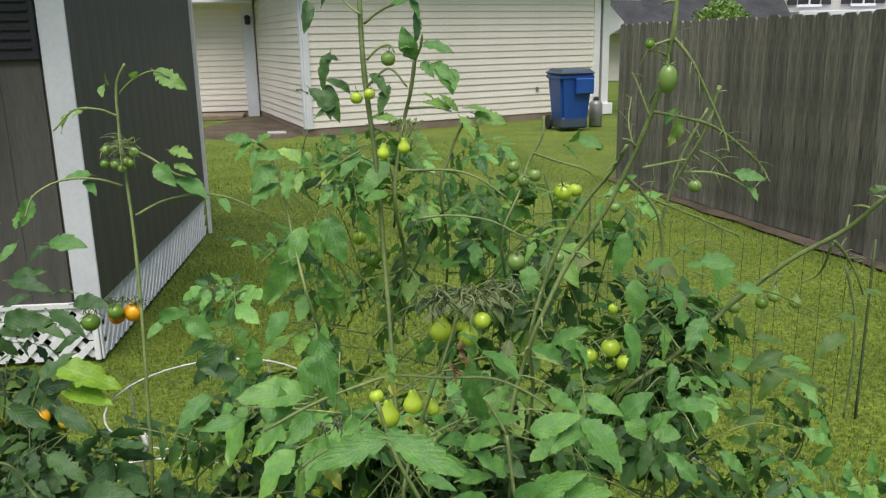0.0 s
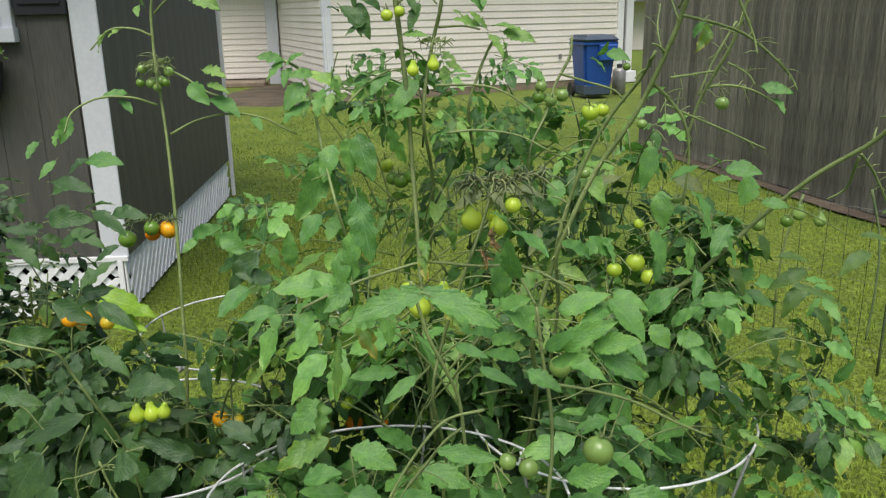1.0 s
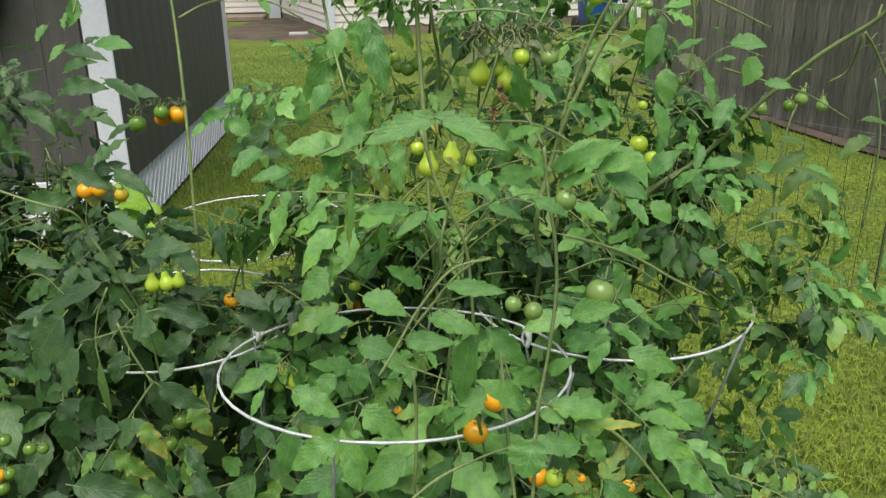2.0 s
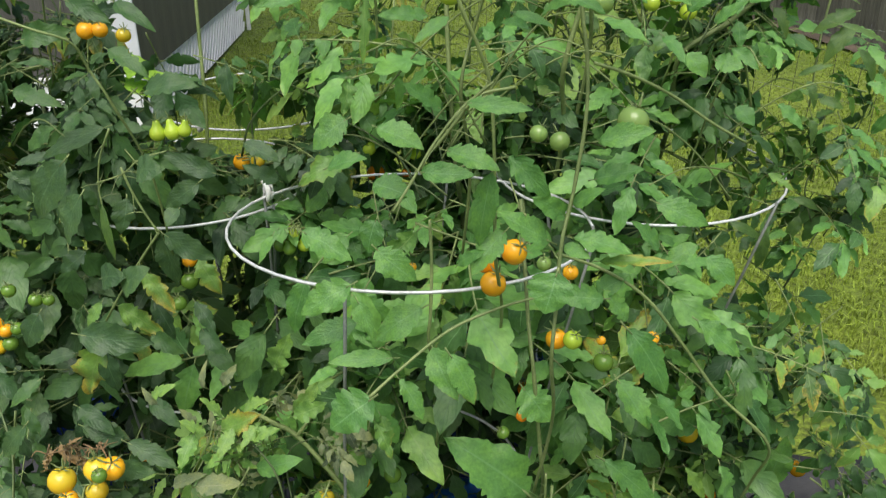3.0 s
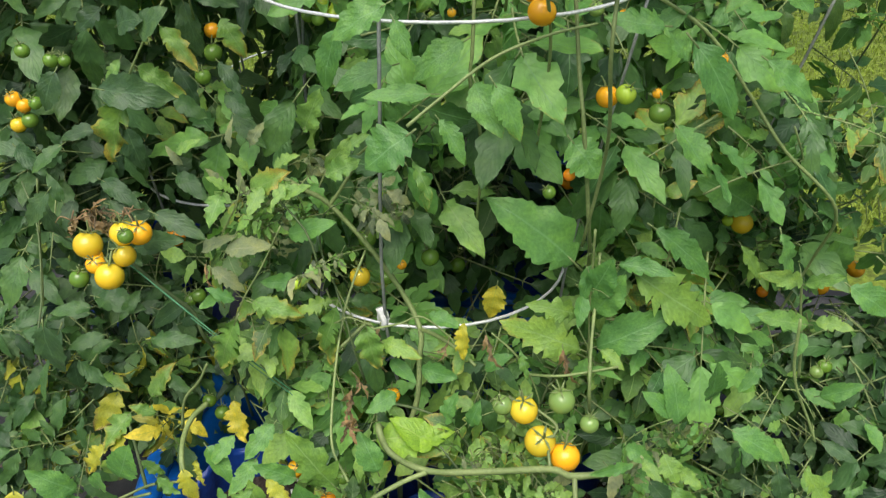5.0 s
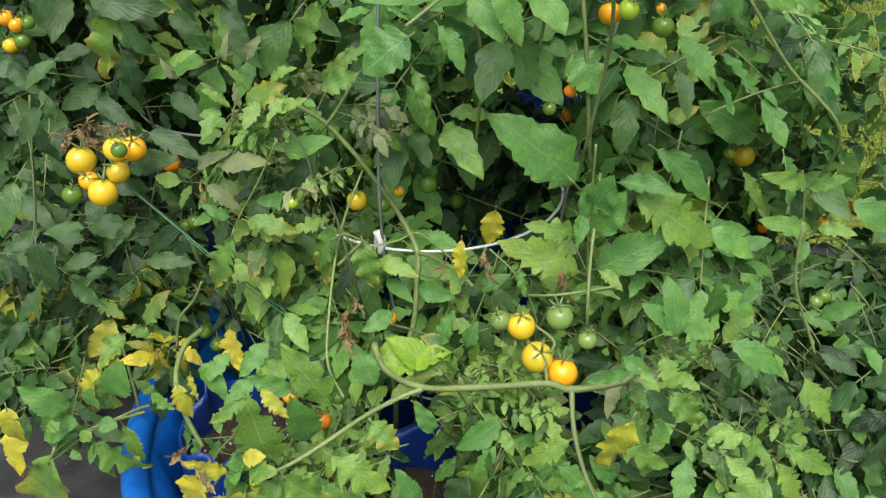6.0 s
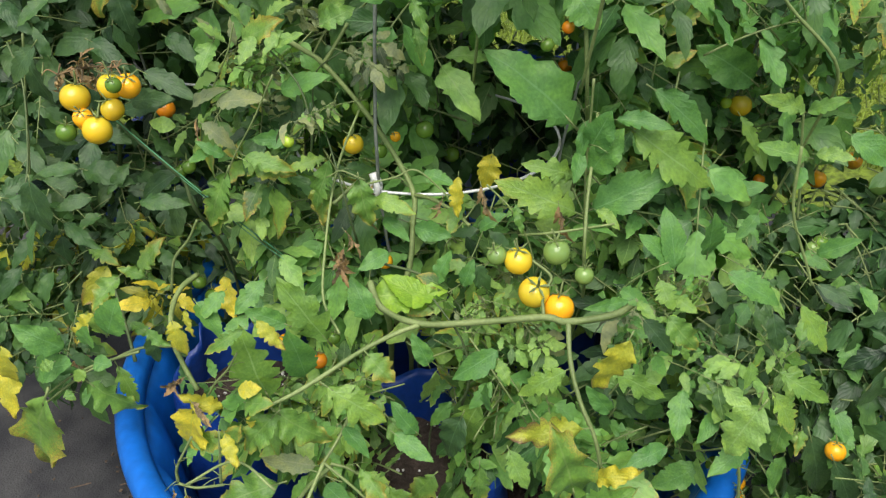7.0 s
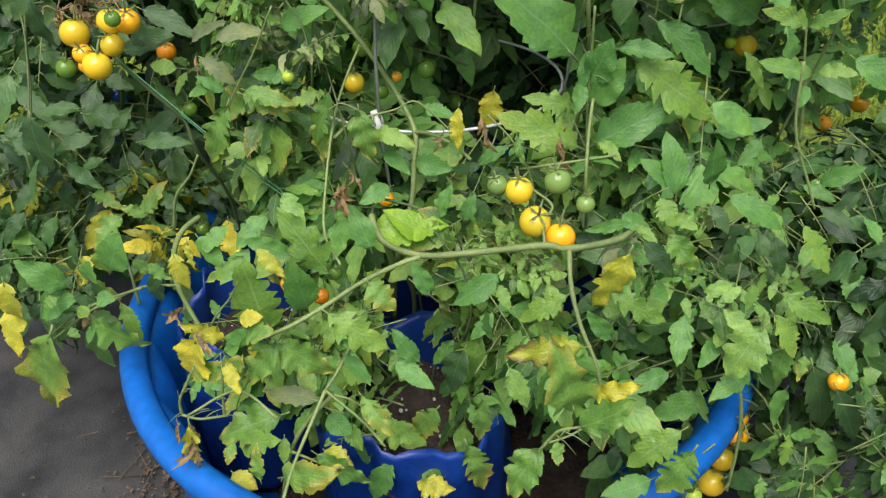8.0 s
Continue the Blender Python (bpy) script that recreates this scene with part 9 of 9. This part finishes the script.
spread_blade(low, (-0.862, 0.914, 0.045), (-0.778, 0.878, 0.050), 0.4, "leaf_dry", 0)
spread_blade(low, (-0.800, 0.935, 0.045), (-0.830, 0.896, 0.050), 0.4, "leaf_dry", 0)
spread_blade(low, (-0.837, 0.885, 0.045), (-0.779, 0.916, 0.050), 0.4, "leaf_dry", 0)
# thin bare shoots that arch out of the tall plants
shoot_rng = random.Random(77)
for plant, c, count in ((back, Vector((-0.06, 1.24, 1.12)), 16), (back, Vector((0.16, 1.22, 1.12)), 10), (right, Vector((0.30, 1.06, 1.02)), 10), (front, Vector((-0.10, 0.98, 1.00)), 10), (left, Vector((-0.66, 1.02, 1.02)), 8)):
    for _ in range(count):
        a = shoot_rng.uniform(0, math.tau)
        d = Vector((math.cos(a), 0.5 * math.sin(a) - 0.25, 0))
        foot = c + Vector((shoot_rng.uniform(-0.08, 0.08), shoot_rng.uniform(-0.05, 0.05), shoot_rng.uniform(-0.08, 0.10)))
        ln, up = shoot_rng.uniform(0.12, 0.24), shoot_rng.uniform(0.05, 0.22)
        plant.stem([foot, foot + d * ln * 0.4 + Vector((0, 0, up * 0.6)), foot + d * ln * 0.8 + Vector((0, 0, up * 0.95)), foot + d * ln * 1.15 + Vector((0, 0, up * 0.9))], 0.0015, 0.0008, name="branch", stubs=4)
# spent flower trusses
withered_truss(front, (-0.014, 0.700, 1.404), (0.030, 0.700, 1.408), 70, 0.022, "leaf_grey")
withered_truss(front, (0.030, 0.700, 1.408), (0.062, 0.710, 1.408), 50, 0.02, "leaf_grey")
withered_truss(left, (-0.537, 1.160, 1.253), (-0.457, 1.160, 1.263), 50, 0.018, "stem_dark")
withered_truss(left, (-0.501, 1.200, 1.483), (-0.453, 1.200, 1.495), 40, 0.018, "stem")
withered_truss(left, (-0.560, 0.700, 0.715), (-0.487, 0.700, 0.726), 40, 0.02, "leaf_dry")
withered_truss(front, (-0.302, 0.950, 0.913), (-0.275, 0.950, 0.917), 24, 0.014, "stem")
withered_truss(back, (-0.074, 1.170, 1.517), (-0.038, 1.170, 1.517), 40, 0.016, "stem")
withered_truss(front, (-0.127, 0.720, 1.275), (-0.098, 0.720, 1.271), 24, 0.016, "leaf_grey")


# ---- the mass of leaves ----
keep_open(circle_pts((-0.118, 0.889), (0.236, 0.192), 0.955, (0.0, -0.016)), 0.02)
for k in range(17):
    near, far = Vector((-0.484, 0.960, 1.099)).lerp(Vector((-0.230, 0.960, 1.110)), k / 16), Vector((-0.616, 1.240, 0.970)).lerp(Vector((-0.291, 1.240, 0.984)), k / 16)
    keep_open([near, near.lerp(far, 0.5), far], 0.012)
keep_open([ring_point((-0.47, 1.50), 0.20, 0.95, (0, 0.02), k / 10) for k in range(-27, -8)], 0.016)
keep_open([ring_point((0.211, 1.128), 0.219, 0.95, (0, 0), k / 10) for k in range(-18, -2)], 0.014)
keep_open([ring_point((-0.146, 0.867), (0.186, 0.162), 0.568, (0, 0), k / 10) for k in range(-21, -7)], 0.012)
keep_open([(-0.05, 0.98, 0.60), (-0.01, 0.98, 0.55), (-0.09, 0.97, 0.52), (0.02, 0.98, 0.68)], 0.045)
keep_open([(0.235 + 0.137 * math.cos(k / 10), 1.13 + 0.137 * math.sin(k / 10), 0.60) for k in range(-11, 4)], 0.014)
keep_open([(0.0, 0.60, 0.27), (0.03, 0.55, 0.27), (0.04, 0.48, 0.27), (0.07, 0.45, 0.27), (0.02, 0.42, 0.27), (0.07, 0.55, 0.27)], 0.022)
keep_open([(-0.497 + 0.02 * k, 0.687 - 0.0051 * k, 0.665 - 0.0152 * k) for k in range(11)], 0.005)
keep_open([(0.016, 0.481, 0.342), (0.042, 0.479, 0.336), (0.024, 0.458, 0.310), (0.051, 0.449, 0.294), (0.013, 0.434, 0.278), (0.059, 0.431, 0.267)], 0.022)
# shares of leaf_dark and leaf_blue put the mass's shade into leaf colour
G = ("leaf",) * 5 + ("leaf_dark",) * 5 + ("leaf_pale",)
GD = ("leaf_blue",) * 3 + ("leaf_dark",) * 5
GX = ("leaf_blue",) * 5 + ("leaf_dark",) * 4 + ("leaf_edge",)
# paler mix: light on the back plant put into its leaves
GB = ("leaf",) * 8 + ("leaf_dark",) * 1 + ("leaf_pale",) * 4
# darker mix: shade low on the right put into the leaves
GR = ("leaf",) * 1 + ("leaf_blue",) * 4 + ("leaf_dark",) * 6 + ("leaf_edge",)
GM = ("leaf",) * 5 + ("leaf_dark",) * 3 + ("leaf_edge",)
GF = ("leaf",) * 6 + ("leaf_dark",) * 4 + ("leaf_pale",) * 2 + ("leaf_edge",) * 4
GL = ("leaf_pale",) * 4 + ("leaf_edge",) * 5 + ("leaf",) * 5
right_low.twigs = left_low.twigs = False
# front plant
front.fill((-0.13, 0.95, 0.74), (0.28, 0.20, 0.26), 169, (0.123, 0.198), G)
front.fill((-0.05, 1.00, 1.06), (0.30, 0.20, 0.16), 95, (0.114, 0.181), G)
low.fill((0.02, 0.70, 0.50), (0.18, 0.12, 0.13), 65, (0.097, 0.155), GF)
low.fill((-0.34, 0.78, 0.58), (0.18, 0.12, 0.12), 62, (0.088, 0.138), GF + ("leaf_pale",) * 5)
low.fill((-0.16, 0.60, 0.36), (0.26, 0.14, 0.07), 46, (0.088, 0.138), GL)
low.fill((-0.10, 0.72, 0.46), (0.30, 0.10, 0.10), 65, (0.097, 0.155), GF + ("leaf_pale",) * 5)
# inside of the plant all in dark leaves: its shade as colour
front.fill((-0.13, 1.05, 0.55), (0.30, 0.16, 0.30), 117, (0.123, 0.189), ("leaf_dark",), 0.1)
front.fill((-0.42, 1.10, 0.95), (0.18, 0.18, 0.16), 65, (0.106, 0.172), G)
# right plant
right.fill((0.23, 0.90, 0.60), (0.22, 0.20, 0.26), 143, (0.114, 0.181), GF)
right.fill((0.24, 1.02, 1.00), (0.15, 0.2, 0.16), 78, (0.106, 0.163), G)
right_low.fill((0.32, 0.66, 0.44), (0.26, 0.12, 0.16), 104, (0.097, 0.155), GR)
right_low.fill((0.30, 0.52, 0.33), (0.24, 0.08, 0.10), 65, (0.097, 0.146), GR)
right.fill((0.22, 1.05, 0.60), (0.22, 0.16, 0.32), 117, (0.106, 0.163), G, 0.1)
right_low.fill((0.50, 0.86, 0.38), (0.16, 0.18, 0.16), 78, (0.097, 0.155), GR)
right.fill((0.22, 1.10, 1.22), (0.20, 0.16, 0.10), 52, (0.088, 0.138), G)
right.fill((0.34, 1.08, 1.12), (0.11, 0.12, 0.13), 57, (0.088, 0.138), G + ("leaf_dark",) * 5)
right_low.fill((0.42, 0.56, 0.40), (0.16, 0.10, 0.12), 52, (0.088, 0.138), GR)
# left plant
left.fill((-0.68, 1.08, 0.86), (0.30, 0.22, 0.26), 182, (0.114, 0.181), GX + ("leaf_dark",) * 3)
# dark leaves behind a gap, coloured for the shade within
left.fill((-0.42, 1.20, 0.70), (0.13, 0.05, 0.16), 46, (0.11, 0.16), ("leaf_dark", "leaf_blue"), 0.1)
left.fill((-0.64, 1.05, 1.16), (0.10, 0.06, 0.04), 22, (0.08, 0.13), GX)
left_low.fill((-0.62, 0.98, 0.58), (0.26, 0.16, 0.22), 130, (0.106, 0.163), GD)
left.fill((-0.95, 1.02, 1.08), (0.24, 0.2, 0.20), 104, (0.106, 0.163), GX)
# left plant's inner leaves, shade put into their dark colour
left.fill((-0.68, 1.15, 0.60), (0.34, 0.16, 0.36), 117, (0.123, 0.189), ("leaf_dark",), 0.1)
left_low.fill((-0.80, 0.92, 0.34), (0.30, 0.12, 0.16), 78, (0.106, 0.163), GD)
left_low.fill((-0.60, 0.82, 0.36), (0.20, 0.12, 0.10), 65, (0.088, 0.138), GD + ("leaf_edge", "leaf_yellow"))
left.fill((-0.62, 1.00, 1.07), (0.30, 0.14, 0.12), 104, (0.106, 0.163), GX)
left.fill((-0.36, 1.02, 1.03), (0.16, 0.12, 0.10), 52, (0.097, 0.155), GX)
left.fill((-0.80, 0.98, 1.27), (0.16, 0.12, 0.12), 52, (0.08, 0.12), GX)
left.fill((-0.62, 1.02, 1.27), (0.09, 0.06, 0.10), 18, (0.06, 0.10), GX)
left_low.fill((-0.58, 0.72, 0.40), (0.16, 0.08, 0.08), 33, (0.079, 0.120), GD + ("leaf_edge", "leaf_yellow", "leaf_yellow"))
# back plant
back.fill((-0.05, 1.26, 1.14), (0.28, 0.16, 0.22), 72, (0.097, 0.155), GB)
back.fill((-0.12, 1.26, 1.36), (0.16, 0.12, 0.14), 30, (0.088, 0.138), GB)
back.fill((0.18, 1.25, 1.08), (0.26, 0.16, 0.2), 46, (0.097, 0.146), GB)
back.fill((0.12, 1.22, 1.36), (0.20, 0.1, 0.08), 25, (0.079, 0.120), GB)
low.fill((-0.06, 0.50, 0.42), (0.18, 0.08, 0.07), 34, (0.09, 0.14), GL)
low.fill((-0.30, 0.55, 0.40), (0.16, 0.08, 0.06), 26, (0.08, 0.13), GL)
right_low.fill((0.42, 0.92, 0.62), (0.12, 0.14, 0.20), 70, (0.08, 0.13), GF)
right_low.fill((0.22, 0.50, 0.42), (0.16, 0.08, 0.10), 26, (0.09, 0.14), GR)
low.fill((-0.10, 0.42, 0.37), (0.16, 0.06, 0.06), 16, (0.08, 0.13), GL)
low.fill((-0.10, 0.58, 0.32), (0.14, 0.10, 0.05), 20, (0.09, 0.14), ("leaf", "leaf_dark", "leaf_edge"))
back.fill((-0.05, 1.20, 1.44), (0.18, 0.10, 0.09), 35, (0.06, 0.10), GB)
back.fill((0.16, 1.22, 1.36), (0.14, 0.10, 0.08), 26, (0.06, 0.10), GB)
back.fill((-0.28, 1.22, 1.22), (0.12, 0.10, 0.16), 27, (0.07, 0.12), GB)
right.fill((0.50, 1.08, 1.08), (0.12, 0.10, 0.16), 15, (0.06, 0.11), GM)
right.fill((0.42, 1.04, 0.96), (0.12, 0.12, 0.14), 30, (0.08, 0.13), GM)
right_low.fill((0.28, 0.44, 0.36), (0.18, 0.07, 0.08), 40, (0.09, 0.14), GR)
right_low.fill((0.20, 0.52, 0.26), (0.16, 0.10, 0.06), 30, (0.09, 0.14), G)
right_low.fill((0.20, 0.42, 0.41), (0.08, 0.05, 0.06), 26, (0.08, 0.13), G + GF)
right_low.fill((0.28, 0.53, 0.42), (0.08, 0.08, 0.06), 34, (0.08, 0.13), GR)
right_low.fill((0.32, 0.68, 0.42), (0.07, 0.09, 0.07), 30, (0.08, 0.13), GR)
right_low.fill((0.10, 0.36, 0.40), (0.06, 0.04, 0.05), 12, (0.07, 0.12), G + GL)
# dark-coloured leaves behind the openings stand for the shade inside
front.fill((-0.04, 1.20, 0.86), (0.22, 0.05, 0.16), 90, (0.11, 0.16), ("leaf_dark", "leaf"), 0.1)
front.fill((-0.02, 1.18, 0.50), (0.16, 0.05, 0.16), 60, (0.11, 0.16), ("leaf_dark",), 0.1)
low.fill((-0.32, 0.68, 0.45), (0.10, 0.06, 0.07), 34, (0.09, 0.14), GF)
left_low.fill((-0.62, 0.66, 0.40), (0.12, 0.07, 0.10), 34, (0.10, 0.15), GD + ("leaf_yellow", "leaf_edge"))
left_low.fill((-0.72, 0.74, 0.46), (0.12, 0.08, 0.10), 26, (0.10, 0.15), GD + ("leaf_edge",))
front.fill((-0.03, 1.12, 1.02), (0.25, 0.06, 0.10), 50, (0.10, 0.15), G)
low.fill((-0.16, 0.52, 0.40), (0.10, 0.05, 0.04), 16, (0.08, 0.13), GL)
low.fill((0.0, 0.42, 0.36), (0.16, 0.05, 0.05), 12, (0.08, 0.13), GL + GM)
right_low.fill((0.38, 0.44, 0.30), (0.12, 0.06, 0.08), 34, (0.09, 0.14), GR)
left.fill((-0.62, 1.00, 1.12), (0.14, 0.08, 0.06), 40, (0.08, 0.13), GD + GX)
right.fill((0.46, 1.06, 1.02), (0.12, 0.10, 0.18), 34, (0.07, 0.12), GM + ("leaf_edge",) * 2)
left.fill((-0.46, 0.97, 1.10), (0.16, 0.06, 0.05), 34, (0.08, 0.12), GD)
SP = ("leaf_pale",) * 4 + ("leaf_edge",) * 3 + ("leaf_grey",) * 4
low.fill((-0.27, 0.70, 0.745), (0.10, 0.05, 0.05), 30, (0.055, 0.09), SP)
low.fill((-0.20, 0.62, 0.66), (0.12, 0.05, 0.06), 22, (0.05, 0.09), SP)
low.fill((-0.06, 0.52, 0.56), (0.14, 0.05, 0.06), 24, (0.05, 0.09), SP)
right_low.fill((0.16, 0.50, 0.56), (0.14, 0.06, 0.08), 30, (0.055, 0.10), SP + ("leaf",) * 4)
right_low.fill((0.43, 0.80, 0.52), (0.14, 0.06, 0.09), 46, (0.09, 0.14), GR, 0.1)
left_low.stem([(-0.62, 1.0, 0.05), (-0.60, 0.97, 0.25), (-0.64, 0.93, 0.42), (-0.60, 0.88, 0.56)], 0.0048, 0.003, mat="stem_dark")
left_low.stem([(-0.62, 0.96, 0.32), (-0.66, 0.86, 0.40), (-0.70, 0.78, 0.44)], 0.0035, 0.002, "branch", "stem_dark")
right.fill((0.36, 1.16, 0.52), (0.22, 0.06, 0.26), 70, (0.11, 0.16), G, 0.1)
for plant in (front, low, right, right_low, left, left_low, back):
    plant.grow()
